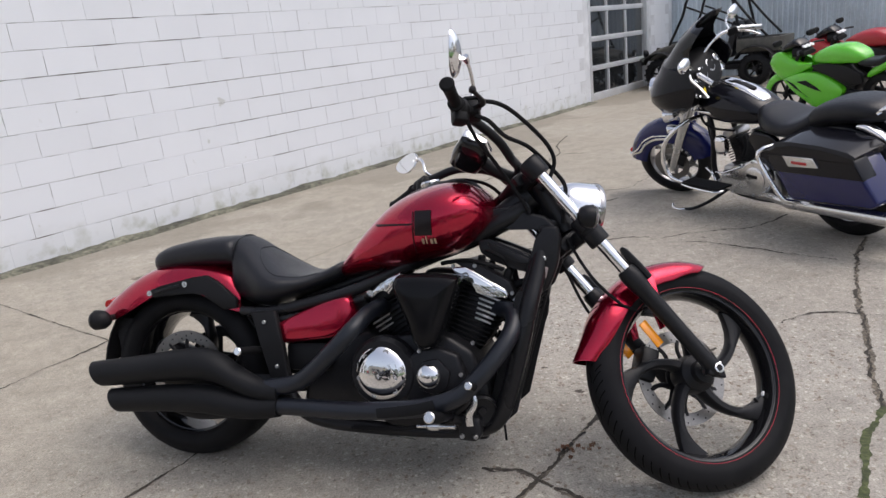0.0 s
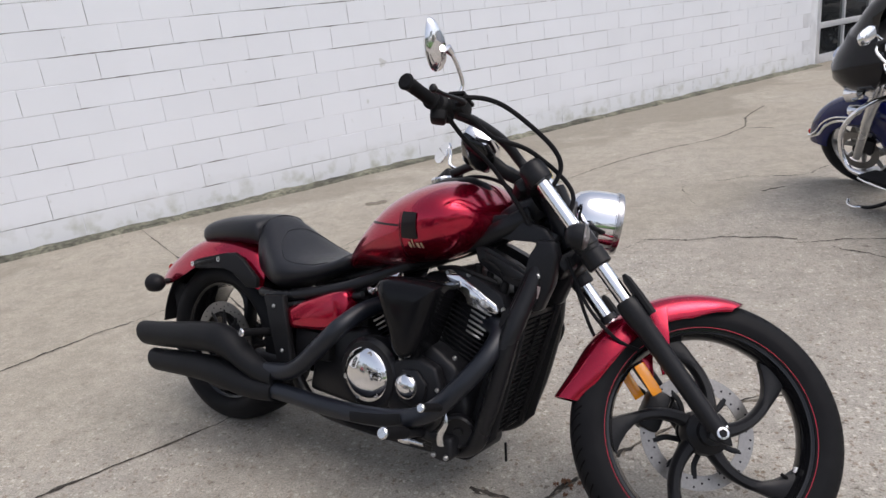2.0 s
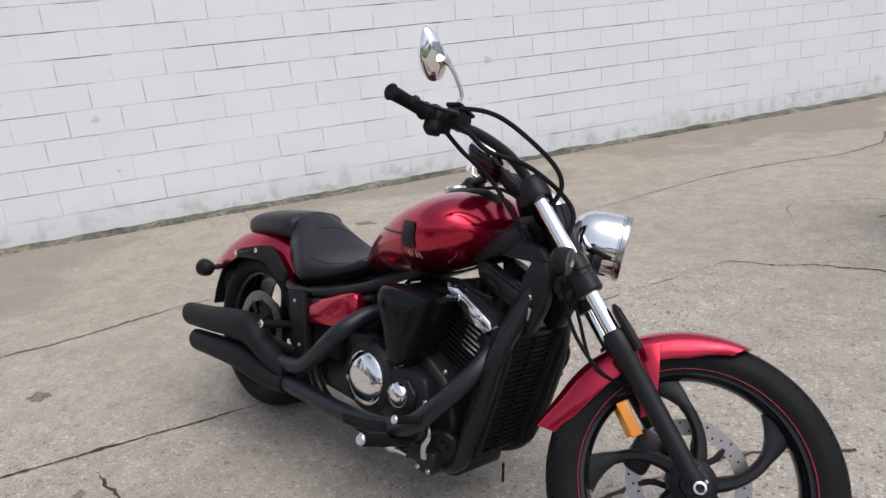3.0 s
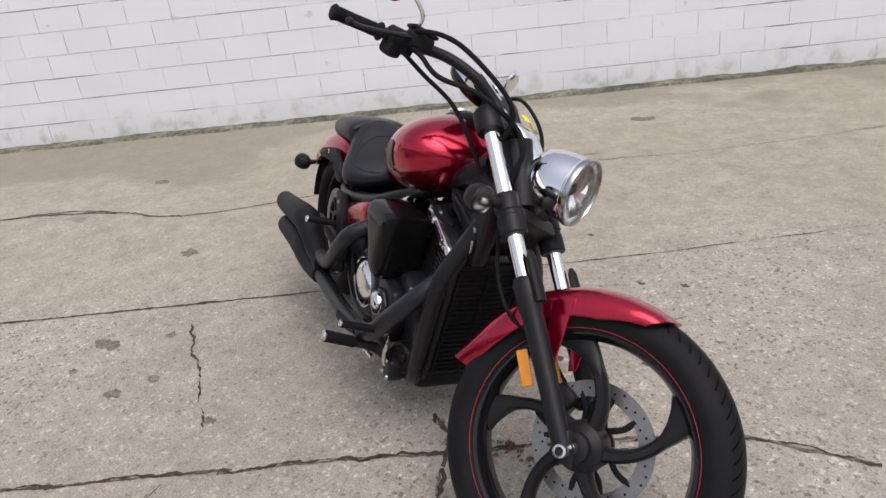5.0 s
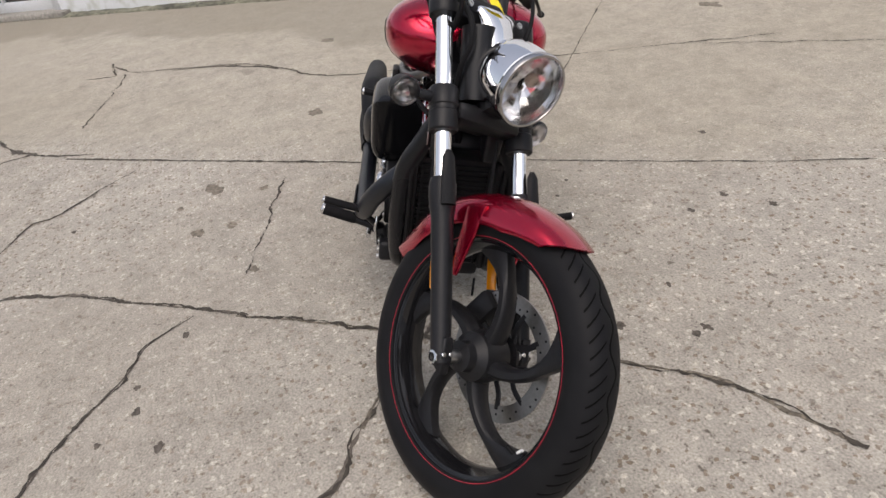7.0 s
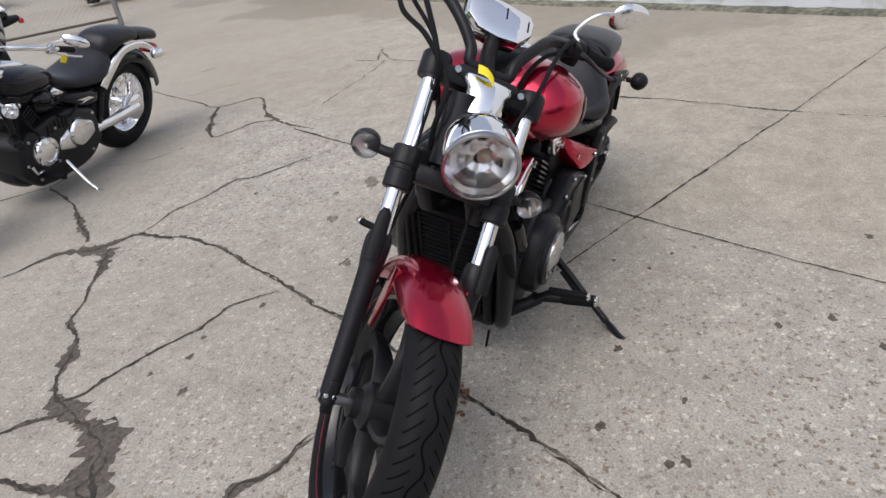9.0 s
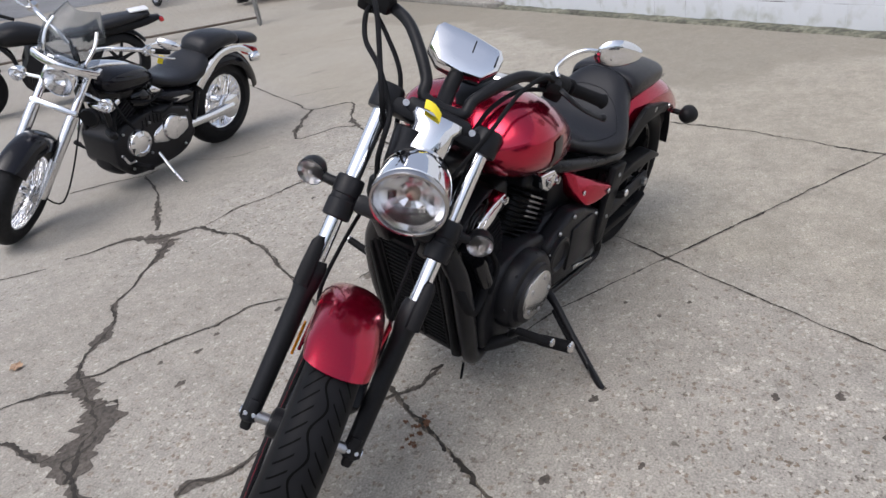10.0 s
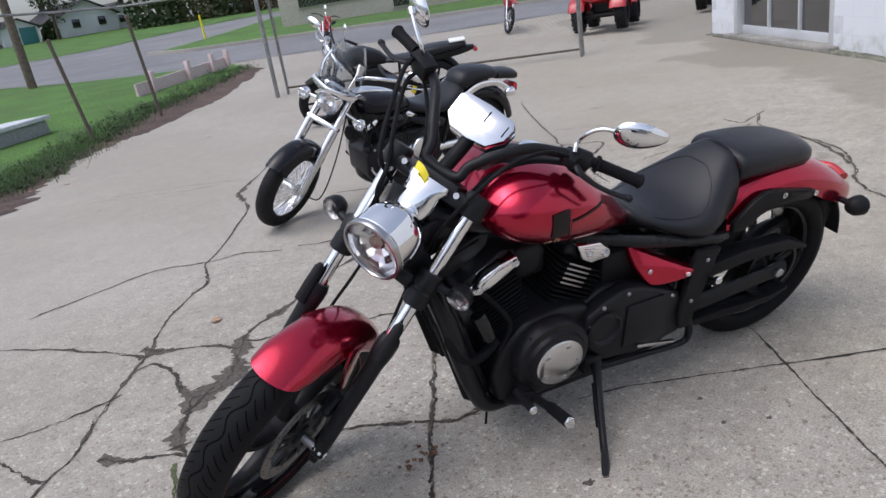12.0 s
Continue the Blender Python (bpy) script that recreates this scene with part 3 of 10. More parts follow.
    for i in range(5):
        b = B()
        a = 2 * math.pi * i / 5
        for s in (-1, 1):
            p0 = Vector((0.045 * math.cos(a), y, 0.045 * math.sin(a)))
            p1 = Vector(((disc_r - 0.03) * math.cos(a + s * 0.3), y, (disc_r - 0.03) * math.sin(a + s * 0.3)))
            tube(b, [p0, p0.lerp(p1, 0.55) + (p1 - p0).cross(Vector((0, s, 0))) * 0.12, p1], 0.0075, 8, 4, 0.5)
        part("disc_arm", b, SATIN, rotor)
    b = B()
    lathe(b, [(0.035, y - 0.004), (0.055, y - 0.004), (0.055, y + 0.004), (0.035, y + 0.004)], (0, 0, 0), (0, 1, 0), 30, True)
    part("disc_carrier", b, SATIN, rotor)
    b = B()
    for i in range(40):
        a, rr = 2 * math.pi * i / 40, disc_r - (0.009, 0.019, 0.028)[i % 3]
        disc(b, (rr * math.cos(a), y, rr * math.sin(a)), (0, 1, 0), 0.0032, 0.0056, 8)
    tagged(part("drilled_hole", b, RUBBER, rotor), kind="stuff")
    a = radians(end + 290)
    inner = Vector(((rim_r - 0.034) * math.cos(a), 0, (rim_r - 0.034) * math.sin(a)))
    b = B()
    tube(b, [inner, inner * 0.93 + Vector((0, -0.012, 0)), inner * 0.86 + Vector((0, -0.022, 0))], [0.006, 0.005, 0.0045], 10, 1)
    part("valve_stem", b, RUBBER, wheel)
    b = B()
    box(b, (inner.x * 1.01, -w * 0.35, inner.z * 1.01 + 0.03), (0.006, 0.01, 0.015), 0.002, Matrix.Rotation(-a, 4, "Y"))
    part("balance_weight", b, WHITE, wheel, "small white balance weight")
    return wheel


def tank_section(x):
    """Low, high, half width and widest height of the tank at a place along it."""
    rows = spline([Vector((a[0], a[1], a[2])) for a in TANK], 4)
    wid = spline([Vector((a[3], a[4], 0)) for a in TANK], 4)
    for p, q, u, v in zip(rows, rows[1:], wid, wid[1:]):
        if p.x <= x <= q.x:
            t = (x - p.x) / (q.x - p.x)
            return p.y + (q.y - p.y) * t, p.z + (q.z - p.z) * t, u.x + (v.x - u.x) * t, u.y + (v.y - u.y) * t
    return TANK[0][1:]


TANK = ((0.56, 0.636, 0.648, 0.02, 0.5), (0.585, 0.632, 0.676, 0.06, 0.5), (0.64, 0.642, 0.735, 0.108, 0.5), (0.71, 0.652, 0.81, 0.148, 0.5), (0.80, 0.664, 0.884, 0.184, 0.5), (0.90, 0.684, 0.926, 0.21, 0.52), (0.99, 0.71, 0.94, 0.218, 0.54), (1.055, 0.742, 0.924, 0.2, 0.56), (1.1, 0.782, 0.885, 0.15, 0.58), (1.118, 0.812, 0.855, 0.085, 0.58), (1.124, 0.828, 0.842, 0.02, 0.5))


def tank_patch(bm, x0, x1, z0, z1, side, lift=0.003, slant=0.0, n=10):
    """A thin patch that lies on the tank's side."""
    g = []
    for i in range(n + 1):
        row = []
        for j in range(n + 1):
            z = z0 + (z1 - z0) * j / n
            x = x0 + (x1 - x0) * i / n + slant * (z - z0)
            lo, hi, hw, w = tank_section(x)
            mid = lo + (hi - lo) * w
            h = (hi - mid) if z > mid else (mid - lo)
            s = min(0.985, abs(z - mid) / h)
            y = hw * (1 - s ** 2.3) ** (1 / 2.3) + lift
            row.append(bm.verts.new((x, side * y, z)))
        g.append(row)
    for i in range(n):
        for j in range(n):
            bm.faces.new((g[i][j], g[i + 1][j], g[i + 1][j + 1], g[i][j + 1]))


def red_cruiser():
    bike = thing("motorcycle", BIKE, "candy-red and black chopper-style cruiser leaning on its side stand", "motorcycle")
    S = STEER

    # wheels
    spoke_wheel(bike, "wheel", FRONT_HUB, 0.343, 0.12, 0.271, S, FRONT_TYRE, "black five-spoke front wheel with red pinstripes", 0.149, 0.06, 0.68, 48)
    spoke_wheel(bike, "wheel", REAR_HUB, 0.31, 0.215, 0.232, Matrix(), REAR_TYRE, "wide black rear wheel with red pinstripes", 0.149, -0.086, 0.68, 20, 1.6)

    # fork
    top, low, foot = Vector((1.19, 0, 0.932)), Vector((1.469, 0, 0.605)), Vector((1.711, 0, 0.32))
    d = (foot - top).normalized()
    for s in (-1, 1):
        o = Vector((0, 0.126 * s, 0))
        b = B()
        tube(b, [top + o, low + o + d * 0.06], 0.0195, 20, 1)
        b.transform(S)
        part("fork_tube", b, CHROME, bike, "chrome upper fork tube")
        b = B()
        tube(b, [low + o - d * 0.012, low + o + d * 0.004, low + o + d * 0.03, low + o + d * 0.055, low + o + d * 0.075, low + o + d * 0.22, foot + o - d * 0.03, foot + o + d * 0.012, foot + o + d * 0.018], [0.026, 0.031, 0.031, 0.029, 0.0255, 0.0235, 0.0225, 0.0215, 0.016], 20, 1)
        b.transform(S)
        leg = part("fork_leg", b, SATIN, bike, "satin black lower fork leg")
        b = B()
        lathe(b, [(0.0095, 0), (0.0145, 0.001), (0.0145, 0.004), (0.0095, 0.005)], foot + o + Vector((0.0, 0.021 * s, 0.0)), (0, s, 0), 20, True)
        b.transform(S)
        part("axle_ring", b, ALLOY, leg, "bare metal ring at the axle end")
        b = B()
        for q in (0.012, 0.032):
            disc(b, foot + o - d * 0.004 + Vector((-d.z, 0, d.x)) * 0.0205 + Vector((0, q - 0.022, 0)), (-d.z, 0, d.x), 0.0055, 0.006, 12)
        b.transform(S)
        part("pinch_bolt", b, CHROME, leg)
        # stone guard that stands up before the tube
        b = B()
        e = low + o + Vector((0.026, 0.012 * s, 0.018))
        tube(b, [e + d * 0.05, e, e - d * 0.055, e - d * 0.07], [0.013, 0.013, 0.011, 0.005], 10, 1, 1.4)
        b.transform(S)
        part("tube_guard", b, PLASTIC, leg)
    hub = Vector(FRONT_HUB)
    b = B()
    tube(b, [hub + Vector((0, -0.135, 0)), hub + Vector((0, 0.135, 0))], 0.014, 16, 1)
    b.transform(S)
    part("axle", b, STEEL, bike)
    for s in (-1, 1):
        b = B()
        prism(b, [(hub.x - 0.03, hub.z - 0.02), (hub.x - 0.02, hub.z + 0.035), (foot.x - 0.005, foot.z + 0.05), (foot.x + 0.02, foot.z + 0.005), (hub.x + 0.03, hub.z - 0.03)], s * 0.112, s * 0.138, 0.006)
        b.transform(S)
        part("axle_lug", b, SATIN, bike)

    # clamps
    b = B()
    lean = Matrix.Rotation(math.atan2(d.x, -d.z) * -1, 4, "Y")
    box(b, top + d * 0.02, (0.062, 0.3, 0.045), 0.014, lean)
    for s in (-1, 1):
        lathe(b, [(0.034, -0.03), (0.036, -0.024), (0.036, 0.024), (0.03, 0.032)], top + d * 0.012 + Vector((0, 0.126 * s, 0)), -d, 24)
    box(b, top + d * 0.012 + Vector((-0.01, 0, 0)), (0.09, 0.16, 0.04), 0.014, lean)
    b.transform(S)
    clamp = part("upper_clamp", b, SATIN, bike, "satin black upper fork clamp")
    for s in (-1, 1):
        b = B()
        lathe(b, [(0.008, 0), (0.008, 0.004), (0.004, 0.004), (0.004, 0.001)], top + Vector((0.036, 0.083 * s, 0.018)) , (0.75, 0, 0.66), 14)
        b.transform(S)
        part("clamp_bolt", b, STEEL, clamp)
    mid = top + (foot - top) * 0.325
    b = B()
    box(b, mid, (0.06, 0.2, 0.045), 0.014, lean)
    for s in (-1, 1):
        lathe(b, [(0.03, -0.052), (0.0335, -0.048), (0.0335, -0.008), (0.031, -0.005), (0.031, 0.005), (0.0335, 0.008), (0.0335, 0.045), (0.03, 0.05)], mid + Vector((0, 0.126 * s, 0)), -d, 24)
    box(b, mid + Vector((-0.035, 0, -0.012)), (0.08, 0.12, 0.05), 0.016, lean)
    b.transform(S)
    part("lower_clamp", b, SATIN, bike, "satin black lower fork clamp")

    # front fender: a deep arched skin round the wheel
    b = B()
    rings = []
    for i in range(31):
        t = i / 30
        r = 0.353 + 0.013 * math.sin(min(1, t * 1.25) * math.pi / 2) + 0.026 * max(0, (t - 0.82) / 0.18) ** 2
        half = 0.08 * min(1, 0.9 + t) * (1 - 0.55 * max(0, (t - 0.72) / 0.28) ** 1.6)
        drop = 0.064 * min(1, 0.5 + t * 1.9) * (1 - 0.25 * max(0, (t - 0.75) / 0.25))
        outer, inner = [], []
        for j in range(17):
            q = -1 + 2 * j / 16
            a = radians(77 + (175 - 77) * t + 7 * q * q * max(0, 1 - t * 3.5))
            y = half * math.sin(q * math.pi / 2) + hub.y
            fall = drop * abs(q) ** 2.6 + 0.006 * abs(q)
            for skin, lst in ((0.0, outer), (0.004, inner)):
                rr = r - fall - skin
                lst.append((hub.x + rr * math.cos(a), y * (1 - skin * 6), hub.z + rr * math.sin(a)))
        rings.append(outer + inner[::-1])
    loft(b, rings)
    b.transform(S)
    fender = part("front_fender", b, RED, bike, "candy-red front fender", 60)
    for s in (-1, 1):
        b = B()
        poly = [(hub.x - 0.185, hub.z + 0.27), (hub.x - 0.135, hub.z + 0.3), (hub.x - 0.125, hub.z + 0.22), (hub.x - 0.115, hub.z + 0.13), (hub.x - 0.135, hub.z + 0.12), (hub.x - 0.16, hub.z + 0.2)]
        prism(b, poly, s * 0.078, s * 0.086, 0.003)
        b.transform(S)
        part("fender_stay", b, RED, fender)
        b = B()
        box(b, (hub.x - 0.172, s * 0.092, hub.z + 0.105), (0.028, 0.007, 0.085), 0.003, Matrix.Rotation(radians(-38), 4, "Y"))
        b.transform(S)
        part("reflector", b, AMBER, fender, "amber side reflector")

    # brake caliper on the disc side
    b = B()
    box(b, (hub.x - 0.115, 0.07, hub.z + 0.04), (0.06, 0.075, 0.11), 0.014, Matrix.Rotation(radians(18), 4, "Y"))
    box(b, (hub.x - 0.085, 0.085, hub.z + 0.08), (0.06, 0.03, 0.05), 0.008, Matrix.Rotation(radians(18), 4, "Y"))
    b.transform(S)
    part("brake_caliper", b, SATIN, bike)
    b = B()
    disc(b, (hub.x - 0.1, 0.112, hub.z + 0.055), (0, 1, 0), 0.011, 0.012, 14)
    disc(b, (hub.x - 0.125, 0.112, hub.z + 0.02), (0, 1, 0), 0.011, 0.012, 14)
    b.transform(S)
    part("caliper_bolt", b, STEEL, bike)
    b = B()
    tube(b, [(hub.x - 0.12, 0.1, hub.z + 0.08), (hub.x - 0.22, 0.105, hub.z + 0.15), (1.42, 0.09, 0.56), (1.36, 0.08, 0.68), (1.3, 0.07, 0.78)], 0.005, 8)
    b.transform(S)
    part("brake_line", b, RUBBER, bike)
    b = B()
    tube(b, [(1.31, -0.07, 0.72), (1.37, -0.085, 0.6), (1.45, -0.09, 0.52), (1.52, -0.07, 0.5)], 0.005, 8)
    b.transform(S)
    part("cable", b, RUBBER, bike)

    # headlamp
    aim = Vector((1, 0, -0.04)).normalized()
    face = Vector((1.441, 0.005, 0.855))
    b = B()
    lathe(b, [(0.02, -0.142), (0.042, -0.137), (0.06, -0.126), (0.074, -0.108), (0.0815, -0.085), (0.0845, -0.06), (0.0855, -0.03), (0.0855, -0.012), (0.0835, -0.01), (0.0835, -0.007)], face, aim, 48, cap=False)
    b.transform(S)
    lamp_ob = part("headlamp", b, CHROME, bike, "round chrome headlamp")
    b = B()
    lathe(b, [(0.0835, -0.008), (0.0875, -0.006), (0.0885, 0.002), (0.086, 0.009), (0.081, 0.0095), (0.0785, 0.004), (0.0785, -0.004)], face, aim, 48, cap=False)
    b.transform(S)
    part("lamp_bezel", b, material("grey_chrome_bezel", (0.42, 0.41, 0.41), 0.2, 1.0), lamp_ob, "narrow grey bezel")
    b = B()
    grid = []
    for r, h in ((0.0785, -0.002), (0.066, -0.021), (0.05, -0.037), (0.032, -0.049), (0.014, -0.056)):
        grid.append([basis(aim) @ Vector((r * math.cos(2 * math.pi * (i + 0.5) / 14), r * math.sin(2 * math.pi * (i + 0.5) / 14), h + 0.003 * (-1) ** i * (h > -0.05))) + face for i in range(14)])
    loft(b, grid, False)
    b.transform(S)
    part("lamp_bowl", b, REFLECTOR, lamp_ob, "bright faceted reflector bowl", 12)
    b = B()
    lathe(b, [(0.016, 0), (0.017, 0.012), (0.012, 0.02), (0.0, 0.022)], face + aim * -0.035 + Vector((0, 0, 0.018)), aim, 20)
    b.transform(S)
    part("bulb_cap", b, material("bulb_cap", (0.5, 0.42, 0.36), 0.25, 0.8), lamp_ob)
    b = B()
    lathe(b, [(0.0785, 0.003), (0.068, 0.007), (0.04, 0.01), (0.0, 0.011)], face, aim, 40, cap=False)
    b.transform(S)
    part("lamp_glass", b, LENS, lamp_ob)
    b = B()
    tube(b, [face + aim * -0.135, face + aim * -0.17 + Vector((0, 0, -0.02)), mid + Vector((0.02, 0, 0.03))], [0.03, 0.032, 0.034], 14)
    b.transform(S)
    part("lamp_bracket", b, SATIN, lamp_ob)

    # chrome cover between lamp and clamp
    b = B()
    sections = []
    for t, w, h in ((0, 0.058, 0.008), (0.12, 0.062, 0.014), (0.26, 0.05, 0.018), (0.4, 0.052, 0.02), (0.7, 0.048, 0.021), (1, 0.036, 0.014)):
        c = Vector((1.226, 0, 0.952)).lerp(Vector((1.31, 0, 0.862)), t)
        nrm = Vector((0.7, 0, 0.72))
        sections.append([c + Vector((0, w * math.cos(2 * math.pi * j / 18), 0)) + nrm * (h * math.sin(2 * math.pi * j / 18) * (1 + 0.5 * (math.sin(2 * math.pi * j / 18) > 0))) for j in range(18)])
    loft(b, sections)
    b.transform(S)
    part("neck_cover", b, CHROME, bike, "chrome cover over the fork neck")

    # turn signals
    def signal(at, axis, stem_from, r, tint):
        sg = B()
        lathe(sg, [(r * 0.25, -r * 1.25), (r * 0.7, -r * 1.05), (r * 0.95, -r * 0.6), (r, -0.004), (r * 1.02, 0), (r * 0.96, 0.003)], at, axis, 28, cap=False)
        tube(sg, [stem_from, Vector(stem_from).lerp(Vector(at), 0.5), Vector(at) - Vector(axis).normalized() * r * 0.5], [0.014, 0.012, 0.011], 12)
        return sg
    for s in (-1, 1):
        at, ax = Vector((1.326, 0.218 * s, 0.737)), Vector((1, 0.12 * s, -0.05)).normalized()
        sg = signal(at, ax, (1.336, 0.14 * s, 0.748), 0.034, 0)
        sg.transform(S)
        ts = part("turn_signal", sg, SATIN, bike, "round turn signal on a short black stalk")
        b = B()
        lathe(b, [(0.033, 0.002), (0.032, 0.008), (0.024, 0.014), (0.0, 0.018)], at, ax, 28, cap=False)
        b.transform(S)
        part("signal_lens", b, SMOKE, ts, "clear ribbed lens")
        b = B()
        lathe(b, [(0.03, 0.0), (0.02, -0.012), (0.0, -0.016)], at + ax * 0.004, ax, 14, cap=False)
        disc(b, at + ax * 0.006, ax, 0.007, 0.012, 12)
        b.transform(S)
        part("signal_bowl", b, REFLECTOR, ts)

    # handlebar, grips, controls
    half = [(1.18, 0.045, 0.955), (1.15, 0.06, 0.985), (1.1, 0.1, 1.018), (1.03, 0.15, 1.036), (0.975, 0.205, 1.03), (0.93, 0.262, 1.02), (0.865, 0.40, 1.0)]
    bars = B()
    tube(bars, mirror_y(half)[::-1] + half, 0.0145, 14, 6)
    bars.transform(S)
    part("handlebar", bars, SATIN, bike, "swept-back black handlebar")
    for s in (-1, 1):
        f = lambda x, y, z: Vector((x, y * s, z))
        g0, g1 = f(0.912, 0.298, 1.014), f(0.856, 0.418, 0.997)
        b = B()
        ax = (g1 - g0).normalized()
        tube(b, [g0, g0 + ax * 0.006, g0 + ax * 0.01, g0.lerp(g1, 0.5), g1 - ax * 0.012, g1 - ax * 0.006, g1], [0.023, 0.023, 0.017, 0.0165, 0.0175, 0.021, 0.016], 16, 1)
        b.transform(S)
        part("grip", b, RUBBER, bike, "black rubber grip")
        b = B()
        c = f(0.935, 0.262, 1.02)
        spin = Vector((0, 0, 1)).rotation_difference(ax).to_matrix().to_4x4()
        lathe(b, [(0.019, -0.03), (0.026, -0.026), (0.027, 0.02), (0.02, 0.027)], c, ax, 16)
        box(b, c + Vector((-0.004, 0, -0.018)), (0.042, 0.05, 0.058), 0.011)
        box(b, c + f(0.012, -0.03, -0.006), (0.04, 0.035, 0.045), 0.01)
        b.transform(S)
        part("switch_housing", b, PLASTIC, bike)
        b = B()
        if s < 0:
            box(b, c + f(0.045, -0.03, 0.014), (0.042, 0.072, 0.044), 0.01, Matrix.Rotation(radians(-22), 4, "Z"))
            box(b, c + f(0.045, -0.03, 0.04), (0.046, 0.076, 0.01), 0.004, Matrix.Rotation(radians(-22), 4, "Z"))
        else:
            box(b, c + f(0.03, -0.014, 0.006), (0.045, 0.035, 0.034), 0.01)
        tube(b, [c, c + f(0.03, -0.02, 0.004)], 0.012, 10, 1)
        b.transform(S)
        part("master_cylinder" if s < 0 else "clutch_perch", b, PLASTIC, bike)
        b = B()
        tube(b, [c + f(0.04, 0.005, 0.006), c + f(0.055, 0.03, 0.004), c + f(0.04, 0.08, -0.014), c + f(0.008, 0.13, -0.03), c + f(-0.008, 0.152, -0.034)], [0.007, 0.0065, 0.005, 0.005, 0.006], 10, 4, 1.5)
        lathe(b, [(0.002, -0.011), (0.008, -0.008), (0.0105, 0), (0.008, 0.008), (0.002, 0.011)], c + f(-0.01, 0.156, -0.034), (0, 1, 0), 14)
        b.transform(S)
        part("lever", b, SATIN, bike, "black hand lever")
        # mirror
        stem0 = c + f(0.03, -0.015, 0.03)
        if s < 0:
            line = [stem0, f(0.978, 0.252, 1.09), f(0.962, 0.29, 1.12), f(0.945, 0.318, 1.138)]
            mc, up, right = f(0.9, 0.332, 1.15), Vector((-0.03, -0.085, 0.075)).normalized(), Vector((0.2, -0.7, -0.72))
            gaze = Vector((-0.8, 0.6, 0.0)).normalized()
        else:
            line = [stem0, f(0.94, 0.236, 1.06), f(0.935, 0.25, 1.1), f(0.928, 0.28, 1.13), f(0.92, 0.318, 1.14)]
            mc, up = f(0.898, 0.365, 1.148), Vector((-0.045, 0.1, 0.025)).normalized()
            gaze = Vector((-0.8, -0.55, 0.1)).normalized()
        b = B()
        tube(b, line, 0.0055, 12, 5)
        tube(b, [line[-1], (Vector(line[-1]) + mc) / 2 - gaze * 0.012], [0.008, 0.012], 12, 1)
        b.transform(S)
        mir = part("mirror", b, CHROME, bike, "chrome teardrop mirror on a bent stem")
        gaze = (gaze - up * gaze.dot(up)).normalized()
        wide = up.cross(gaze)
        def oval(depth, k):
            pts = []
            for j in range(32):
                q = 2 * math.pi * j / 32
                u, v = math.cos(q), math.sin(q)
                taper = 1.0 - 0.28 * u
                pts.append(mc + up * 0.068 * u * k + wide * 0.04 * v * k * taper + gaze * depth)
            return pts
        b = B()
        loft(b, [oval(-0.022, 0.25), oval(-0.02, 0.5), oval(-0.013, 0.8), oval(-0.004, 0.97), oval(0.002, 1.0), oval(0.004, 0.97), oval(0.003, 0.93)])
        b.transform(S)
        part("mirror_shell", b, CHROME, mir)
        b = B()
        loft(b, [oval(0.003, 0.94), oval(0.0042, 0.935)])
        b.transform(S)
        part("mirror_glass", b, material("mirror_glass", (0.9, 0.9, 0.9), 0.01, 1.0) if "mirror_glass" not in bpy.data.materials else bpy.data.materials["mirror_glass"], mir)

    # cables from the controls down to the neck
    for pts, r in (([(0.985, -0.265, 1.05), (1.05, -0.245, 1.062), (1.118, -0.215, 1.05), (1.222, -0.165, 0.998), (1.262, -0.135, 0.952), (1.25, -0.115, 0.9), (1.225, -0.1, 0.86)], 0.0065),
                   ([(0.98, -0.25, 1.01), (1.02, -0.25, 0.998), (1.076, -0.225, 0.968), (1.168, -0.17, 0.97), (1.262, -0.11, 0.936), (1.306, -0.098, 0.888), (1.303, -0.09, 0.83), (1.3, -0.07, 0.77)], 0.0065),
                   ([(0.95, -0.255, 1.0), (1.0, -0.19, 0.97), (1.08, -0.12, 0.93), (1.16, -0.08, 0.85), (1.2, -0.06, 0.8)], 0.006),
                   ([(0.96, 0.25, 1.03), (1.04, 0.2, 1.065), (1.13, 0.15, 1.04), (1.22, 0.12, 0.97), (1.27, 0.09, 0.87), (1.28, 0.08, 0.77)], 0.0055),
                   ([(0.95, 0.26, 1.005), (1.03, 0.17, 1.005), (1.12, 0.11, 0.97), (1.18, 0.09, 0.9), (1.2, 0.07, 0.8)], 0.006)):
        b = B()
        tube(b, pts, r, 8, 6)
        b.transform(S)
        part("cable", b, RUBBER, bike, "black control cable")

    # speedometer pod on the bars: chrome back, dark face
    b = B()
    gc = Vector((1.045, 0.005, 1.03))
    gn, gu = Vector((0.48, 0, 0.88)).normalized(), Vector((-0.88, 0, 0.48)).normalized()
    def pod(depth, k, low=1.0):
        pts = []
        for y, h in ((-0.09, 0.038), (-0.08, 0.054), (0.0, 0.058), (0.08, 0.05), (0.091, 0.03), (0.087, -0.008), (0.055, -0.048), (0.0, -0.056), (-0.058, -0.05), (-0.088, -0.02)):
            pts.append(gc + Vector((0, y * k, 0)) + gu * h * k * (low if h < 0 else 1) + gn * depth)
        return pts
    loft(b, [pod(-0.026, 0.96), pod(-0.012, 1.0), pod(0.006, 1.0), pod(0.012, 0.97), pod(0.0145, 0.9), pod(0.0165, 0.45)])
    b.transform(S)
    gauge = part("speedometer", b, CHROME, bike, "wide chrome-backed speedometer pod")
    b = B()
    loft(b, [pod(-0.048, 0.3), pod(-0.047, 0.55), pod(-0.043, 0.78), pod(-0.036, 0.92), pod(-0.026, 0.99), pod(-0.018, 1.0)])
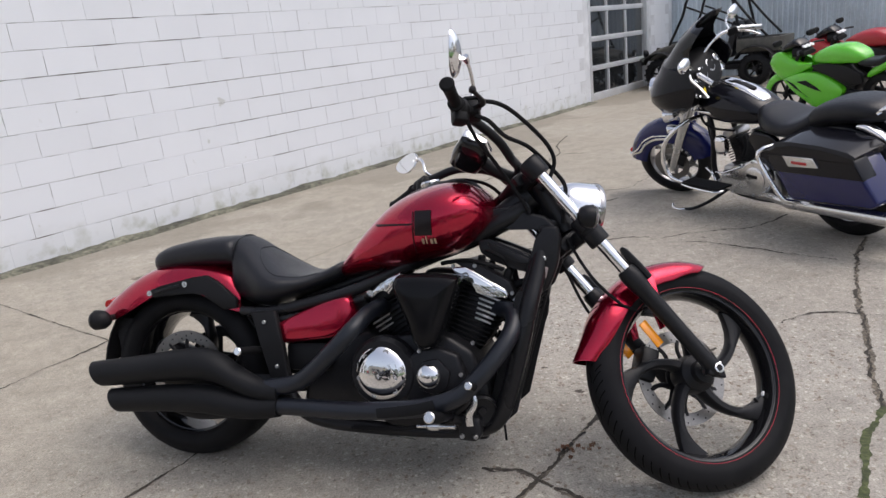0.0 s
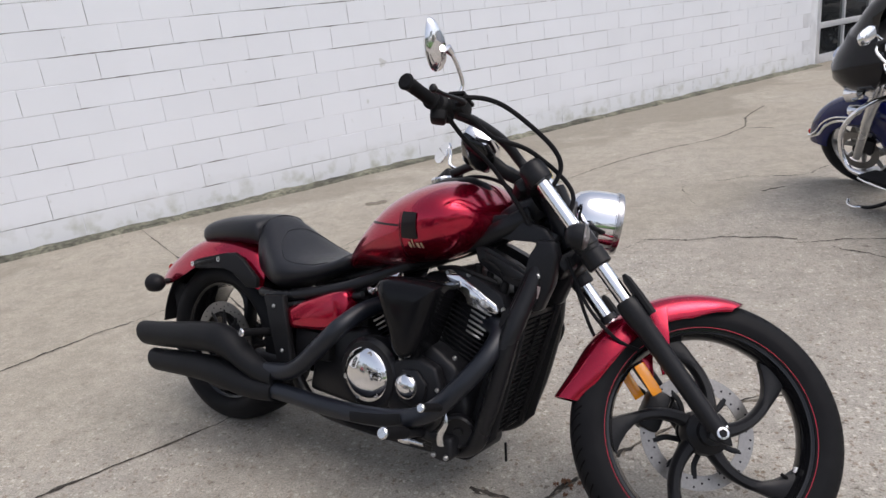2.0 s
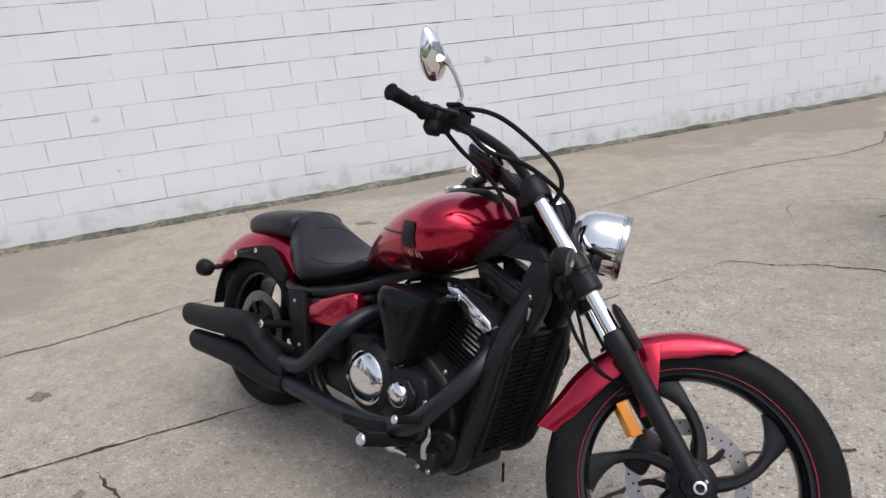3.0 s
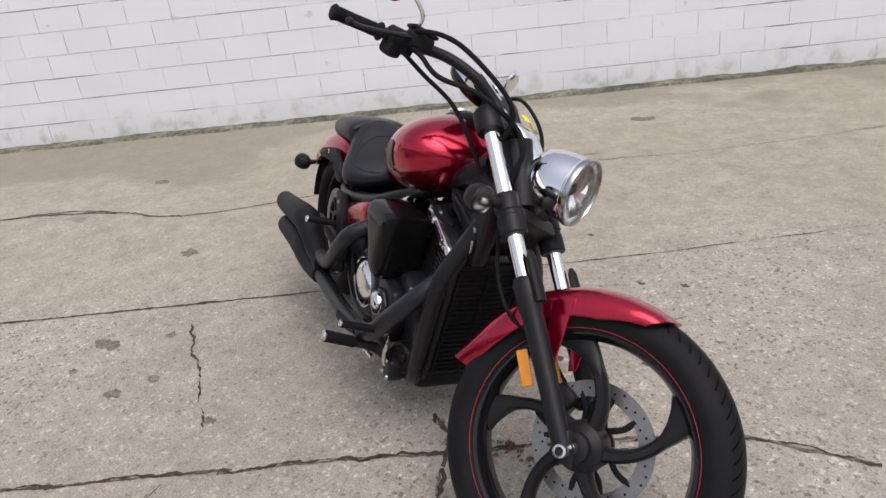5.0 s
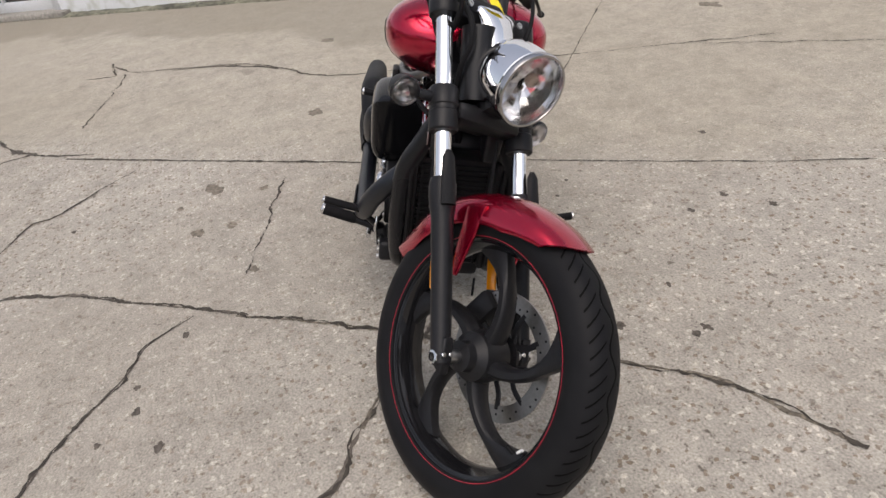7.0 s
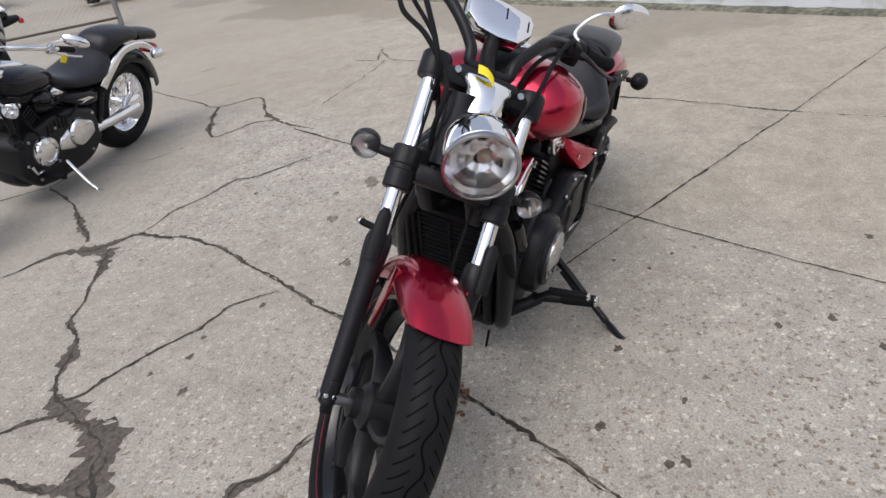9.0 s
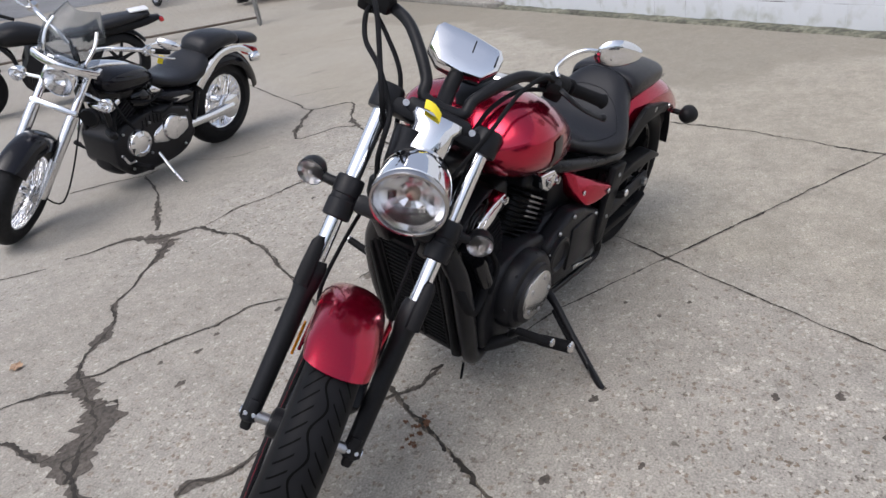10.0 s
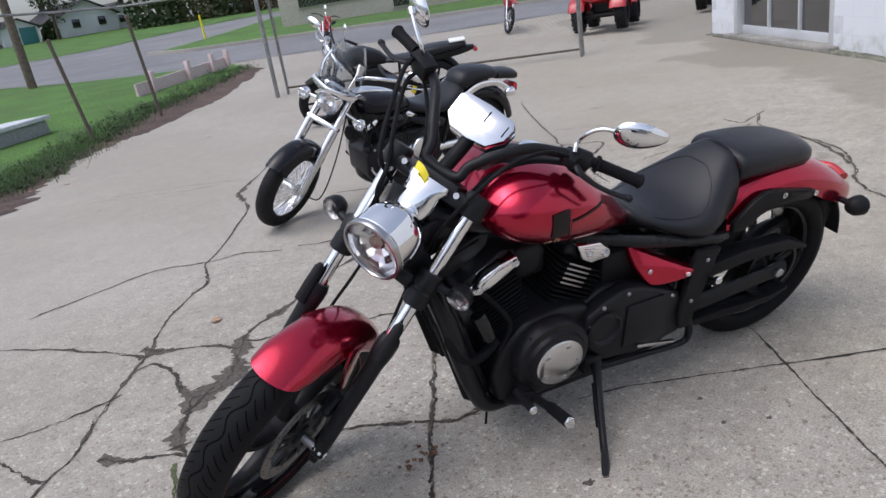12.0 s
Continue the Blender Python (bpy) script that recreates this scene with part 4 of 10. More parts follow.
    b.transform(S)
    part("dial", b, GLOSS, gauge, "black dial")
    # Two thin dark slits on the pod's front.
    b = B()
    box(b, gc + gn * 0.0155 + gu * 0.022 + Vector((0, 0.012, 0)), (0.034, 0.0035, 0.006), 0.001, Matrix.Rotation(radians(28), 4, "Y"))
    b.transform(S)
    part("dark_slit", b, RUBBER, gauge)
    b = B()
    box(b, gc + gn * 0.0135 + gu * 0.012 + Vector((0, 0.074, 0)), (0.034, 0.0035, 0.006), 0.001, Matrix.Rotation(radians(28), 4, "Y"))
    b.transform(S)
    part("dark_slit", b, RUBBER, gauge)
    b = B()
    tube(b, [gc - gn * 0.01 - gu * 0.03, (1.12, 0, 0.965), (1.18, 0, 0.945)], 0.02, 10)
    b.transform(S)
    part("gauge_bracket", b, PLASTIC, gauge)

    # yellow tag tied at the clamp
    b = B()
    rows = []
    for i in range(5):
        t = i / 4
        c = Vector((1.236, -0.045, 0.972)).lerp(Vector((1.248, 0.0, 0.96)), t) + Vector((0, 0, 0.008 * math.sin(t * 3.1)))
        rows.append([c + Vector((-0.009, 0, 0.009)), c + Vector((0.008, 0.003, -0.003)), c + Vector((0.009, 0.003, -0.004)), c + Vector((-0.01, 0, 0.008))])
    loft(b, rows)
    b.transform(S)
    part("key_tag", b, YELLOW, bike, "yellow paper tag")

    # tank
    b = B()
    superloft(b, TANK, 40, 2.3, 4)
    tank = part("fuel_tank", b, RED, bike, "candy-red teardrop fuel tank", 60)
    for s in (-1, 1):
        b = B()
        tank_patch(b, 0.906, 0.96, 0.774, 0.85, s, slant=0.03)
        part("tank_decal", b, DECAL, tank, "black block stripe")
        b = B()
        tank_patch(b, 0.896, 0.899, 0.72, 0.848, s, slant=0.03)
        tank_patch(b, 0.76, 0.896, 0.806, 0.812, s, slant=0.0)
        part("tank_line", b, DECAL, tank)
        b = B()
        for i, (w, h) in enumerate(((0.007, 0.017), (0.004, 0.024), (0.008, 0.015), (0.006, 0.016))):
            tank_patch(b, 0.925 + i * 0.0125, 0.925 + i * 0.0125 + w, 0.748, 0.748 + h, s, 0.0035, 0.03, 3)
        part("tank_mark", b, GOLD, tank, "small pale gold mark")
    b = B()
    rows = []
    for x, w, h in ((0.72, 0.02, 0.0), (0.76, 0.045, 0.005), (0.84, 0.062, 0.008), (0.93, 0.068, 0.009), (1.0, 0.062, 0.009), (1.05, 0.04, 0.006), (1.07, 0.02, 0.001)):
        lo, hi, hw, mm = tank_section(x)
        z = hi - 0.004
        rows.append([(x, w * math.cos(2 * math.pi * j / 16), z + (h + 0.006) * math.sin(2 * math.pi * j / 16) - 0.16 * (w * math.cos(2 * math.pi * j / 16)) ** 2 * 8) for j in range(16)])
    loft(b, rows)
    part("tank_console", b, PLASTIC, tank, "black console along the tank top")
    b = B()
    lathe(b, [(0.032, -0.01), (0.034, 0.006), (0.03, 0.012), (0.0, 0.014)], (0.9, 0, 0.934), (-0.2, 0, 1), 28)
    part("fuel_cap", b, CHROME, tank, "chrome fuel cap")

    # seat
    b = B()
    stations = ((0.195, 0.67, 0.772, 0.08, 0.4), (0.215, 0.575, 0.786, 0.118, 0.4), (0.25, 0.552, 0.77, 0.133, 0.42), (0.3, 0.542, 0.733, 0.16, 0.46), (0.36, 0.546, 0.69, 0.186, 0.5), (0.415, 0.563, 0.664, 0.184, 0.55), (0.48, 0.586, 0.654, 0.15, 0.6), (0.54, 0.608, 0.668, 0.115, 0.6), (0.59, 0.628, 0.692, 0.095, 0.6), (0.61, 0.645, 0.69, 0.07, 0.6))
    rings = body_rings(stations, 36, 2.6, 4)
    loft(b, rings)
    seat = part("seat", b, VINYL, bike, "black vinyl scooped solo seat", 60)
    b = B()
    superloft(b, ((-0.138, 0.68, 0.712, 0.045, 0.5), (-0.122, 0.664, 0.736, 0.085, 0.5), (-0.07, 0.666, 0.758, 0.108, 0.5), (0.03, 0.676, 0.778, 0.12, 0.5), (0.12, 0.68, 0.787, 0.126, 0.5), (0.19, 0.68, 0.788, 0.124, 0.5), (0.213, 0.67, 0.78, 0.115, 0.5)), 32, 2.8, 4)
    part("pillion_pad", b, VINYL, bike, "black vinyl passenger pad", 60)
    b = B()
    tube(b, [(0.212, y, 0.787 - 3.4 * y * y) for y in (-0.11, -0.08, -0.04, 0, 0.04, 0.08, 0.11)], 0.004, 6, 3)
    part("piping", b, GLOSS, seat)
    for sgn in (1, -1):
        b = B()
        path = [Vector(rings[r][(9 + sgn * q) % 36]) + Vector((0, 0, 0.0005)) for r, q in ((11, 0), (11, 1), (12, 2), (13, 3), (15, 4), (18, 5), (21, 5), (24, 5), (27, 5))]
        tube(b, path, 0.0012, 6, 3)
        part("seam", b, VINYL, seat)

    # rear fender: an arched skin that flares to a tail
    b = B()
    rings = []
    prof = spline([Vector(p) for p in ((0.235, 0.62, 0.118), (0.19, 0.674, 0.128), (0.1, 0.7, 0.136), (0.0, 0.703, 0.14), (-0.1, 0.688, 0.142), (-0.19, 0.655, 0.142), (-0.28, 0.6, 0.136), (-0.345, 0.552, 0.118), (-0.385, 0.526, 0.085))], 4)
    lows = spline([Vector(p) for p in ((0.235, 0.528, 0), (0.18, 0.545, 0), (0.1, 0.588, 0), (0.0, 0.608, 0), (-0.07, 0.597, 0), (-0.15, 0.556, 0), (-0.24, 0.512, 0), (-0.315, 0.487, 0), (-0.372, 0.492, 0))], 4)
    for p, q in zip(prof, lows):
        outer, inner = [], []
        for j in range(21):
            u = -1 + 2 * j / 20
            y = math.copysign(abs(math.sin(u * math.pi / 2)) ** 0.8, u)
            f = (1 - math.cos(u * math.pi / 2)) ** 1.35
            x = p.x + (q.x - p.x) * f
            z = p.y + (q.y - p.y) * f
            outer.append((x, p.z * y, z))
            inner.append((x, (p.z - 0.005) * y, z - 0.005 * (1 - abs(u))))
        rings.append(outer + inner[::-1])
    loft(b, rings)
    part("rear_fender", b, RED, bike, "candy-red flared rear fender", 60)
    for s in (-1, 1):
        b = B()
        poly = [(-0.1, 0.594), (-0.095, 0.608), (-0.06, 0.62), (0.082, 0.652), (0.132, 0.658), (0.172, 0.638), (0.245, 0.578), (0.245, 0.545), (0.195, 0.54), (0.123, 0.594), (0.08, 0.602), (-0.075, 0.58)]
        prism(b, poly, s * 0.136, s * 0.156, 0.005)
        stay = part("fender_strut", b, PLASTIC, bike, "black cover over the fender strut")
        for p in ((-0.095, 0.597), (0.05, 0.628)):
            b = B()
            lathe(b, [(0.01, 0), (0.01, 0.004), (0.005, 0.004), (0.005, 0.001)], (p[0], s * 0.155, p[1]), (0, s, 0), 14)
            part("strut_bolt", b, ALLOY, stay)
        b = B()
        box(b, (-0.022, s * 0.157, 0.612), (0.1, 0.006, 0.012), 0.003, Matrix.Rotation(radians(-13), 4, "Y"))
        part("strut_inset", b, SATIN, stay)
        # rear turn signal
        at, ax = Vector((-0.30, 0.182 * s, 0.506)), Vector((-1, 0.1 * s, 0)).normalized()
        b = B()
        lathe(b, [(0.005, -0.05), (0.02, -0.045), (0.032, -0.028), (0.036, -0.004), (0.036, 0.004), (0.03, 0.008)], at, ax, 24)
        tube(b, [(-0.27, 0.1 * s, 0.512), (-0.28, 0.16 * s, 0.508)], 0.011, 10, 1)
        ts = part("turn_signal", b, PLASTIC, bike, "smoked round rear turn signal on a black stalk")
        b = B()
        lathe(b, [(0.033, 0.005), (0.03, 0.014), (0.016, 0.022), (0.0, 0.024)], at, ax, 24)
        part("signal_lens", b, GLOSS, ts)
    b = B()
    tube(b, [(-0.352, -0.06, 0.545), (-0.367, 0, 0.552), (-0.352, 0.06, 0.545)], 0.018, 12)
    part("tail_lamp", b, REDLENS, bike, "slim red tail lamp")
    # inner black splash guard with the plate bracket
    b = B()
    prism(b, [(-0.3, 0.5), (-0.22, 0.5), (-0.21, 0.42), (-0.26, 0.4), (-0.27, 0.34), (-0.285, 0.34), (-0.285, 0.42), (-0.31, 0.46)], -0.09, 0.09, 0.006)
    part("plate_bracket", b, PLASTIC, bike)
    b = B()
    rings = []
    for i in range(17):
        a = radians(30 + i * 9)
        rr = 0.338
        ring_o = [(REAR_HUB[0] + rr * math.cos(a), y, REAR_HUB[2] + rr * math.sin(a)) for y in (-0.11, -0.06, 0, 0.06, 0.11)]
        ring_i = [(REAR_HUB[0] + (rr - 0.006) * math.cos(a), y, REAR_HUB[2] + (rr - 0.006) * math.sin(a)) for y in (0.11, 0.06, 0, -0.06, -0.11)]
        rings.append(ring_o + ring_i)
    loft(b, rings)
    part("inner_fender", b, PLASTIC, bike, "black inner splash guard")
    return bike


cruiser = red_cruiser()


ROCKERS = {
    1: ((-1, [(0.986, 0.668), (1.031, 0.671), (1.157, 0.598), (1.168, 0.576), (1.154, 0.567), (1.117, 0.582), (1.061, 0.582), (1.058, 0.62), (0.996, 0.646)], ((1.034, 0.643), (1.12, 0.6))),
        (1, [(1.15, 0.612), (1.118, 0.646), (1.058, 0.676), (1.01, 0.688), (1.0, 0.661), (1.045, 0.63), (1.094, 0.612), (1.142, 0.592)], ((1.13, 0.616), (1.018, 0.67)))),
    -1: ((-1, [(0.696, 0.598), (0.755, 0.628), (0.817, 0.656), (0.812, 0.626), (0.771, 0.582), (0.75, 0.606), (0.722, 0.572), (0.702, 0.572)], ((0.712, 0.588), (0.757, 0.612))),
         (1, [(0.812, 0.655), (0.73, 0.643), (0.692, 0.606), (0.696, 0.582), (0.762, 0.58), (0.792, 0.602)], ((0.77, 0.622), (0.714, 0.604)))),
}


def cruiser_engine(bike):
    """Engine, exhaust, frame, radiator and foot controls of the red cruiser."""
    # crankcase
    b = B()
    prism(b, [(0.72, 0.2), (0.78, 0.165), (1.0, 0.15), (1.09, 0.19), (1.11, 0.3), (1.06, 0.41), (0.98, 0.46), (0.88, 0.47), (0.78, 0.45), (0.7, 0.36)], -0.15, 0.15, 0.02, 3)
    prism(b, [(0.46, 0.22), (0.74, 0.2), (0.78, 0.42), (0.7, 0.47), (0.5, 0.44)], -0.12, 0.12, 0.02, 3)
    part("crankcase", b, CAST, bike, "black cast crankcase")
    # cylinders
    for sx, base, tip in ((1, (0.995, 0.412), 22), (-1, (0.87, 0.395), 31)):
        ang = radians(tip) * sx
        m = Matrix.Translation((base[0], 0, base[1])) @ Matrix.Rotation(ang, 4, "Y")
        b = B()
        box(b, (0.008 * sx, 0, 0.1), (0.128, 0.15, 0.2), 0.03, None, 3)
        b.transform(m)
        cyl = part("cylinder", b, CAST, bike, "black finned cylinder with bright fin edges")
        for k in range(11):
            b = B()
            grow = 0.008 * math.sin(k / 10 * math.pi)
            box(b, (0.008 * sx, 0.01, 0.035 + k * 0.0155), (0.132 + 0.003 * k + grow, 0.185 + grow, 0.0052), 0.0022, None, 1)
            b.transform(m)
            fin = part("fin", b, RUBBER, cyl)
            if k > (4 if sx > 0 else 5):
                for s in ((-1, 1) if sx < 0 else (-1,)):
                    b = B()
                    wide = 0.09 if s > 0 else 0.03 + 0.0048 * k
                    box(b, ((0.046 if sx > 0 else -0.056) if s < 0 else 0.012, s * ((0.0828 if s < 0 else 0.102) + grow / 2), 0.035 + k * 0.0155), (wide, 0.0022, 0.006), 0.0006, None, 1)
                    b.transform(m)
                    part("fin_edge", b, STEEL, fin)
        b = B()
        box(b, (0, 0, 0.222), (0.145, 0.16, 0.05), 0.018, None, 3)
        b.transform(m)
        head = part("cylinder_head", b, CAST, cyl)
        for s, shape, screws in ROCKERS[sx]:
            b = B()
            out = 0.1 if s < 0 else 0.124
            prism(b, shape, s * 0.07, s * out, 0.006, 3)
            cover = part("rocker_cover", b, CHROME, head, "chrome rocker cover")
            b = B()
            mid = sum((Vector(p) for p in shape), Vector((0, 0))) / len(shape)
            prism(b, [mid + (Vector(p) - mid) * 0.62 for p in shape], s * (out - 0.003), s * (out + 0.004), 0.003, 2)
            part("raised_face", b, CHROME, cover)
            for x, z in screws:
                b = B()
                lathe(b, [(0.011, 0), (0.011, 0.008), (0.006, 0.008), (0.006, 0.003)], (x, s * out, z), (0, s, 0), 14)
                part("cover_bolt", b, ALLOY, cyl)
        b = B()
        tube(b, [m @ Vector((-0.02 * sx, -0.06, 0.26)), m @ Vector((-0.03 * sx, -0.07, 0.3))], 0.012, 10, 1)
        part("spark_cap", b, RUBBER, cyl)
    # black rim, sensors and fittings round the front cylinder head
    b = B()
    prism(b, [(0.99, 0.684), (1.04, 0.694), (1.168, 0.622), (1.186, 0.58), (1.17, 0.56), (1.15, 0.59), (1.03, 0.66)], -0.088, 0.088, 0.008, 2)
    rim = part("head_rim", b, CAST, bike, "black upper edge of the cylinder head")
    for p, q, r in (((1.15, -0.05, 0.62), (1.165, -0.06, 0.66), 0.014), ((1.17, -0.03, 0.6), (1.21, -0.04, 0.62), 0.012), ((1.1, -0.04, 0.65), (1.11, -0.05, 0.69), 0.011)):
        b = B()
        tube(b, [p, Vector(p).lerp(Vector(q), 0.7), q], [r, r, r * 0.7], 10, 1)
        part("sensor", b, PLASTIC, rim)
    bolts(rim, "head_bolt", [(1.06, -0.088, 0.672), (1.176, -0.088, 0.585), (0.99, -0.088, 0.672)], (0, -1, 0), 0.007, 0.007, STEEL)
    for pts, r in (([(1.165, -0.06, 0.655), (1.15, -0.075, 0.69), (1.12, -0.08, 0.71), (1.08, -0.06, 0.72)], 0.006), ([(1.21, -0.04, 0.62), (1.225, -0.06, 0.6), (1.22, -0.075, 0.56), (1.2, -0.08, 0.5)], 0.007), ([(1.19, 0.02, 0.7), (1.17, 0.0, 0.66), (1.18, -0.01, 0.6)], 0.009)):
        b = B()
        tube(b, pts, r, 8, 5)
        part("hose", b, RUBBER, bike)
    # intake between the cylinders
    b = B()
    box(b, (0.93, 0.0, 0.6), (0.12, 0.12, 0.12), 0.03, None, 3)
    part("throttle_body", b, SATIN, bike)
    # air cleaner
    b = B()
    shape = [(0.832, 0.642), (0.85, 0.656), (0.94, 0.66), (1.03, 0.652), (1.038, 0.63), (0.99, 0.491), (0.961, 0.437), (0.921, 0.421), (0.893, 0.443), (0.872, 0.504), (0.828, 0.615)]
    c = Vector((0.93, 0.565))
    rings = []
    for y, k in ((-0.1, 0.9), (-0.15, 0.965), (-0.178, 0.995), (-0.198, 0.995), (-0.213, 0.97), (-0.225, 0.92), (-0.234, 0.84), (-0.24, 0.72), (-0.2435, 0.55), (-0.245, 0.3)):
        line = spline([Vector((x, z, 0)) for x, z in shape + shape[:1]], 4)[:-1]
        rings.append([(c.x + (p.x - c.x) * k, y, c.y + (p.y - c.y) * k) for p in line])
    loft(b, rings)
    part("air_cleaner", b, CLEANER, bike, "gloss black teardrop air cleaner cover", 50)
    # right covers
    b = B()
    lathe(b, [(0.112, 0), (0.112, 0.035), (0.1, 0.05), (0.092, 0.05)], (0.778, -0.148, 0.35), (0, -1, 0), 40)
    prism(b, [(0.85, 0.26), (0.94, 0.225), (1.02, 0.25), (1.05, 0.33), (1.02, 0.41), (0.93, 0.44), (0.86, 0.4)], -0.15, -0.192, 0.012, 3)
    prism(b, [(0.9, 0.3), (0.95, 0.285), (0.99, 0.31), (1.0, 0.36), (0.96, 0.4), (0.91, 0.39)], -0.19, -0.205, 0.008, 2)
    right = part("clutch_housing", b, CAST, bike, "black clutch housing")
    b = B()
    lathe(b, [(0.083, 0), (0.083, 0.006), (0.079, 0.011), (0.058, 0.019), (0.03, 0.023), (0.0, 0.024)], (0.776, -0.197, 0.35), (0, -1, 0), 48)
    cap = part("clutch_cover", b, CHROME, bike, "round domed chrome clutch cover")
    for i in range(6):
        a = radians(60 * i + 12)
        b = B()
        lathe(b, [(0.0085, 0), (0.0085, 0.004), (0.004, 0.004), (0.004, 0.001)], (0.776 + 0.071 * math.cos(a), -0.2075, 0.35 + 0.071 * math.sin(a)), (0, -1, 0), 12)
        part("cover_screw", b, STEEL, cap)
    b = B()
    lathe(b, [(0.038, 0), (0.038, 0.01), (0.032, 0.018), (0.015, 0.023), (0.0, 0.024)], (0.932, -0.2, 0.345), (0, -1, 0), 32)
    part("timing_cover", b, CHROME, bike, "small domed chrome cover")
    for i in range(9):
        a = radians(40 * i)
        bolts(right, "housing_bolt", [(0.778 + 0.105 * math.cos(a), -0.183, 0.35 + 0.105 * math.sin(a))], (0, -1, 0), 0.006, 0.006, SATIN)
    bolts(right, "housing_bolt", [(1.03, -0.19, 0.35), (1.0, -0.19, 0.27), (0.9, -0.19, 0.42), (1.06, -0.15, 0.44), (0.86, -0.15, 0.49)], (0, -1, 0), 0.007, 0.006, STEEL)
    # left covers
    b = B()
    lathe(b, [(0.128, 0), (0.128, 0.03), (0.118, 0.045), (0.1, 0.05), (0.095, 0.062), (0.082, 0.064)], (0.918, 0.148, 0.335), (0, 1, 0), 40)
    left = part("generator_housing", b, CAST, bike, "round black generator housing")
    b = B()
    lathe(b, [(0.079, 0), (0.079, 0.006), (0.074, 0.01), (0.04, 0.013), (0.0, 0.0135)], (0.914, 0.211, 0.333), (0, 1, 0), 44)
    cap = part("generator_cover", b, ALLOY, bike, "round polished generator cover")
    for i in range(5):
        a = radians(72 * i + 40)
        bolts(cap, "cover_screw", [(0.914 + 0.06 * math.cos(a), 0.221, 0.333 + 0.06 * math.sin(a))], (0, 1, 0), 0.0075, 0.004, STEEL)
    for i in range(7):
        a = radians(51 * i)
        bolts(left, "housing_bolt", [(0.918 + 0.122 * math.cos(a), 0.178, 0.335 + 0.122 * math.sin(a))], (0, 1, 0), 0.006, 0.008, SATIN)
    b = B()
    prism(b, [(0.42, 0.23), (0.445, 0.4), (0.57, 0.46), (0.65, 0.481), (0.728, 0.457), (0.795, 0.42), (0.812, 0.37), (0.78, 0.29), (0.72, 0.225), (0.6, 0.215)], 0.115, 0.178, 0.016, 3)
    lathe(b, [(0.062, 0), (0.062, 0.012), (0.052, 0.016), (0.044, 0.006)], (0.735, 0.176, 0.365), (0, 1, 0), 32)
    prism(b, [(0.49, 0.26), (0.515, 0.42), (0.655, 0.42), (0.66, 0.26)], 0.176, 0.186, 0.006, 2)
    pulley = part("pulley_cover", b, CAST, bike, "black drive pulley cover")
    bolts(pulley, "cover_bolt", [(0.48, 0.178, 0.4), (0.655, 0.178, 0.468), (0.742, 0.178, 0.446), (0.785, 0.178, 0.39)], (0, 1, 0), 0.007, 0.006, STEEL)
    # exhaust pipes and silencers
    b = B()
    tube(b, [(0.745, -0.08, 0.545), (0.725, -0.16, 0.53), (0.7, -0.23, 0.492), (0.652, -0.25, 0.44), (0.565, -0.25, 0.36), (0.5, -0.25, 0.32), (0.4, -0.252, 0.304)], 0.0275, 20, 6)
    part("exhaust_pipe", b, PIPE, bike, "blue-black exhaust pipe")
    b = B()
    tube(b, [(1.1, -0.05, 0.53), (1.14, -0.075, 0.536), (1.176, -0.11, 0.528), (1.19, -0.152, 0.502), (1.172, -0.194, 0.452), (1.122, -0.23, 0.383), (1.046, -0.25, 0.306), (0.95, -0.256, 0.268), (0.82, -0.257, 0.25), (0.68, -0.256, 0.244), (0.54, -0.255, 0.247), (0.4, -0.255, 0.25)], 0.0275, 20, 6)
    pipe = part("exhaust_pipe", b, PIPE, bike, "blue-black exhaust pipe")
    b = B()
    tube(b, [(0.97, -0.284, 0.28), (0.9, -0.285, 0.262), (0.79, -0.285, 0.248)], [0.016, 0.018, 0.016], 10, 4, 0.25)
    part("heat_shield", b, EXHAUST, pipe)
    for pts, rr, cut in (([(0.45, -0.252, 0.292), (0.38, -0.253, 0.299), (0.31, -0.255, 0.328), (0.24, -0.256, 0.364), (0.17, -0.257, 0.377), (0.06, -0.257, 0.368), (-0.1, -0.257, 0.348), (-0.235, -0.257, 0.334)], [0.033, 0.036, 0.043, 0.05, 0.053, 0.051, 0.046, 0.042], 0.5),
                         ([(0.45, -0.256, 0.248), (0.38, -0.258, 0.242), (0.31, -0.26, 0.246), (0.24, -0.262, 0.257), (0.17, -0.262, 0.264), (0.06, -0.262, 0.262), (-0.06, -0.262, 0.254), (-0.165, -0.262, 0.246)], [0.034, 0.037, 0.042, 0.046, 0.047, 0.045, 0.042, 0.039], 0.5)):
        b = B()
        line, steps = spline(pts, 5), 5 * (len(pts) - 1)
        rings = []
        for i, p in enumerate(line):
            f = i / steps * (len(rr) - 1)
            a = min(int(f), len(rr) - 2)
            r = rr[a] + (rr[a + 1] - rr[a]) * (f - a)
            skew = cut * max(0, (f - len(rr) + 3) / 2) ** 2
            rings.append([Vector((p.x - skew * r * math.sin(2 * math.pi * j / 24), p.y + r * math.cos(2 * math.pi * j / 24), p.z + r * math.sin(2 * math.pi * j / 24))) for j in range(24)])
        end = rings[-1]
        mid = sum(end, Vector()) / 24
        rings += [[mid + (q - mid) * 0.88 + Vector((-0.002, 0, 0)) for q in end], [mid + (q - mid) * 0.8 + Vector((0.006, 0, 0)) for q in end], [mid + (q - mid) * 0.72 + Vector((0.06, 0, 0)) for q in end]]
        loft(b, rings)
        part("silencer", b, EXHAUST, bike, "flat black slash-cut silencer", 50)
    b = B()
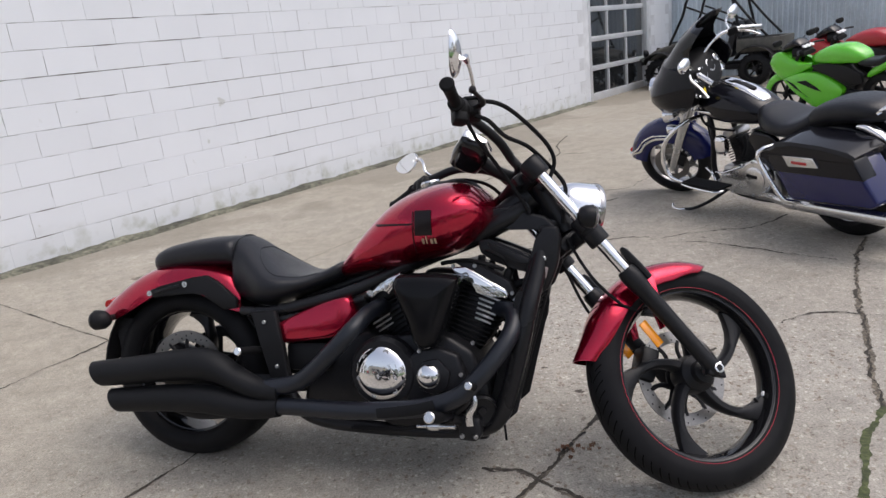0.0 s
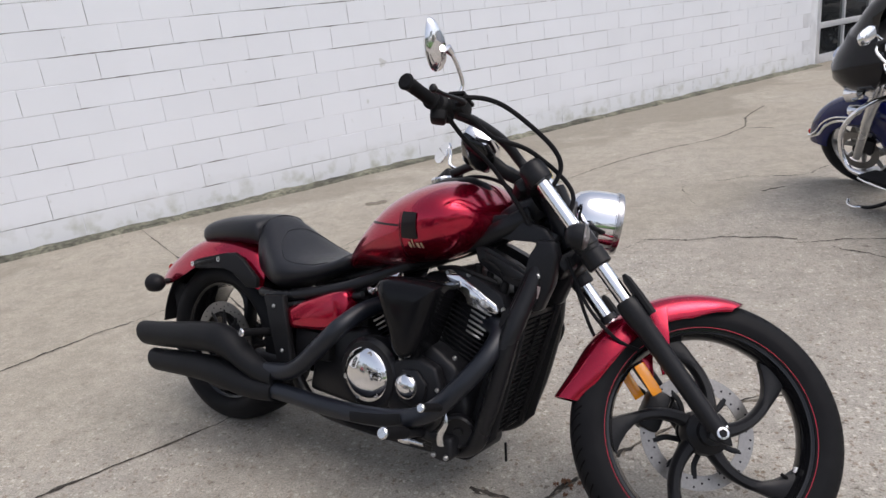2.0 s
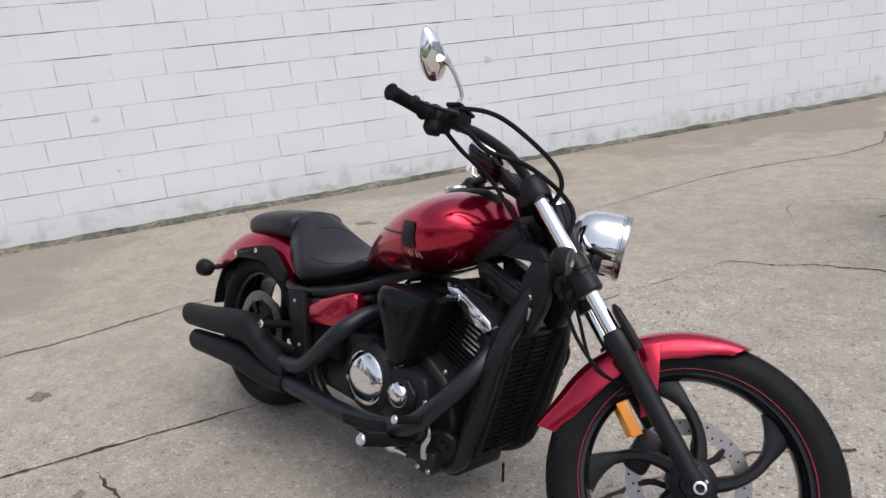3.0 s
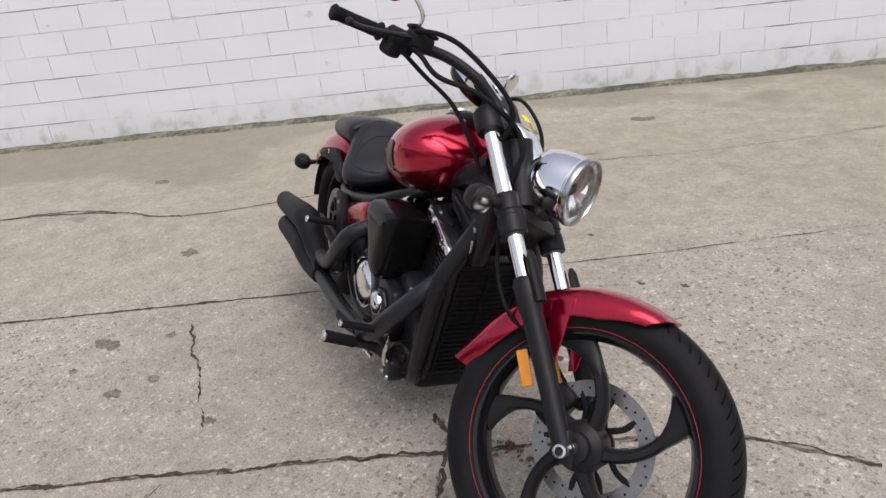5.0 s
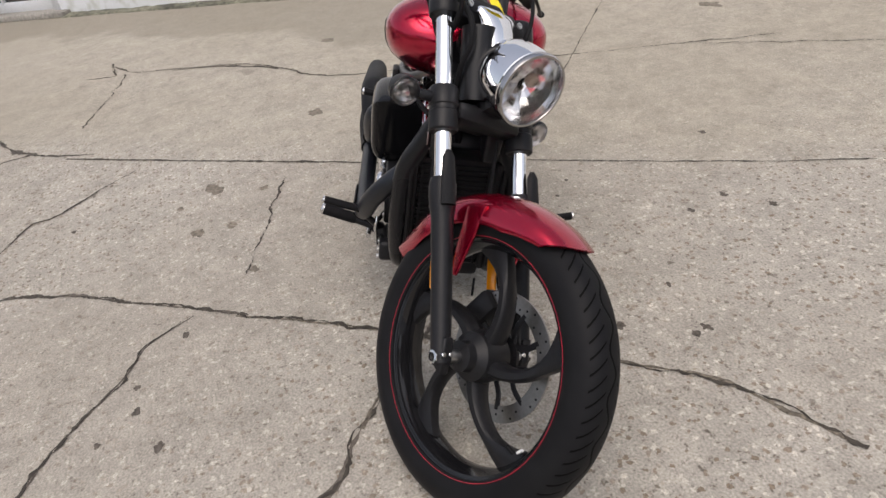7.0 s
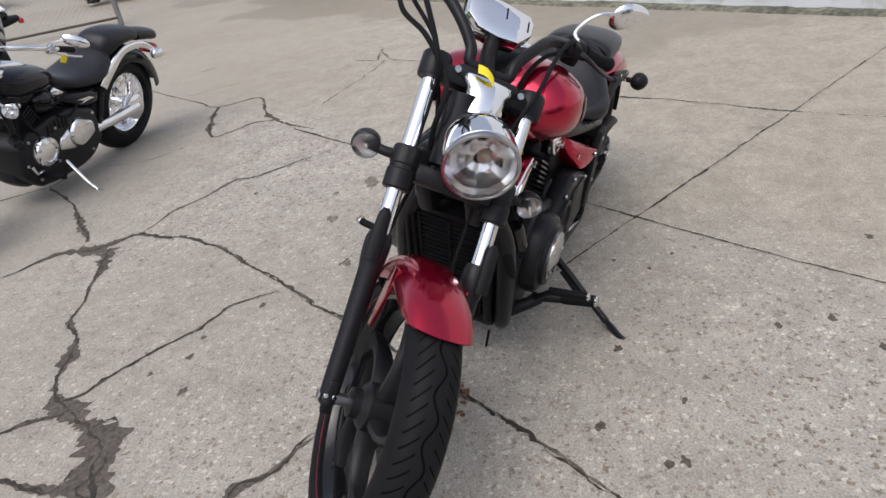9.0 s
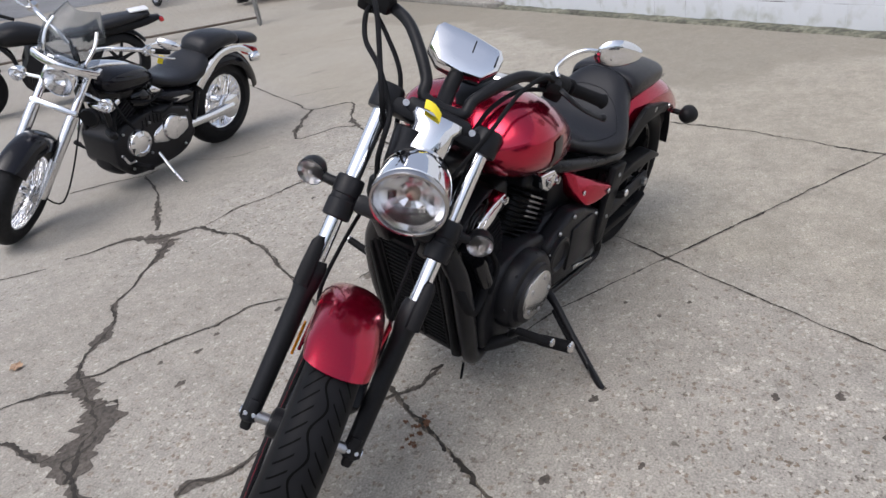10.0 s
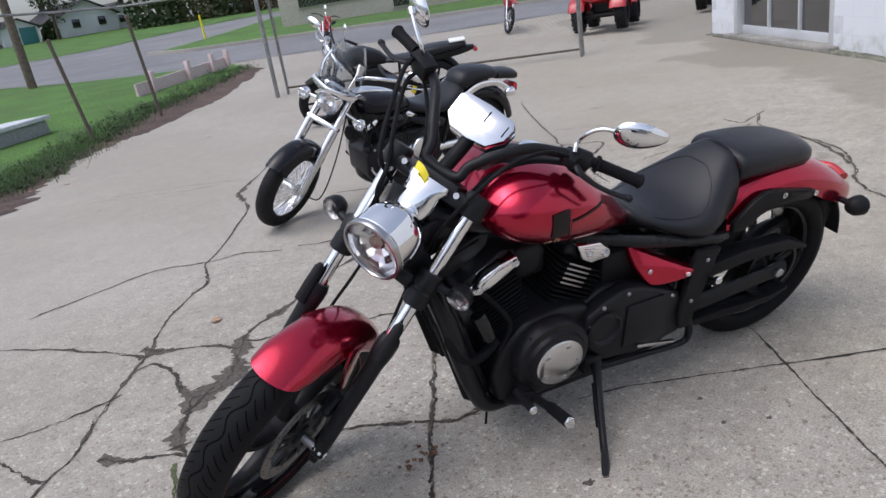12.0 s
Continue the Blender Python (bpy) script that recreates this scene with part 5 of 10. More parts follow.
    tube(b, [(0.45, -0.2, 0.285), (0.3, -0.2, 0.24), (0.12, -0.2, 0.215), (0.0, -0.19, 0.22)], [0.02, 0.045, 0.04, 0.02], 14)
    part("collector", b, EXHAUST, bike)
    # frame
    b = B()
    tube(b, [(1.235, 0, 0.885), (1.2, 0, 0.86), (1.05, 0, 0.77), (0.8, 0, 0.68), (0.62, 0, 0.62), (0.4, 0, 0.56)], [0.045, 0.045, 0.04, 0.035, 0.03, 0.03], 14)
    tube(b, [(1.262, 0, 0.92), (1.34, 0, 0.77)], 0.04, 18, 1)
    for s in (-1, 1):
        lift = 0.028 if s > 0 else 0.0
        tube(b, [(1.225, 0.035 * s, 0.85), (1.15, 0.055 * s, 0.81), (1.06, 0.055 * s, 0.768), (0.95, 0.055 * s, 0.722), (0.8, 0.075 * s, 0.662), (0.66, 0.122 * s, 0.6 + lift), (0.5, 0.14 * s, 0.558 + lift), (0.35, 0.15 * s, 0.532 + lift * 0.6), (0.26, 0.14 * s, 0.535)], [0.03, 0.03, 0.028, 0.024, 0.02, 0.02, 0.02, 0.02, 0.016], 12, 5)
        if s < 0:
            tube(b, [(0.7, 0.128 * s, 0.574), (0.52, 0.15 * s, 0.53), (0.36, 0.16 * s, 0.5)], 0.012, 10, 4)
        tube(b, [(1.3, 0.03 * s, 0.8), (1.27, 0.06 * s, 0.72), (1.252, 0.1 * s, 0.63), (1.232, 0.14 * s, 0.54), (1.208, 0.151 * s, 0.43), (1.172, 0.15 * s, 0.3), (1.125, 0.14 * s, 0.195), (1.02, 0.12 * s, 0.155), (0.8, 0.12 * s, 0.15), (0.55, 0.125 * s, 0.165), (0.44, 0.125 * s, 0.22), (0.4, 0.13 * s, 0.34), (0.38, 0.14 * s, 0.5)], [0.024, 0.025, 0.027, 0.028, 0.028, 0.027, 0.024] + [0.022] * 6, 12, 5)
        tube(b, [(1.262, 0.07 * s, 0.71), (1.225, 0.115 * s, 0.58), (1.2, 0.135 * s, 0.5)], 0.024, 12, 4, 0.6)
    part("frame", b, FRAME, bike, "black tubular steel frame")
    for s in (-1, 1):
        b = B()
        prism(b, [(1.075, 0.84), (1.16, 0.85), (1.28, 0.82), (1.325, 0.775), (1.285, 0.765), (1.25, 0.79), (1.19, 0.78), (1.085, 0.778)], s * 0.035, s * 0.07, 0.01, 3)
        prism(b, [(1.262, 0.79), (1.262, 0.745), (1.248, 0.695), (1.219, 0.662), (1.219, 0.606), (1.237, 0.585), (1.285, 0.592), (1.318, 0.67), (1.33, 0.75), (1.318, 0.79)], s * 0.045, s * 0.088, 0.012, 3)
        prism(b, [(1.06, 0.765), (1.11, 0.752), (1.2, 0.715), (1.255, 0.69), (1.24, 0.64), (1.19, 0.655), (1.115, 0.682), (1.075, 0.71)], s * 0.04, s * 0.072, 0.01, 3)
        cast = part("neck_casting", b, CAST, bike, "black cast steering neck")
        bolts(cast, "neck_bolt", [(1.15, s * 0.07, 0.82), (1.275, s * 0.088, 0.69), (1.265, s * 0.088, 0.62)], (0, s, 0), 0.009, 0.006, STEEL)
        b = B()
        prism(b, [(1.1, 0.745), (1.11, 0.712), (1.19, 0.675), (1.23, 0.672), (1.232, 0.688), (1.16, 0.722)], s * 0.07, s * 0.078, 0.003, 2)
        part("raised_web", b, CAST, cast)
    for s in (-1, 1):
        b = B()
        prism(b, [(0.315, 0.535), (0.41, 0.545), (0.43, 0.43), (0.452, 0.33), (0.44, 0.25), (0.388, 0.25), (0.38, 0.34), (0.36, 0.43)], s * 0.165, s * 0.19, 0.008, 2)
        shield = part("pivot_shield", b, PLASTIC, bike, "black cover over the swingarm pivot")
        bolts(shield, "shield_bolt", [(0.41, s * 0.19, 0.36), (0.37, s * 0.19, 0.505)], (0, s, 0), 0.007, 0.005, STEEL)
        b = B()
        if s < 0:
            shape = [(0.398, 0.15, 0.486), (0.402, 0.15, 0.45), (0.418, 0.15, 0.434), (0.512, 0.15, 0.44), (0.617, 0.15, 0.456), (0.672, 0.15, 0.49), (0.674, 0.15, 0.556), (0.645, 0.15, 0.584), (0.515, 0.15, 0.546), (0.41, 0.15, 0.5)]
        else:
            # this one leans in under the tank at its upper corner
            shape = [(0.405, 0.168, 0.463), (0.47, 0.165, 0.455), (0.553, 0.155, 0.459), (0.583, 0.145, 0.478), (0.604, 0.118, 0.517), (0.616, 0.092, 0.568), (0.61, 0.086, 0.589), (0.555, 0.105, 0.558), (0.475, 0.14, 0.514), (0.412, 0.168, 0.484)]
        c = sum((Vector(p) for p in shape), Vector()) / len(shape)
        rings = []
        line = spline([Vector(p) for p in shape + shape[:1]], 4)[:-1]
        for out, k in ((-0.035, 0.96), (0.0, 1.0), (0.013, 0.98), (0.022, 0.93), (0.028, 0.7)):
            rings.append([(c.x + (p.x - c.x) * k, s * (c.y + (p.y - c.y) * k + out), c.z + (p.z - c.z) * k) for p in line])
        loft(b, rings)
        side = part("side_cover", b, RED, bike, "candy-red side cover", 50)
        bolts(side, "side_cover_bolt", [(0.425, s * 0.168, 0.475)] if s < 0 else [(0.44, s * 0.188, 0.474), (0.565, s * 0.156, 0.505)], (0, s, 0), 0.009, 0.006, CHROME)
        # swingarm
        b = B()
        tube(b, [(0.42, 0.135 * s, 0.285), (0.25, 0.14 * s, 0.29), (0.05, 0.14 * s, 0.3), (-0.05, 0.14 * s, 0.305)], [0.035, 0.032, 0.03, 0.034], 12, 4, 0.5)
        part("swingarm", b, SATIN, bike)
        b = B()
        disc(b, (-0.01, 0.158 * s, 0.309), (0, s, 0), 0.018, 0.02, 6)
        part("axle_nut", b, STEEL, bike)
        # radiator side guard
        b = B()
        prism(b, [(1.195, 0.592), (1.258, 0.6), (1.264, 0.53), (1.188, 0.225), (1.16, 0.2), (1.11, 0.186), (1.115, 0.235), (1.16, 0.445)], s * 0.116 - 0.006, s * 0.127 - 0.006, 0.004, 2)
        guard = part("radiator_guard", b, PLASTIC, bike, "black radiator side guard")
        b = B()
        disc(b, (1.224, s * 0.129 - 0.006, 0.565), (0, s, 0), 0.008, 0.006, 12)
        part("guard_bolt", b, STEEL, guard)
    b = B()
    box(b, (1.262, -0.096, 0.652), (0.05, 0.003, 0.034), 0.001, Matrix.Rotation(radians(12), 4, "Y"))
    part("warning_sticker", b, material("faded_sticker", (0.3, 0.24, 0.23), 0.5), bike, "faded grey warning sticker")
    # radiator core with fins
    tilt = Matrix.Translation((1.172, -0.01, 0.397)) @ Matrix.Rotation(radians(16), 4, "Y")
    b = B()
    box(b, (0.0, 0, 0), (0.05, 0.215, 0.4), 0.008)
    b.transform(tilt)
    rad = part("radiator", b, SATIN, bike, "black radiator with close fins")
    b = B()
    for k in range(22):
        box(b, (0.028, 0, -0.18 + k * 0.0172), (0.008, 0.195, 0.005), 0)
    for k in range(3):
        box(b, (0.03, -0.088 + k * 0.088, 0), (0.01, 0.006, 0.37), 0)
    b.transform(tilt)
    tagged(part("radiator_grille", b, RUBBER, rad), kind="stuff")
    b = B()
    for s in (-1, 1):
        box(b, (0.006, s * 0.11, 0), (0.07, 0.022, 0.41), 0.01)
    b.transform(tilt)
    part("radiator_tank", b, PLASTIC, rad)
    b = B()
    tube(b, [(1.1, 0.1, 0.12), (1.105, 0.1, 0.06)], 0.004, 8, 1)
    part("drain_hose", b, RUBBER, bike)
    b = B()
    tube(b, [(1.22, 0.12, 0.56), (1.24, 0.16, 0.5), (1.2, 0.165, 0.42), (1.14, 0.15, 0.4), (1.08, 0.13, 0.42)], 0.015, 10)
    part("radiator_hose", b, RUBBER, bike)
    # horn and filter
    b = B()
    lathe(b, [(0.022, 0), (0.025, 0.01), (0.025, 0.075), (0.019, 0.088), (0.01, 0.09)], (1.142, 0.135, 0.54), (-0.3, 0.2, -0.85), 24)
    part("ignition_coil", b, GLOSS, bike, "gloss black cylinder beside the radiator")
    b = B()
    lathe(b, [(0.05, 0), (0.05, 0.02), (0.044, 0.026), (0.04, 0.016), (0.015, 0.014), (0.012, 0.022)], (1.08, -0.15, 0.235), (0.35, -0.9, -0.1), 28)
    part("horn", b, SATIN, bike, "round black horn")
    b = B()
    box(b, (1.03, 0.0, 0.145), (0.12, 0.22, 0.05), 0.02)
    box(b, (0.96, 0.1, 0.14), (0.08, 0.09, 0.05), 0.015)
    part("lower_bracket", b, CAST, bike)
    # foot controls
    for s in (-1, 1):
        b = B()
        tube(b, [(1.0, 0.2 * s, 0.225), (0.99, 0.26 * s, 0.238), (0.986, 0.28 * s, 0.243)], 0.014, 10, 3)
        tube(b, [(1.05, 0.12 * s, 0.17), (1.03, 0.17 * s, 0.2), (1.0, 0.215 * s, 0.228)], [0.024, 0.02, 0.018], 10)
        tube(b, [(1.0, 0.2 * s, 0.23), (1.05, 0.22 * s, 0.27), (1.084, 0.262 * s, 0.33)], [0.014, 0.01, 0.009], 10)
        peg = part("peg_mount", b, SATIN, bike)
        b = B()
        tube(b, [(0.986, 0.275 * s, 0.242), (0.985, 0.285 * s, 0.244), (0.984, 0.375 * s, 0.27)], [0.015, 0.0175, 0.0185], 14, 1)
        part("foot_peg", b, RUBBER, peg, "black rubber foot peg")
        b = B()
        disc(b, (0.984, 0.378 * s, 0.271), (0, s, 0.28), 0.017, 0.012, 16, 0.3)
        part("peg_end", b, ALLOY, peg)
        b = B()
        tube(b, [(1.085, 0.255 * s, 0.33), (1.096, 0.362 * s, 0.36)], 0.0115, 12, 1)
        part("toe_peg", b, RUBBER, peg)
        b = B()
        disc(b, (1.096, 0.366 * s, 0.361), (0, s, 0.28), 0.0115, 0.008, 14, 0.3)
        part("toe_peg_end", b, ALLOY, peg)
        # passenger peg
        b = B()
        out = 0.29 if s < 0 else 0.21
        tube(b, [(0.34, 0.15 * s, 0.4), (0.335, 0.2 * s, 0.415), (0.332, out * s, 0.427)], [0.016, 0.013, 0.0135], 12, 1)
        pas = part("passenger_peg", b, RUBBER, bike, "black folding passenger peg with a bright end")
        b = B()
        disc(b, (0.332, (out + 0.004) * s, 0.4275), (0, s, 0.1), 0.0135, 0.01, 16, 0.35)
        part("passenger_peg_end", b, CHROME, pas)
    # brake linkage below the right pipe
    b = B()
    prism(b, [(1.015, 0.223), (1.085, 0.22), (1.09, 0.165), (1.07, 0.146), (1.016, 0.149)], -0.15, -0.2, 0.012, 3)
    plate = part("pedal_bracket", b, CAST, bike, "black cast brake pedal bracket")
    bolts(plate, "bracket_bolt", [(1.03, -0.2, 0.165), (1.072, -0.2, 0.165), (1.055, -0.2, 0.208)], (0, -1, 0), 0.008, 0.007, STEEL)
    b = B()
    tube(b, [(1.066, -0.212, 0.3), (1.074, -0.214, 0.27), (1.056, -0.212, 0.235), (1.058, -0.208, 0.2)], [0.009, 0.011, 0.012, 0.012], 10, 4, 0.5)
    part("pedal_arm", b, ALLOY, plate)
    b = B()
    lathe(b, [(0.006, 0), (0.006, 0.03), (0.011, 0.034), (0.0135, 0.05), (0.012, 0.068), (0.008, 0.07), (0.008, 0.12)], (0.9, -0.235, 0.2), (1, 0, 0.03), 14)
    part("brake_rod", b, ALLOY, bike, "bright brake rod with a thick end")
    # bright edge of the pulley case
    b = B()
    prism(b, [(0.602, 0.25), (0.447, 0.208), (0.446, 0.196), (0.6, 0.236)], 0.176, 0.188, 0.003, 2)
    part("case_edge", b, ALLOY, bike, "bare metal edge under the pulley cover")
    # lower rail under the pulley cover
    b = B()
    tube(b, [(0.74, 0.165, 0.21), (0.7, 0.17, 0.195), (0.54, 0.17, 0.177), (0.4, 0.17, 0.165), (0.375, 0.172, 0.2), (0.39, 0.172, 0.27)], [0.012, 0.011, 0.011, 0.012, 0.013, 0.014], 10, 4)
    part("lower_rail", b, FRAME, bike, "thin black rail under the pulley cover")
    # side stand
    b = B()
    tube(b, [(0.752, 0.17, 0.228), (0.775, 0.22, 0.214), (0.83, 0.32, 0.172), (0.882, 0.415, 0.133)], [0.018, 0.013, 0.011, 0.0115], 12, 4)
    tube(b, [(0.87, 0.4, 0.139), (0.893, 0.437, 0.124), (0.915, 0.474, 0.112), (0.922, 0.486, 0.112)], [0.012, 0.02, 0.02, 0.012], 12, 4, 0.55)
    stand = part("side_stand", b, SATIN, bike, "black side stand put down")
    b = B()
    tube(b, [(0.79, 0.225, 0.2), (0.83, 0.3, 0.165), (0.85, 0.34, 0.15)], 0.008, 8, 3)
    part("stand_spring", b, RUBBER, stand)
    b = B()
    box(b, (0.76, 0.15, 0.225), (0.07, 0.06, 0.07), 0.014)
    part("stand_bracket", b, CAST, stand)
    # belt drive on the left of the rear wheel
    b = B()
    lathe(b, [(0.115, -0.014), (0.115, 0.014), (0.1, 0.014), (0.1, -0.014)], (-0.01, 0.115, 0.309), (0, 1, 0), 48, True)
    for i in range(5):
        a = radians(72 * i + 15)
        tube(b, [(-0.01 + 0.03 * math.cos(a), 0.115, 0.309 + 0.03 * math.sin(a)), (-0.01 + 0.105 * math.cos(a), 0.115, 0.309 + 0.105 * math.sin(a))], 0.013, 8, 1, 0.6)
    part("belt_pulley", b, SATIN, bike, "dark metal belt pulley")
    b = B()
    prism(b, [(0.36, 0.44), (0.16, 0.455), (-0.02, 0.44), (-0.12, 0.39), (-0.13, 0.37), (-0.03, 0.405), (0.14, 0.41), (0.36, 0.39)], 0.1, 0.16, 0.008, 2)
    prism(b, [(0.36, 0.24), (0.0, 0.2), (-0.08, 0.23), (-0.09, 0.21), (0.0, 0.175), (0.36, 0.2)], 0.1, 0.155, 0.008, 2)
    part("belt_guard", b, PLASTIC, bike, "black belt guard")
    b = B()
    tube(b, [(0.36, 0.115, 0.38), (-0.01, 0.115, 0.424)], 0.012, 8, 1, 0.9)
    tube(b, [(0.36, 0.115, 0.235), (-0.01, 0.115, 0.195)], 0.012, 8, 1, 0.9)
    part("drive_belt", b, RUBBER, bike)
    # small pipes, wires and the battery box that fill the middle
    b = B()
    box(b, (0.6, 0, 0.5), (0.2, 0.2, 0.14), 0.02)
    box(b, (0.5, -0.02, 0.385), (0.16, 0.26, 0.1), 0.02)
    part("battery_box", b, PLASTIC, bike)
    for pts, r in (([(1.15, -0.09, 0.66), (1.1, -0.12, 0.68), (1.03, -0.1, 0.69), (0.95, -0.08, 0.68)], 0.007), ([(1.12, 0.11, 0.6), (1.06, 0.13, 0.52), (1.04, 0.14, 0.46), (1.08, 0.15, 0.4)], 0.008), ([(0.6, -0.12, 0.15), (0.7, -0.16, 0.16), (0.85, -0.2, 0.18), (0.98, -0.22, 0.21)], 0.007)):
        b = B()
        tube(b, pts, r, 8, 5)
        part("hose", b, RUBBER, bike)


cruiser_engine(cruiser)


# ---- cracks and joints in the concrete ----
CRACK = material("dirt_filled_crack", (0.05, 0.042, 0.033), 0.95, 0, 0.4, 60, 0.4, 0, 0.4, 3)
DIRT = material("washed_in_dirt", (0.105, 0.09, 0.074), 0.95, 0, 0.45, 70, 0.4, 0, 0.35, 9)
STAIN = material("worn_stain", (0.19, 0.163, 0.13), 0.9, 0, 0.5, 60, 0.3, 0, 0.3, 14)
CRUMB = material("crumbled_crack_edge", (0.17, 0.145, 0.112), 0.95, 0, 0.6, 90, 0.5, 0, 0.5, 25)
WEED = material("crack_weed", (0.075, 0.09, 0.032), 0.8, 0, 0.5, 60, 0.4, 0, 0.4, 14)
crack_rng = random.Random(4)


def crack_ribbon(name, mat, rows, z):
    b = B()
    V = [[b.verts.new((v.x, v.y, z + (0.0004 if i == 1 else 0))) for i, v in enumerate(r)] for r in rows]
    for r, s in zip(V, V[1:]):
        for i in range(2):
            b.faces.new((r[i], r[i + 1], s[i + 1], s[i]))
    return tagged(part(name, b, mat, None), "dark dirt-filled crack in the concrete", "crack", kind="structure")


def crack(*pts, mat=None, calm=1.0):
    """A ragged crack through (x, y, width in mm): a thin dark core, and a fringe of washed-in dirt where it has crumbled wide."""
    wob = crack_rng.uniform(0, 50)
    core, fringe, wide = [], [], 0
    fine = spline([Vector((p[0], p[1], p[2] * 0.01)) for p in pts], 6)
    P = [Vector((p.x, p.y, 0)) for p in fine]
    W = [max(0.003, p.z * 0.1) for p in fine]

    def n1(p, f, o):
        return noise.noise(p * f + Vector((wob, o, 0)))

    line, reach = [], 16 if max(W) > 0.03 else 6
    for k in range(len(P) - 1):
        a, c = P[k], P[k + 1]
        n = max(1, int((c - a).length / 0.01))
        line += [(a.lerp(c, i / n), W[k] + (W[k + 1] - W[k]) * i / n) for i in range(n + (k == len(P) - 2))]
    for i, (p, w) in enumerate(line):
        way = (line[min(i + reach, len(line) - 1)][0] - line[max(i - reach, 0)][0]).normalized()
        side = Vector((-way.y, way.x, 0))
        w *= 1.35 if w > 0.025 else 0.95
        q = p + side * calm * (n1(p, 8, 0) * 0.02 + n1(p, 26, 5) * 0.012 + n1(p, 70, 9) * 0.006)
        cw = min(w, 0.011) * max(0.1 if calm == 1 else 0.25, 0.5 + 0.9 * n1(p, 7, 13) + 0.8 * n1(p, 38, 17) + 0.6 * n1(p, 95, 19)) * (0.8 if calm == 1 else 0.72)
        core.append((q - side * cw, q, q + side * cw))
        lw = w * max(0.05, 0.44 + 0.8 * n1(p, 6, 21) + 0.5 * n1(p, 30, 25) + 0.3 * n1(p, 75, 27))
        rw = w * max(0.05, 0.44 + 0.8 * n1(p, 6, 31) + 0.5 * n1(p, 30, 35) + 0.3 * n1(p, 75, 37))
        fringe.append((p - side * lw, p, p + side * rw))
        wide = max(wide, w)
    if wide > 0.013:
        crack_ribbon("crack_dirt", mat or (DIRT if wide > 0.03 else CRUMB), fringe, 0.0016)
    crack_ribbon("crack", mat or CRACK, core, 0.0028)


def spot(x, y, r, mat=None):
    """A crumbled, stained patch of surface with a ragged outline."""
    b = B()
    wob = crack_rng.uniform(0, 50)
    ring = []
    for i in range(26):
        a = 2 * math.pi * i / 26
        d = Vector((math.cos(a), math.sin(a) * 0.7, 0))
        k = r * (0.8 + 0.6 * noise.noise(d * 1.3 + Vector((wob, 0, 0))) + 0.22 * noise.noise(d * 2.6 + Vector((0, wob, 0))))
        ring.append(b.verts.new((x + d.x * k, y + d.y * k, 0.0014)))
    b.faces.new(ring)
    tagged(part("stain", b, mat or DIRT, None), "dark worn stain on the concrete", "stain", kind="structure")


crack((2.47, 3.86, 22), (2.21, 3.51, 22), (1.94, 3.06, 22), (1.73, 2.65, 22), (1.55, 2.32, 22), (1.45, 2.09, 22))
crack((1.45, 2.09, 16), (1.30, 1.94, 24), (1.20, 1.80, 16), (1.10, 1.65, 26), mat=WEED)
crack((1.46, 2.83, 13), (1.62, 2.90, 13), (1.74, 2.88, 13), (1.90, 2.79, 13))
crack((1.32, 4.25, 12), (1.71, 4.30, 12), (2.04, 4.30, 12), (2.32, 4.49, 12))
crack((1.48, 4.19, 10), (1.74, 3.96, 10), (1.95, 3.71, 10), (2.12, 3.54, 10))
crack((-4.38, 0.67, 8), (-4.03, 0.82, 8), (-3.31, 0.71, 8), (-2.82, 0.60, 8))
crack((-2.22, 2.94, 10), (-2.01, 3.24, 10), (-1.83, 3.53, 10), (-1.65, 3.86, 10), (-1.5, 4.15, 8), (-1.3, 4.5, 4))
crack((-0.23, -3.51, 8), (-0.78, -3.05, 8), (-1.20, -2.55, 8))
crack((-1.30, -1.15, 12), (-1.48, -0.98, 20), (-1.62, -0.79, 12), (-1.74, -0.77, 8))
crack((-1.60, -0.77, 10), (-1.32, -0.42, 15), (-1.04, -0.18, 28), (-0.83, 0.01, 20))
crack((-0.47, -0.28, 8), (-0.56, -0.19, 12), (-0.65, -0.14, 28), (-0.71, -0.05, 30), (-0.74, 0.11, 75), (-0.80, 0.18, 45), (-0.88, 0.24, 25), (-0.82, 0.45, 24), (-0.82, 0.53, 20), (-0.73, 0.71, 10), (-0.67, 0.81, 18), (-0.51, 1.00, 16), (-0.31, 1.26, 10), (-0.19, 1.40, 9))
crack((-0.89, 0.25, 12), (-0.92, 0.28, 4), (-1.12, 0.32, 6), (-1.30, 0.43, 6), (-1.49, 0.51, 12), (-1.52, 0.62, 14), (-1.68, 0.79, 4))
crack((-0.74, 0.19, 50), (-0.57, 0.24, 50), (-0.43, 0.29, 12), (-0.27, 0.36, 12), (-0.11, 0.39, 25), (-0.04, 0.48, 20), (0.09, 0.55, 30), (0.23, 0.59, 30), (0.32, 0.65, 40), (0.39, 0.75, 50), (0.46, 0.87, 85), (0.55, 0.97, 85), (0.63, 1.00, 80), (0.70, 1.03, 70), (0.78, 1.08, 50))
crack((0.49, 0.59, 10), (0.44, 0.64, 12), (0.41, 0.71, 28), (0.39, 0.75, 40))
crack((0.35, 0.67, 30), (0.30, 0.75, 12), (0.18, 0.81, 14), (0.06, 0.90, 10), (-0.08, 1.01, 9), (-0.20, 1.07, 6), (-0.29, 1.22, 4))
crack((0.48, 0.88, 50), (0.43, 0.93, 25), (0.46, 0.97, 8))
crack((0.71, 0.81, 18), (0.72, 0.92, 14), (0.64, 0.94, 28), (0.59, 0.98, 45))
crack((0.74, 1.45, 34), (0.69, 1.47, 26), (0.65, 1.53, 20), (0.55, 1.59, 18), (0.49, 1.64, 12))
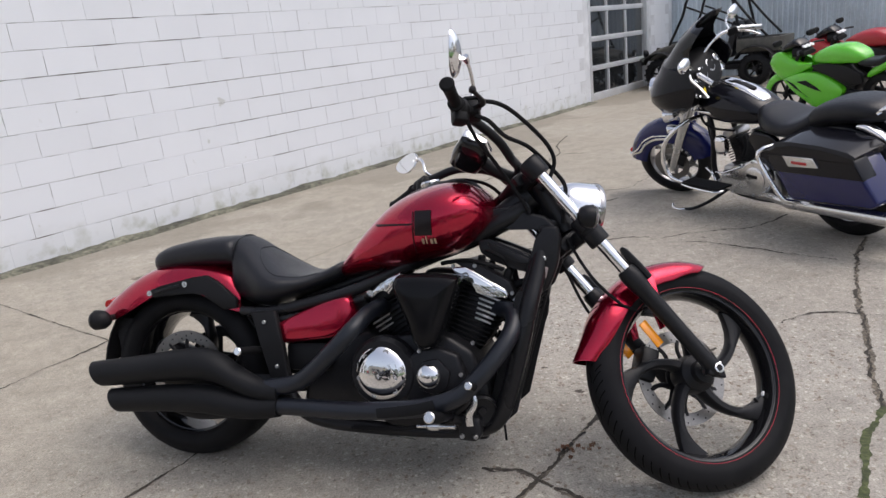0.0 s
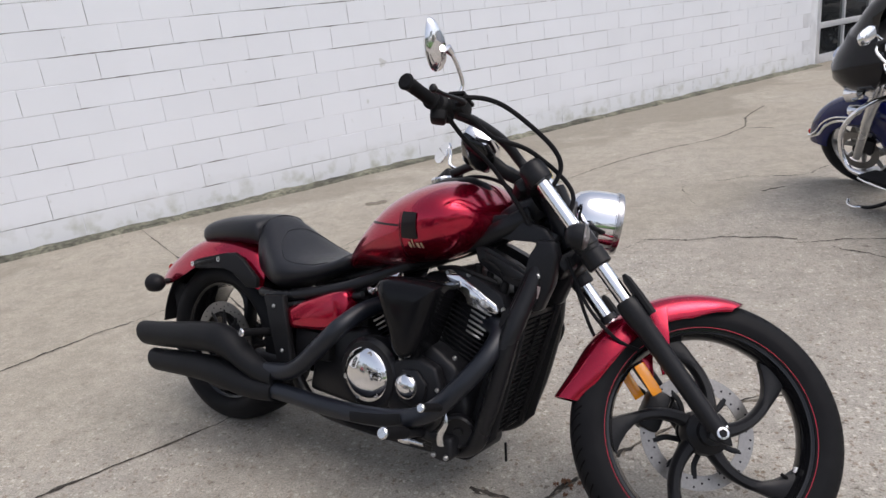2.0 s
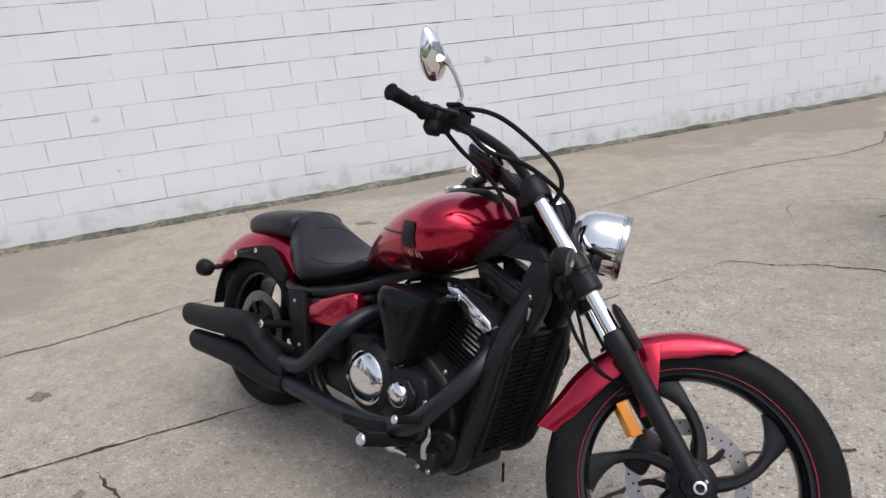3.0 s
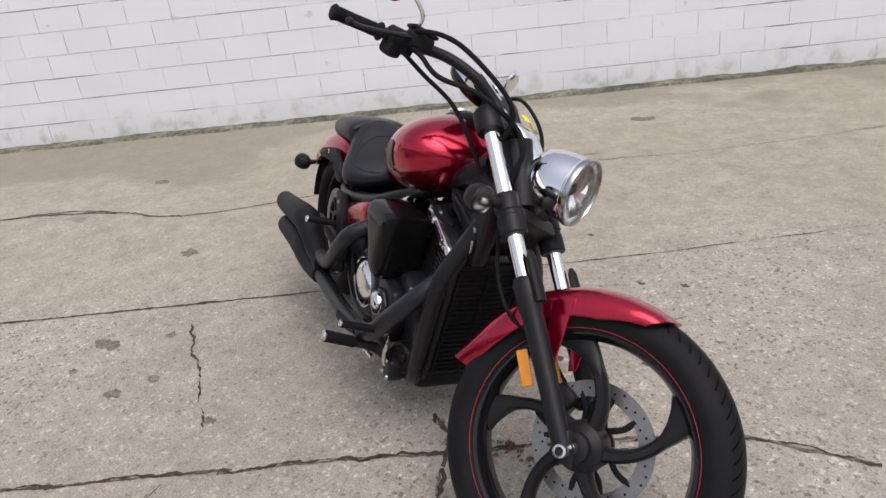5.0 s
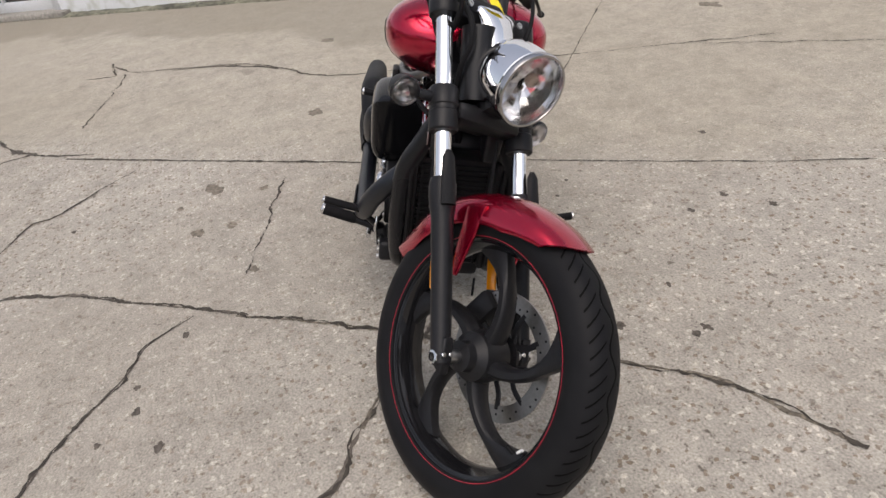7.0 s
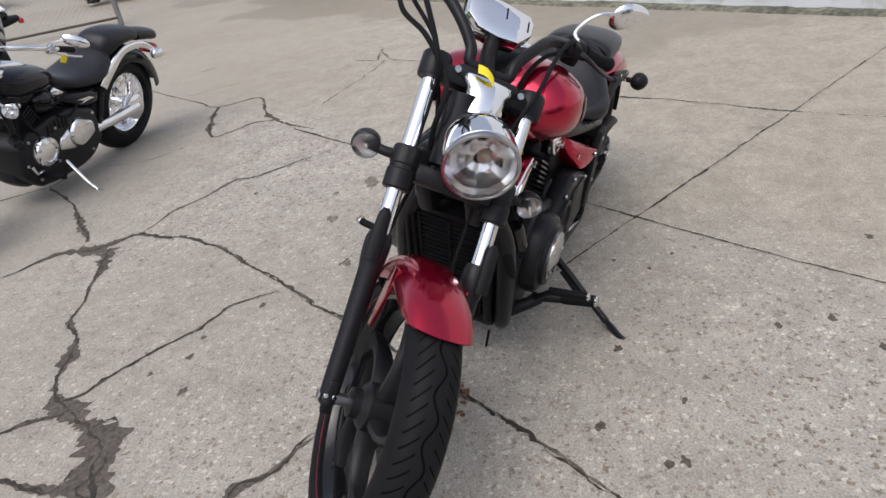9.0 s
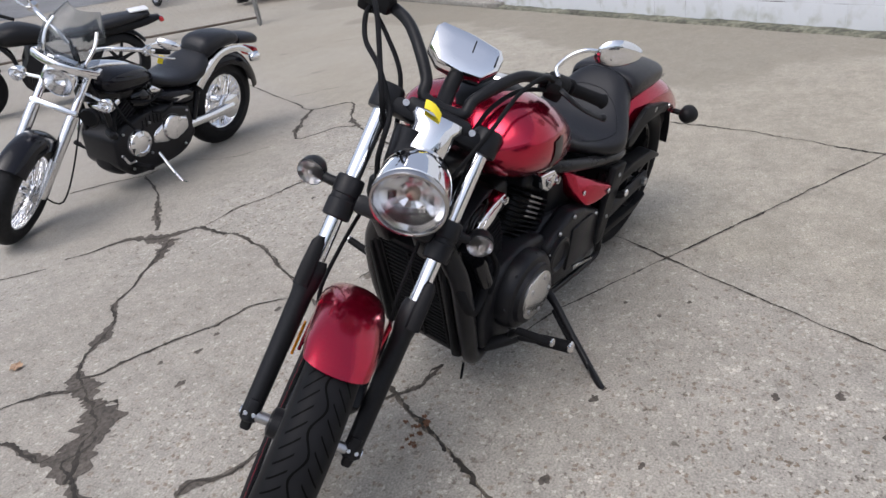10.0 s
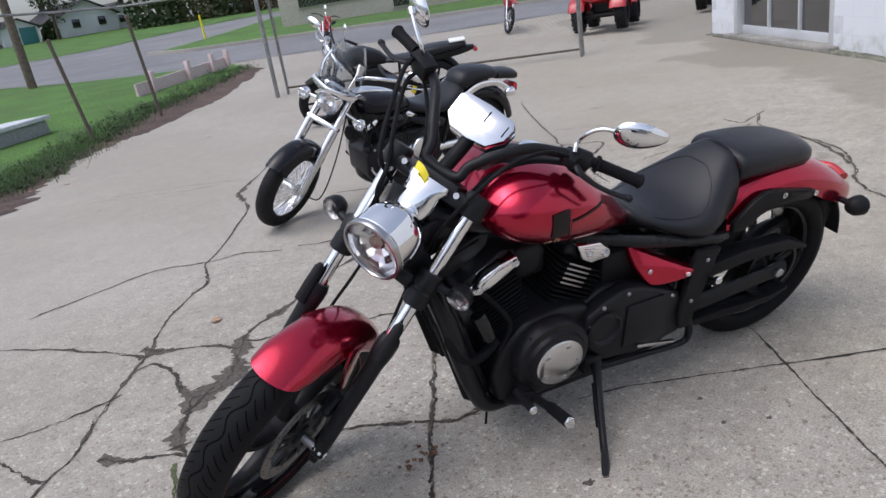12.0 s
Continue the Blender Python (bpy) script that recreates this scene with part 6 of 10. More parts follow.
crack((-4.65, -2.35, 8), (-4.3, -1.95, 9), (-3.77, -1.29, 10), (-3.4, -0.8, 10), (-3.17, -0.5, 9), (-3.03, -0.30, 8), (-3.19, -0.03, 20), (-2.79, 0.18, 20), (-2.57, 0.33, 40), (-2.54, 0.19, 20), (-2.31, -0.01, 20), (-2.73, -0.22, 30), (-3.03, -0.30, 15))
crack((-2.57, 0.33, 30), (-2.42, 0.50, 15), (-2.28, 0.73, 7))
crack((-3.46, -0.78, 9), (-3.6, -0.6, 7), (-3.75, -0.42, 4))
crack((-4.1, 0.52, 10), (-4.01, 0.74, 20), (-4.2, 0.71, 14), (-4.44, 0.69, 8))
crack((-3.76, 1.17, 10), (-3.57, 1.48, 16), (-3.33, 1.72, 26), (-3.1, 1.9, 20))
crack((-5.15, -2.01, 4), (-5.49, -1.85, 6), (-5.91, -1.74, 5), (-6.2, -1.4, 3))
crack((-1.92, -0.62, 4), (-1.94, -0.32, 6), (-2.18, -0.11, 5))
crack((-1.02, 2.2, 8), (-0.91, 2.41, 8), (-0.74, 2.62, 8), (-0.53, 2.88, 9), (-0.37, 3.08, 9), (-0.18, 3.33, 8), calm=0.3)
crack((-0.17, 2.2, 7), (-0.3, 2.27, 9), (-0.48, 2.41, 9), (-0.62, 2.52, 9), (-0.74, 2.62, 8), (-0.99, 2.82, 9), (-1.2, 2.99, 9), (-1.5, 3.23, 9), (-1.83, 3.5, 8), (-2.25, 3.83, 7), (-2.74, 4.22, 8), (-3.40, 4.74, 7), (-4.0, 5.2, 6), calm=0.3)
crack((1.34, 1.17, 12), (1.25, 1.07, 14), (1.16, 1.01, 10), (1.08, 0.89, 15), (0.96, 0.72, 12), (0.80, 0.52, 20), (0.68, 0.38, 25), (0.59, 0.22, 8), (0.45, 0.03, 10), (0.27, -0.14, 12), (0.14, -0.24, 12), (0.03, -0.56, 12), (-0.14, -0.74, 10), (-0.47, -1.19, 14), (-0.73, -1.56, 20), (-0.91, -2.11, 40), (-1.29, -2.56, 15), (-1.67, -3.01, 6))
crack((1.00, -0.71, 8), (0.84, -0.74, 12), (0.54, -0.77, 7), (0.37, -0.79, 10), (0.20, -0.76, 12), (-0.00, -0.59, 10), (-0.20, -0.52, 15), (-0.37, -0.30, 5))
crack((1.21, -0.41, 6), (1.00, -0.12, 8), (0.87, 0.11, 12), (0.76, 0.31, 6), (0.72, 0.42, 30))
crack((0.69, 0.32, 40), (0.64, 0.44, 30), (0.52, 0.54, 12), (0.43, 0.66, 25))
crack((0.78, 0.52, 25), (0.70, 0.54, 15), (0.69, 0.72, 15), (0.72, 0.90, 30), (0.71, 0.99, 50), (0.78, 1.10, 32), (0.84, 1.20, 50), (0.88, 1.36, 8))
crack((0.71, 0.99, 40), (0.65, 1.02, 50), (0.59, 1.01, 40))
crack((1.10, 1.11, 28), (1.02, 1.22, 36), (0.92, 1.29, 30), (0.86, 1.40, 36), (0.78, 1.47, 15))
crack((0.91, 1.27, 16), (0.83, 1.29, 8))
crack((1.38, 0.73, 10), (1.33, 0.92, 12), (1.30, 1.06, 12), (1.26, 1.08, 8))
crack((1.36, 0.63, 4), (1.21, 0.68, 6), (1.06, 0.69, 10), (0.90, 0.69, 8))
crack((0.92, 1.37, 12), (0.95, 1.47, 24), (1.00, 1.58, 22), mat=WEED)
crack((-0.21, 1.36, 10), (-0.08, 1.54, 12), (0.05, 1.7, 12), (0.12, 1.78, 14), (0.2, 1.87, 16), (0.3, 1.98, 12), (0.42, 2.14, 10))
crack((-1.68, -5.25, 4), (-2.10, -5.35, 5), (-2.45, -5.20, 3), (-2.86, -5.03, 4))
crack((0.23, -3.81, 3), (-0.34, -3.22, 6), (-0.71, -2.86, 6), (-1.01, -2.65, 5))
crack((0.26, 1.85, 10), (0.2, 1.93, 28), (0.16, 1.96, 20), (0.05, 1.99, 14))
crack((-2.32, 0.57, 14), (-2.08, 0.87, 14), (-1.67, 1.38, 14), (-1.3, 1.85, 12), (-1.13, 2.06, 10), (-1.02, 2.2, 9), calm=0.3)
crack((-1.63, 0.73, 10), (-1.75, 0.85, 10), (-1.88, 0.99, 8))
crack((-0.45, 1.41, 6), (-0.67, 1.49, 8), (-1.24, 1.67, 6))
crack((0.50, 1.63, 14), (0.38, 1.73, 14), (0.26, 1.84, 10))
crack((0.42, 2.14, 10), (0.56, 2.3, 14), (0.65, 2.39, 14), (0.74, 2.49, 15), (0.85, 2.555, 13), (0.97, 2.605, 14), (1.1, 2.655, 12))
crack((-4.36, 0.7, 6), (-3.98, 0.88, 8), (-3.86, 1.08, 9), (-3.45, 1.67, 14), (-3.2, 1.85, 16), (-3.03, 1.95, 12), (-2.77, 2.06, 14), (-2.6, 2.22, 9), (-2.47, 2.42, 9), (-2.36, 2.64, 11), (-2.22, 2.94, 9))
crack((-0.18, 3.33, 7), (-0.1, 3.43, 6), (0.10, 3.73, 6), (0.33, 4.05, 6), calm=0.3)
crack((-1.59, 4.00, 4), (-1.16, 4.43, 6), (-0.82, 4.81, 5))
crack((-0.82, 4.81, 4), (-0.4, 5.42, 3), (0.02, 6.13, 8), (0.33, 6.56, 10), (0.73, 6.98, 10), (1.11, 7.28, 10), (1.36, 7.67, 12), (1.45, 7.93, 14), (1.51, 8.4, 14), (1.76, 9.06, 12))
crack((1.44, 7.77, 16), (1.55, 7.72, 16), (1.68, 7.66, 8))
crack((1.02, 5.66, 8), (1.16, 5.72, 11), (1.3, 5.77, 11), (1.6, 5.75, 10), (1.77, 5.95, 9), (2.1, 6.3, 6))
crack((1.29, 5.34, 12), (1.36, 5.4, 26), (1.44, 5.44, 16))
crack((0.54, 4.34, 8), (0.74, 4.32, 10), (0.88, 4.35, 12), (1.08, 4.36, 10), (1.34, 4.31, 10))
crack((0.78, 5.71, 4), (0.78, 5.42, 5), (0.84, 5.08, 4))
crack((0.33, 4.05, 5), (0.44, 4.2, 4), (0.54, 4.34, 7))
spot(-1.32, 1.35, 0.068, STAIN)
spot(-0.92, 1.26, 0.053, STAIN)
spot(-2.01, 1.96, 0.066, STAIN)
spot(-0.48, 1.45, 0.027, STAIN)
spot(-0.90, 1.40, 0.038, STAIN)
spot(-1.20, 1.19, 0.030, STAIN)
spot(-2.07, 4.66, 0.099, STAIN)
spot(-1.58, 5.37, 0.121, STAIN)
spot(0.59, 2.62, 0.021)
spot(-1.18, 1.57, 0.033, STAIN)
spot(-0.19, 1.19, 0.021)
spot(-3.54, 2.34, 0.077, STAIN)
spot(0.37, 2.65, 0.015)
spot(0.12, 1.04, 0.021)
spot(0.21, 0.94, 0.018)
spot(0.30, 1.11, 0.024)
spot(0.04, 2.97, 0.018)
spot(0.15, 3.22, 0.021)
spot(0.13, 2.49, 0.021)
spot(0.01, 3.13, 0.021)
spot(0.60, 2.58, 0.021)
spot(-0.48, 3.40, 0.021)
spot(0.01, 1.04, 0.018)
spot(-1.28, 0.72, 0.021)
spot(0.47, 2.42, 0.024)
spot(-0.40, 2.51, 0.013)
spot(-0.33, 2.63, 0.012)
spot(0.08, 2.51, 0.012)
spot(-0.43, 2.72, 0.012)
spot(0.29, 1.81, 0.015)
spot(0.01, -3.08, 0.024)
spot(-1.02, -3.07, 0.015)


# ---- the other machines in the yard ----
NIGHT = material("deep_blue_paint", (0.006, 0.009, 0.075), 0.14, 0.0, coat=0.4, spec=0.4)
INK = material("black_body_paint", (0.007, 0.007, 0.01), 0.12, spec=0.3)
LIME = material("lime_green_fairing", (0.12, 0.56, 0.02), 0.22, coat=0.8, grain=0.04, grain_scale=30)
CHERRY = material("red_plastic", (0.42, 0.012, 0.02), 0.28, coat=0.5, grain=0.05, grain_scale=30)
CAMO = material("drab_camo_plastic", (0.1, 0.095, 0.08), 0.5, 0, 0.3, 9, 0, 0, 0.5, 6)
CLEAR = glassy("clear_windshield", (0.55, 0.57, 0.58), 0.02)
SMOKED = material("smoked_screen", (0.008, 0.008, 0.009), 0.08, spec=0.5)
PLAIN_TYRE = material("plain_tyre_rubber", (0.011, 0.011, 0.012), 0.6, 0, 0.3, 40, 0.2, spec=0.2)


def plain_wheel(parent, c, r, w, rim_r, m=None, wires=0, rim_mat=None, spokes=5, spoke_mat=None, knobs=0):
    """A road wheel of the parked machines: tyre, rim, hub and wire or cast spokes."""
    root = (m or Matrix()) @ Matrix.Translation(c)
    rim_mat = rim_mat or SATIN
    wheel = part("wheel", B(), rim_mat, parent, m=root)
    b, h = B(), w / 2
    prof = []
    for i in range(13):
        a = -1 + i / 6
        prof.append((r - (r - rim_r - 0.01) * (1 - math.cos(a * math.pi / 2)) ** 1.3, h * math.sin(a * math.pi / 2)))
    prof += [(rim_r - 0.01, h * 0.75), (rim_r - 0.01, -h * 0.75)]
    lathe(b, prof, (0, 0, 0), (0, 1, 0), 48, True)
    part("tyre", b, PLAIN_TYRE, wheel, "", 50)
    if knobs:
        b = B()
        for i in range(knobs):
            a = 2 * math.pi * i / knobs
            for y in (-0.6, 0, 0.6):
                q = a + (math.pi / knobs if y == 0 else 0)
                box(b, ((r - 0.004 - 0.012 * abs(y)) * math.cos(q), y * h, (r - 0.004 - 0.012 * abs(y)) * math.sin(q)), (0.03, h * 0.5, 0.035), 0, Matrix.Rotation(-q, 4, "Y"))
        tagged(part("tread_knob", b, PLAIN_TYRE, wheel), kind="stuff")
    b = B()
    lathe(b, [(rim_r + 0.004, -h * 0.8), (rim_r - 0.015, -h * 0.6), (rim_r - 0.02, 0), (rim_r - 0.015, h * 0.6), (rim_r + 0.004, h * 0.8), (rim_r - 0.008, h * 0.6), (rim_r - 0.01, 0), (rim_r - 0.008, -h * 0.6)], (0, 0, 0), (0, 1, 0), 48, True)
    part("rim", b, rim_mat, wheel)
    b = B()
    lathe(b, [(0.02, -0.08), (0.045, -0.07), (0.045, -0.055), (0.026, -0.045), (0.026, 0.045), (0.045, 0.055), (0.045, 0.07), (0.02, 0.08)], (0, 0, 0), (0, 1, 0), 20)
    part("hub", b, rim_mat if wires else SATIN, wheel)
    if wires:
        b = B()
        for i in range(wires):
            a, s = 2 * math.pi * i / wires, 1 if i % 2 else -1
            q = a + 0.45 * (1 if (i // 2) % 2 else -1)
            tube(b, [(0.04 * math.cos(q), s * 0.055, 0.04 * math.sin(q)), ((rim_r - 0.015) * math.cos(a), s * 0.008, (rim_r - 0.015) * math.sin(a))], 0.0022, 5, 1)
        tagged(part("wire_spoke", b, CHROME, wheel), kind="stuff")
    else:
        for i in range(spokes):
            a = 2 * math.pi * i / spokes
            b = B()
            tube(b, [(0.03 * math.cos(a), 0, 0.03 * math.sin(a)), ((rim_r - 0.015) * math.cos(a + 0.12), 0, (rim_r - 0.015) * math.sin(a + 0.12))], [0.022, 0.014], 8, 1, 0.8)
            part("spoke", b, spoke_mat or SATIN, wheel)
    return wheel


def arch(b, c, r, half, a0, a1, drop=0.05, skin=0.004, n=20, cols=11):
    """A curved mudguard skin round a wheel's centre, between two angles in degrees."""
    rings = []
    for i in range(n + 1):
        a = radians(a0 + (a1 - a0) * i / n)
        o, u = [], []
        for j in range(cols):
            q = -1 + 2 * j / (cols - 1)
            for k, lst in ((0, o), (skin, u)):
                rr = r - drop * abs(q) ** 2.4 - k
                lst.append((c[0] + rr * math.cos(a), (half - k) * math.sin(q * math.pi / 2), c[2] + rr * math.sin(a)))
        rings.append(o + u[::-1])
    return loft(b, rings)


def lamp(parent, name, c, axis, r, depth, shell=None, m=None):
    c, axis = Vector(c), Vector(axis).normalized()
    b = B()
    lathe(b, [(r * 0.3, -depth), (r * 0.75, -depth * 0.8), (r * 0.97, -depth * 0.3), (r, 0), (r * 0.9, 0.004), (r * 0.88, -0.004)], c, axis, 28, cap=False)
    if m:
        b.transform(m)
    ob = part(name, b, shell or CHROME, parent)
    b = B()
    lathe(b, [(r * 0.87, -0.003), (r * 0.6, -depth * 0.35), (r * 0.2, -depth * 0.5), (0, -depth * 0.5)], c, axis, 14, cap=False)
    if m:
        b.transform(m)
    part("lamp_bowl", b, REFLECTOR, ob)
    b = B()
    lathe(b, [(r * 0.89, 0.001), (r * 0.6, 0.008), (0.0, 0.011)], c, axis, 24, cap=False)
    if m:
        b.transform(m)
    part("lamp_glass", b, LENS, ob)
    return ob


def steering(rake, lock, foot):
    ax = Vector((-math.sin(radians(rake)), 0, math.cos(radians(rake))))
    return Matrix.Translation((foot, 0, 0)) @ Matrix.Rotation(radians(lock), 4, ax) @ Matrix.Translation((-foot, 0, 0))


def black_cruiser():
    k = thing("motorcycle", pose(-2.327, -0.694, 0, 0, 0, -4.9) @ pose(0, 0, 0, -14.2, 0, 0), "black cruiser with chrome trim, small tinted windshield and side stand down", "motorcycle", "parked motorcycles")
    S = steering(38, 31.3, 1.747)
    F = S @ Matrix.Translation((-0.11, 0, 0))
    plain_wheel(k, (1.624, 0, 0.308), 0.308, 0.115, 0.222, S, 72, CHROME)
    plain_wheel(k, (0, 0, 0.32), 0.32, 0.165, 0.205, None, 60, CHROME)
    b = arch(B(), (1.624, 0, 0.308), 0.342, 0.08, 52, 156, 0.085)
    b.transform(S)
    part("front_fender", b, INK, k, "black front fender")
    b = arch(B(), (0, 0, 0.32), 0.375, 0.115, 40, 172, 0.1)
    part("rear_fender", b, INK, k, "black rear fender")
    for s in (-1, 1):
        b = B()
        tube(b, [(1.165, 0.1 * s, 0.893), (1.36, 0.1 * s, 0.645)], 0.021, 14, 1)
        b.transform(S)
        part("fork_tube", b, CHROME, k)
        b = B()
        tube(b, [(1.336, 0.1 * s, 0.675), (1.372, 0.1 * s, 0.63), (1.614, 0.1 * s, 0.32), (1.63, 0.1 * s, 0.3)], [0.03, 0.031, 0.028, 0.02], 14, 1)
        b.transform(S)
        part("fork_leg", b, ALLOY, k, "polished alloy fork leg")
        b = B()
        half = [(1.2, 0.06 * s, 0.96), (1.19, 0.12 * s, 1.0), (1.14, 0.24 * s, 1.03), (1.05, 0.32 * s, 1.02), (0.95, 0.38 * s, 1.0)]
        tube(b, half, 0.0125, 12)
        b.transform(F)
        bar = part("handlebar", b, CHROME, k, "chrome pullback handlebar")
        b = B()
        tube(b, [(1.02, 0.338 * s, 1.014), (0.93, 0.395 * s, 0.996)], 0.017, 12, 1)
        b.transform(F)
        part("grip", b, RUBBER, bar)
        b = B()
        box(b, (1.06, 0.312 * s, 1.022), (0.06, 0.04, 0.05), 0.012)
        b.transform(F)
        part("control", b, ALLOY, bar)
        b = B()
        tube(b, [(1.085, 0.3 * s, 1.03), (1.1, 0.33 * s, 1.025), (1.05, 0.4 * s, 1.01), (0.99, 0.45 * s, 1.0)], 0.006, 8)
        b.transform(F)
        part("lever", b, ALLOY, bar)
        b = B()
        tube(b, [(1.09, 0.3 * s, 1.03), (1.1, 0.33 * s, 1.08), (1.08, 0.38 * s, 1.11)], 0.005, 8)
        b.transform(F)
        mir = part("mirror", b, CHROME, k, "round chrome mirror")
        b = B()
        lathe(b, [(0.02, 0.02), (0.045, 0.01), (0.052, 0), (0.05, -0.003)], (0, 0, 0), (1, 0.25 * s, 0), 24)
        b.transform(F @ Matrix.Translation((1.07, 0.42 * s, 1.11)) @ Matrix.Diagonal((1, 1.35, 0.62, 1)))
        part("mirror_shell", b, CHROME, mir)
        sig = lamp(k, "turn_signal", (1.265, 0.235 * s, 0.768), (1, 0, 0), 0.04, 0.07, CHROME, S)
        b = B()
        tube(b, [(1.24, 0.1 * s, 0.79), (1.235, 0.21 * s, 0.77)], 0.01, 8, 1)
        b.transform(S)
        part("stalk", b, CHROME, sig)
        b = B()
        tube(b, [(0.31, 0.14 * s, 0.53), (0.22, 0.15 * s, 0.62), (0.08, 0.155 * s, 0.705), (-0.1, 0.155 * s, 0.7), (-0.24, 0.15 * s, 0.63)], [0.036, 0.034, 0.026, 0.022, 0.014], 10, 5, 0.5)
        part("fender_rail", b, CHROME, k, "chrome fender rail")
        sig = lamp(k, "turn_signal", (-0.27, 0.16 * s, 0.606), (-1, 0, 0), 0.037, 0.07, CHROME)
        b = B()
        tube(b, [(1.1, 0.04 * s, 0.8), (1.03, 0.1 * s, 0.55), (0.98, 0.12 * s, 0.19), (0.7, 0.13 * s, 0.14), (0.45, 0.13 * s, 0.2), (0.32, 0.13 * s, 0.5)], 0.017, 10)
        part("frame_tube", b, FRAME, k)
    b = B()
    for z, x in ((0.885, 1.172), (0.69, 1.324)):
        box(b, (x, 0, z), (0.065, 0.25, 0.035), 0.014, Matrix.Rotation(radians(-38), 4, "Y"))
    b.transform(S)
    part("fork_clamp", b, CHROME, k, "chrome fork clamp")
    lamp(k, "headlamp", (1.318, 0, 0.846), (1, 0, -0.08), 0.086, 0.16, CHROME, S)
    # small tinted windshield, its chrome frame and band
    b = B()
    rows = []
    for i in range(9):
        t = i / 8
        w = 0.15 + 0.012 * math.sin(t * math.pi) - 0.16 * max(0, t - 0.5) ** 1.3
        rows.append([(1.4 - 0.16 * t + 0.07 * (1 - (q / 6) ** 2) - 0.04 + o, w * q / 6, 0.92 + 0.29 * t) for o in (0, 0.004) for q in (range(-6, 7) if o == 0 else range(6, -7, -1))])
    loft(b, rows)
    b.transform(F)
    shield = part("windshield", b, CLEAR, k, "small grey-tinted curved windshield")
    shield.visible_shadow = False
    b = B()
    tube(b, [(1.37, -0.17, 0.935), (1.41, -0.1, 0.94), (1.435, 0, 0.942), (1.41, 0.1, 0.94), (1.37, 0.17, 0.935)], 0.022, 8, 4, 0.25)
    box(b, (1.35, 0, 0.93), (0.05, 0.12, 0.045), 0.012)
    for s in (-1, 1):
        tube(b, [(1.36, 0.1 * s, 0.9), (1.37, 0.11 * s, 0.98), (1.33, 0.125 * s, 1.06), (1.28, 0.11 * s, 1.13)], 0.009, 8)
        tube(b, [(1.3, 0.16 * s, 0.93), (1.36, 0.168 * s, 0.94)], 0.012, 8, 1)
    b.transform(F)
    part("shield_bracket", b, CHROME, shield)
    b = superloft(B(), ((0.6, 0.62, 0.66, 0.04, 0.5), (0.66, 0.62, 0.74, 0.1, 0.5), (0.8, 0.63, 0.79, 0.145, 0.5), (0.95, 0.65, 0.82, 0.165, 0.5), (1.02, 0.67, 0.82, 0.14, 0.5), (1.06, 0.71, 0.79, 0.07, 0.5)), 28, 2.3)
    tank = part("fuel_tank", b, INK, k, "gloss black fuel tank")
    b = superloft(B(), ((0.74, 0.76, 0.78, 0.02, 0.5), (0.82, 0.775, 0.812, 0.04, 0.5), (0.96, 0.8, 0.845, 0.05, 0.5), (1.06, 0.8, 0.84, 0.03, 0.5)), 20, 2.2)
    part("console", b, CHROME, tank)
    b = superloft(B(), ((0.16, 0.6, 0.74, 0.1, 0.5), (0.22, 0.57, 0.72, 0.15, 0.5), (0.36, 0.56, 0.66, 0.17, 0.5), (0.5, 0.57, 0.65, 0.14, 0.5), (0.64, 0.61, 0.69, 0.09, 0.5), (0.68, 0.64, 0.69, 0.05, 0.5)), 28, 2.6)
    part("seat", b, VINYL, k, "black vinyl rider seat")
    b = superloft(B(), ((-0.2, 0.71, 0.75, 0.05, 0.5), (-0.15, 0.7, 0.79, 0.1, 0.5), (0.02, 0.7, 0.82, 0.12, 0.5), (0.15, 0.66, 0.81, 0.12, 0.5), (0.2, 0.65, 0.76, 0.08, 0.5)), 28, 2.6)
    part("pillion_pad", b, VINYL, k, "black vinyl pillion pad")
    b = superloft(B(), ((-0.41, 0.66, 0.69, 0.05, 0.5), (-0.38, 0.65, 0.725, 0.085, 0.5), (-0.28, 0.67, 0.745, 0.095, 0.5), (-0.19, 0.685, 0.75, 0.085, 0.5)), 24, 2.8)
    part("luggage_pad", b, VINYL, k, "low black pad behind the pillion")
    b = B()
    lathe(b, [(0.03, -0.03), (0.075, -0.02), (0.085, 0.0), (0.085, 0.03), (0.06, 0.045), (0.025, 0.05)], (0, 0.1, 0.3), (0, 1, 0), 28)
    tube(b, [(0.0, 0.12, 0.3), (0.2, 0.125, 0.295), (0.42, 0.12, 0.3)], [0.045, 0.034, 0.034], 14, 3)
    part("shaft_drive", b, CHROME, k, "chrome shaft drive case")
    b = B()
    box(b, (-0.39, 0, 0.585), (0.06, 0.13, 0.07), 0.022)
    part("tail_lamp", b, REDLENS, k)
    # engine
    b = B()
    prism(b, [(0.38, 0.24), (0.48, 0.15), (0.7, 0.12), (0.94, 0.13), (1.04, 0.22), (1.05, 0.4), (0.95, 0.48), (0.8, 0.5), (0.6, 0.5), (0.42, 0.44)], -0.15, 0.15, 0.03, 4)
    part("crankcase", b, CAST, k)
    for sx, x in ((1, 0.85), (-1, 0.73)):
        m = Matrix.Translation((x, 0, 0.4)) @ Matrix.Rotation(radians(30) * sx, 4, "Y")
        b = B()
        box(b, (0, 0, 0.1), (0.1, 0.12, 0.2), 0.02)
        b.transform(m)
        cyl = part("cylinder", b, CAST, k, "black finned cylinder")
        for i in range(8):
            b = B()
            box(b, (0, 0, 0.03 + i * 0.021), (0.17, 0.2, 0.008), 0.002, None, 1)
            b.transform(m)
            part("fin", b, CAST, cyl)
        b = B()
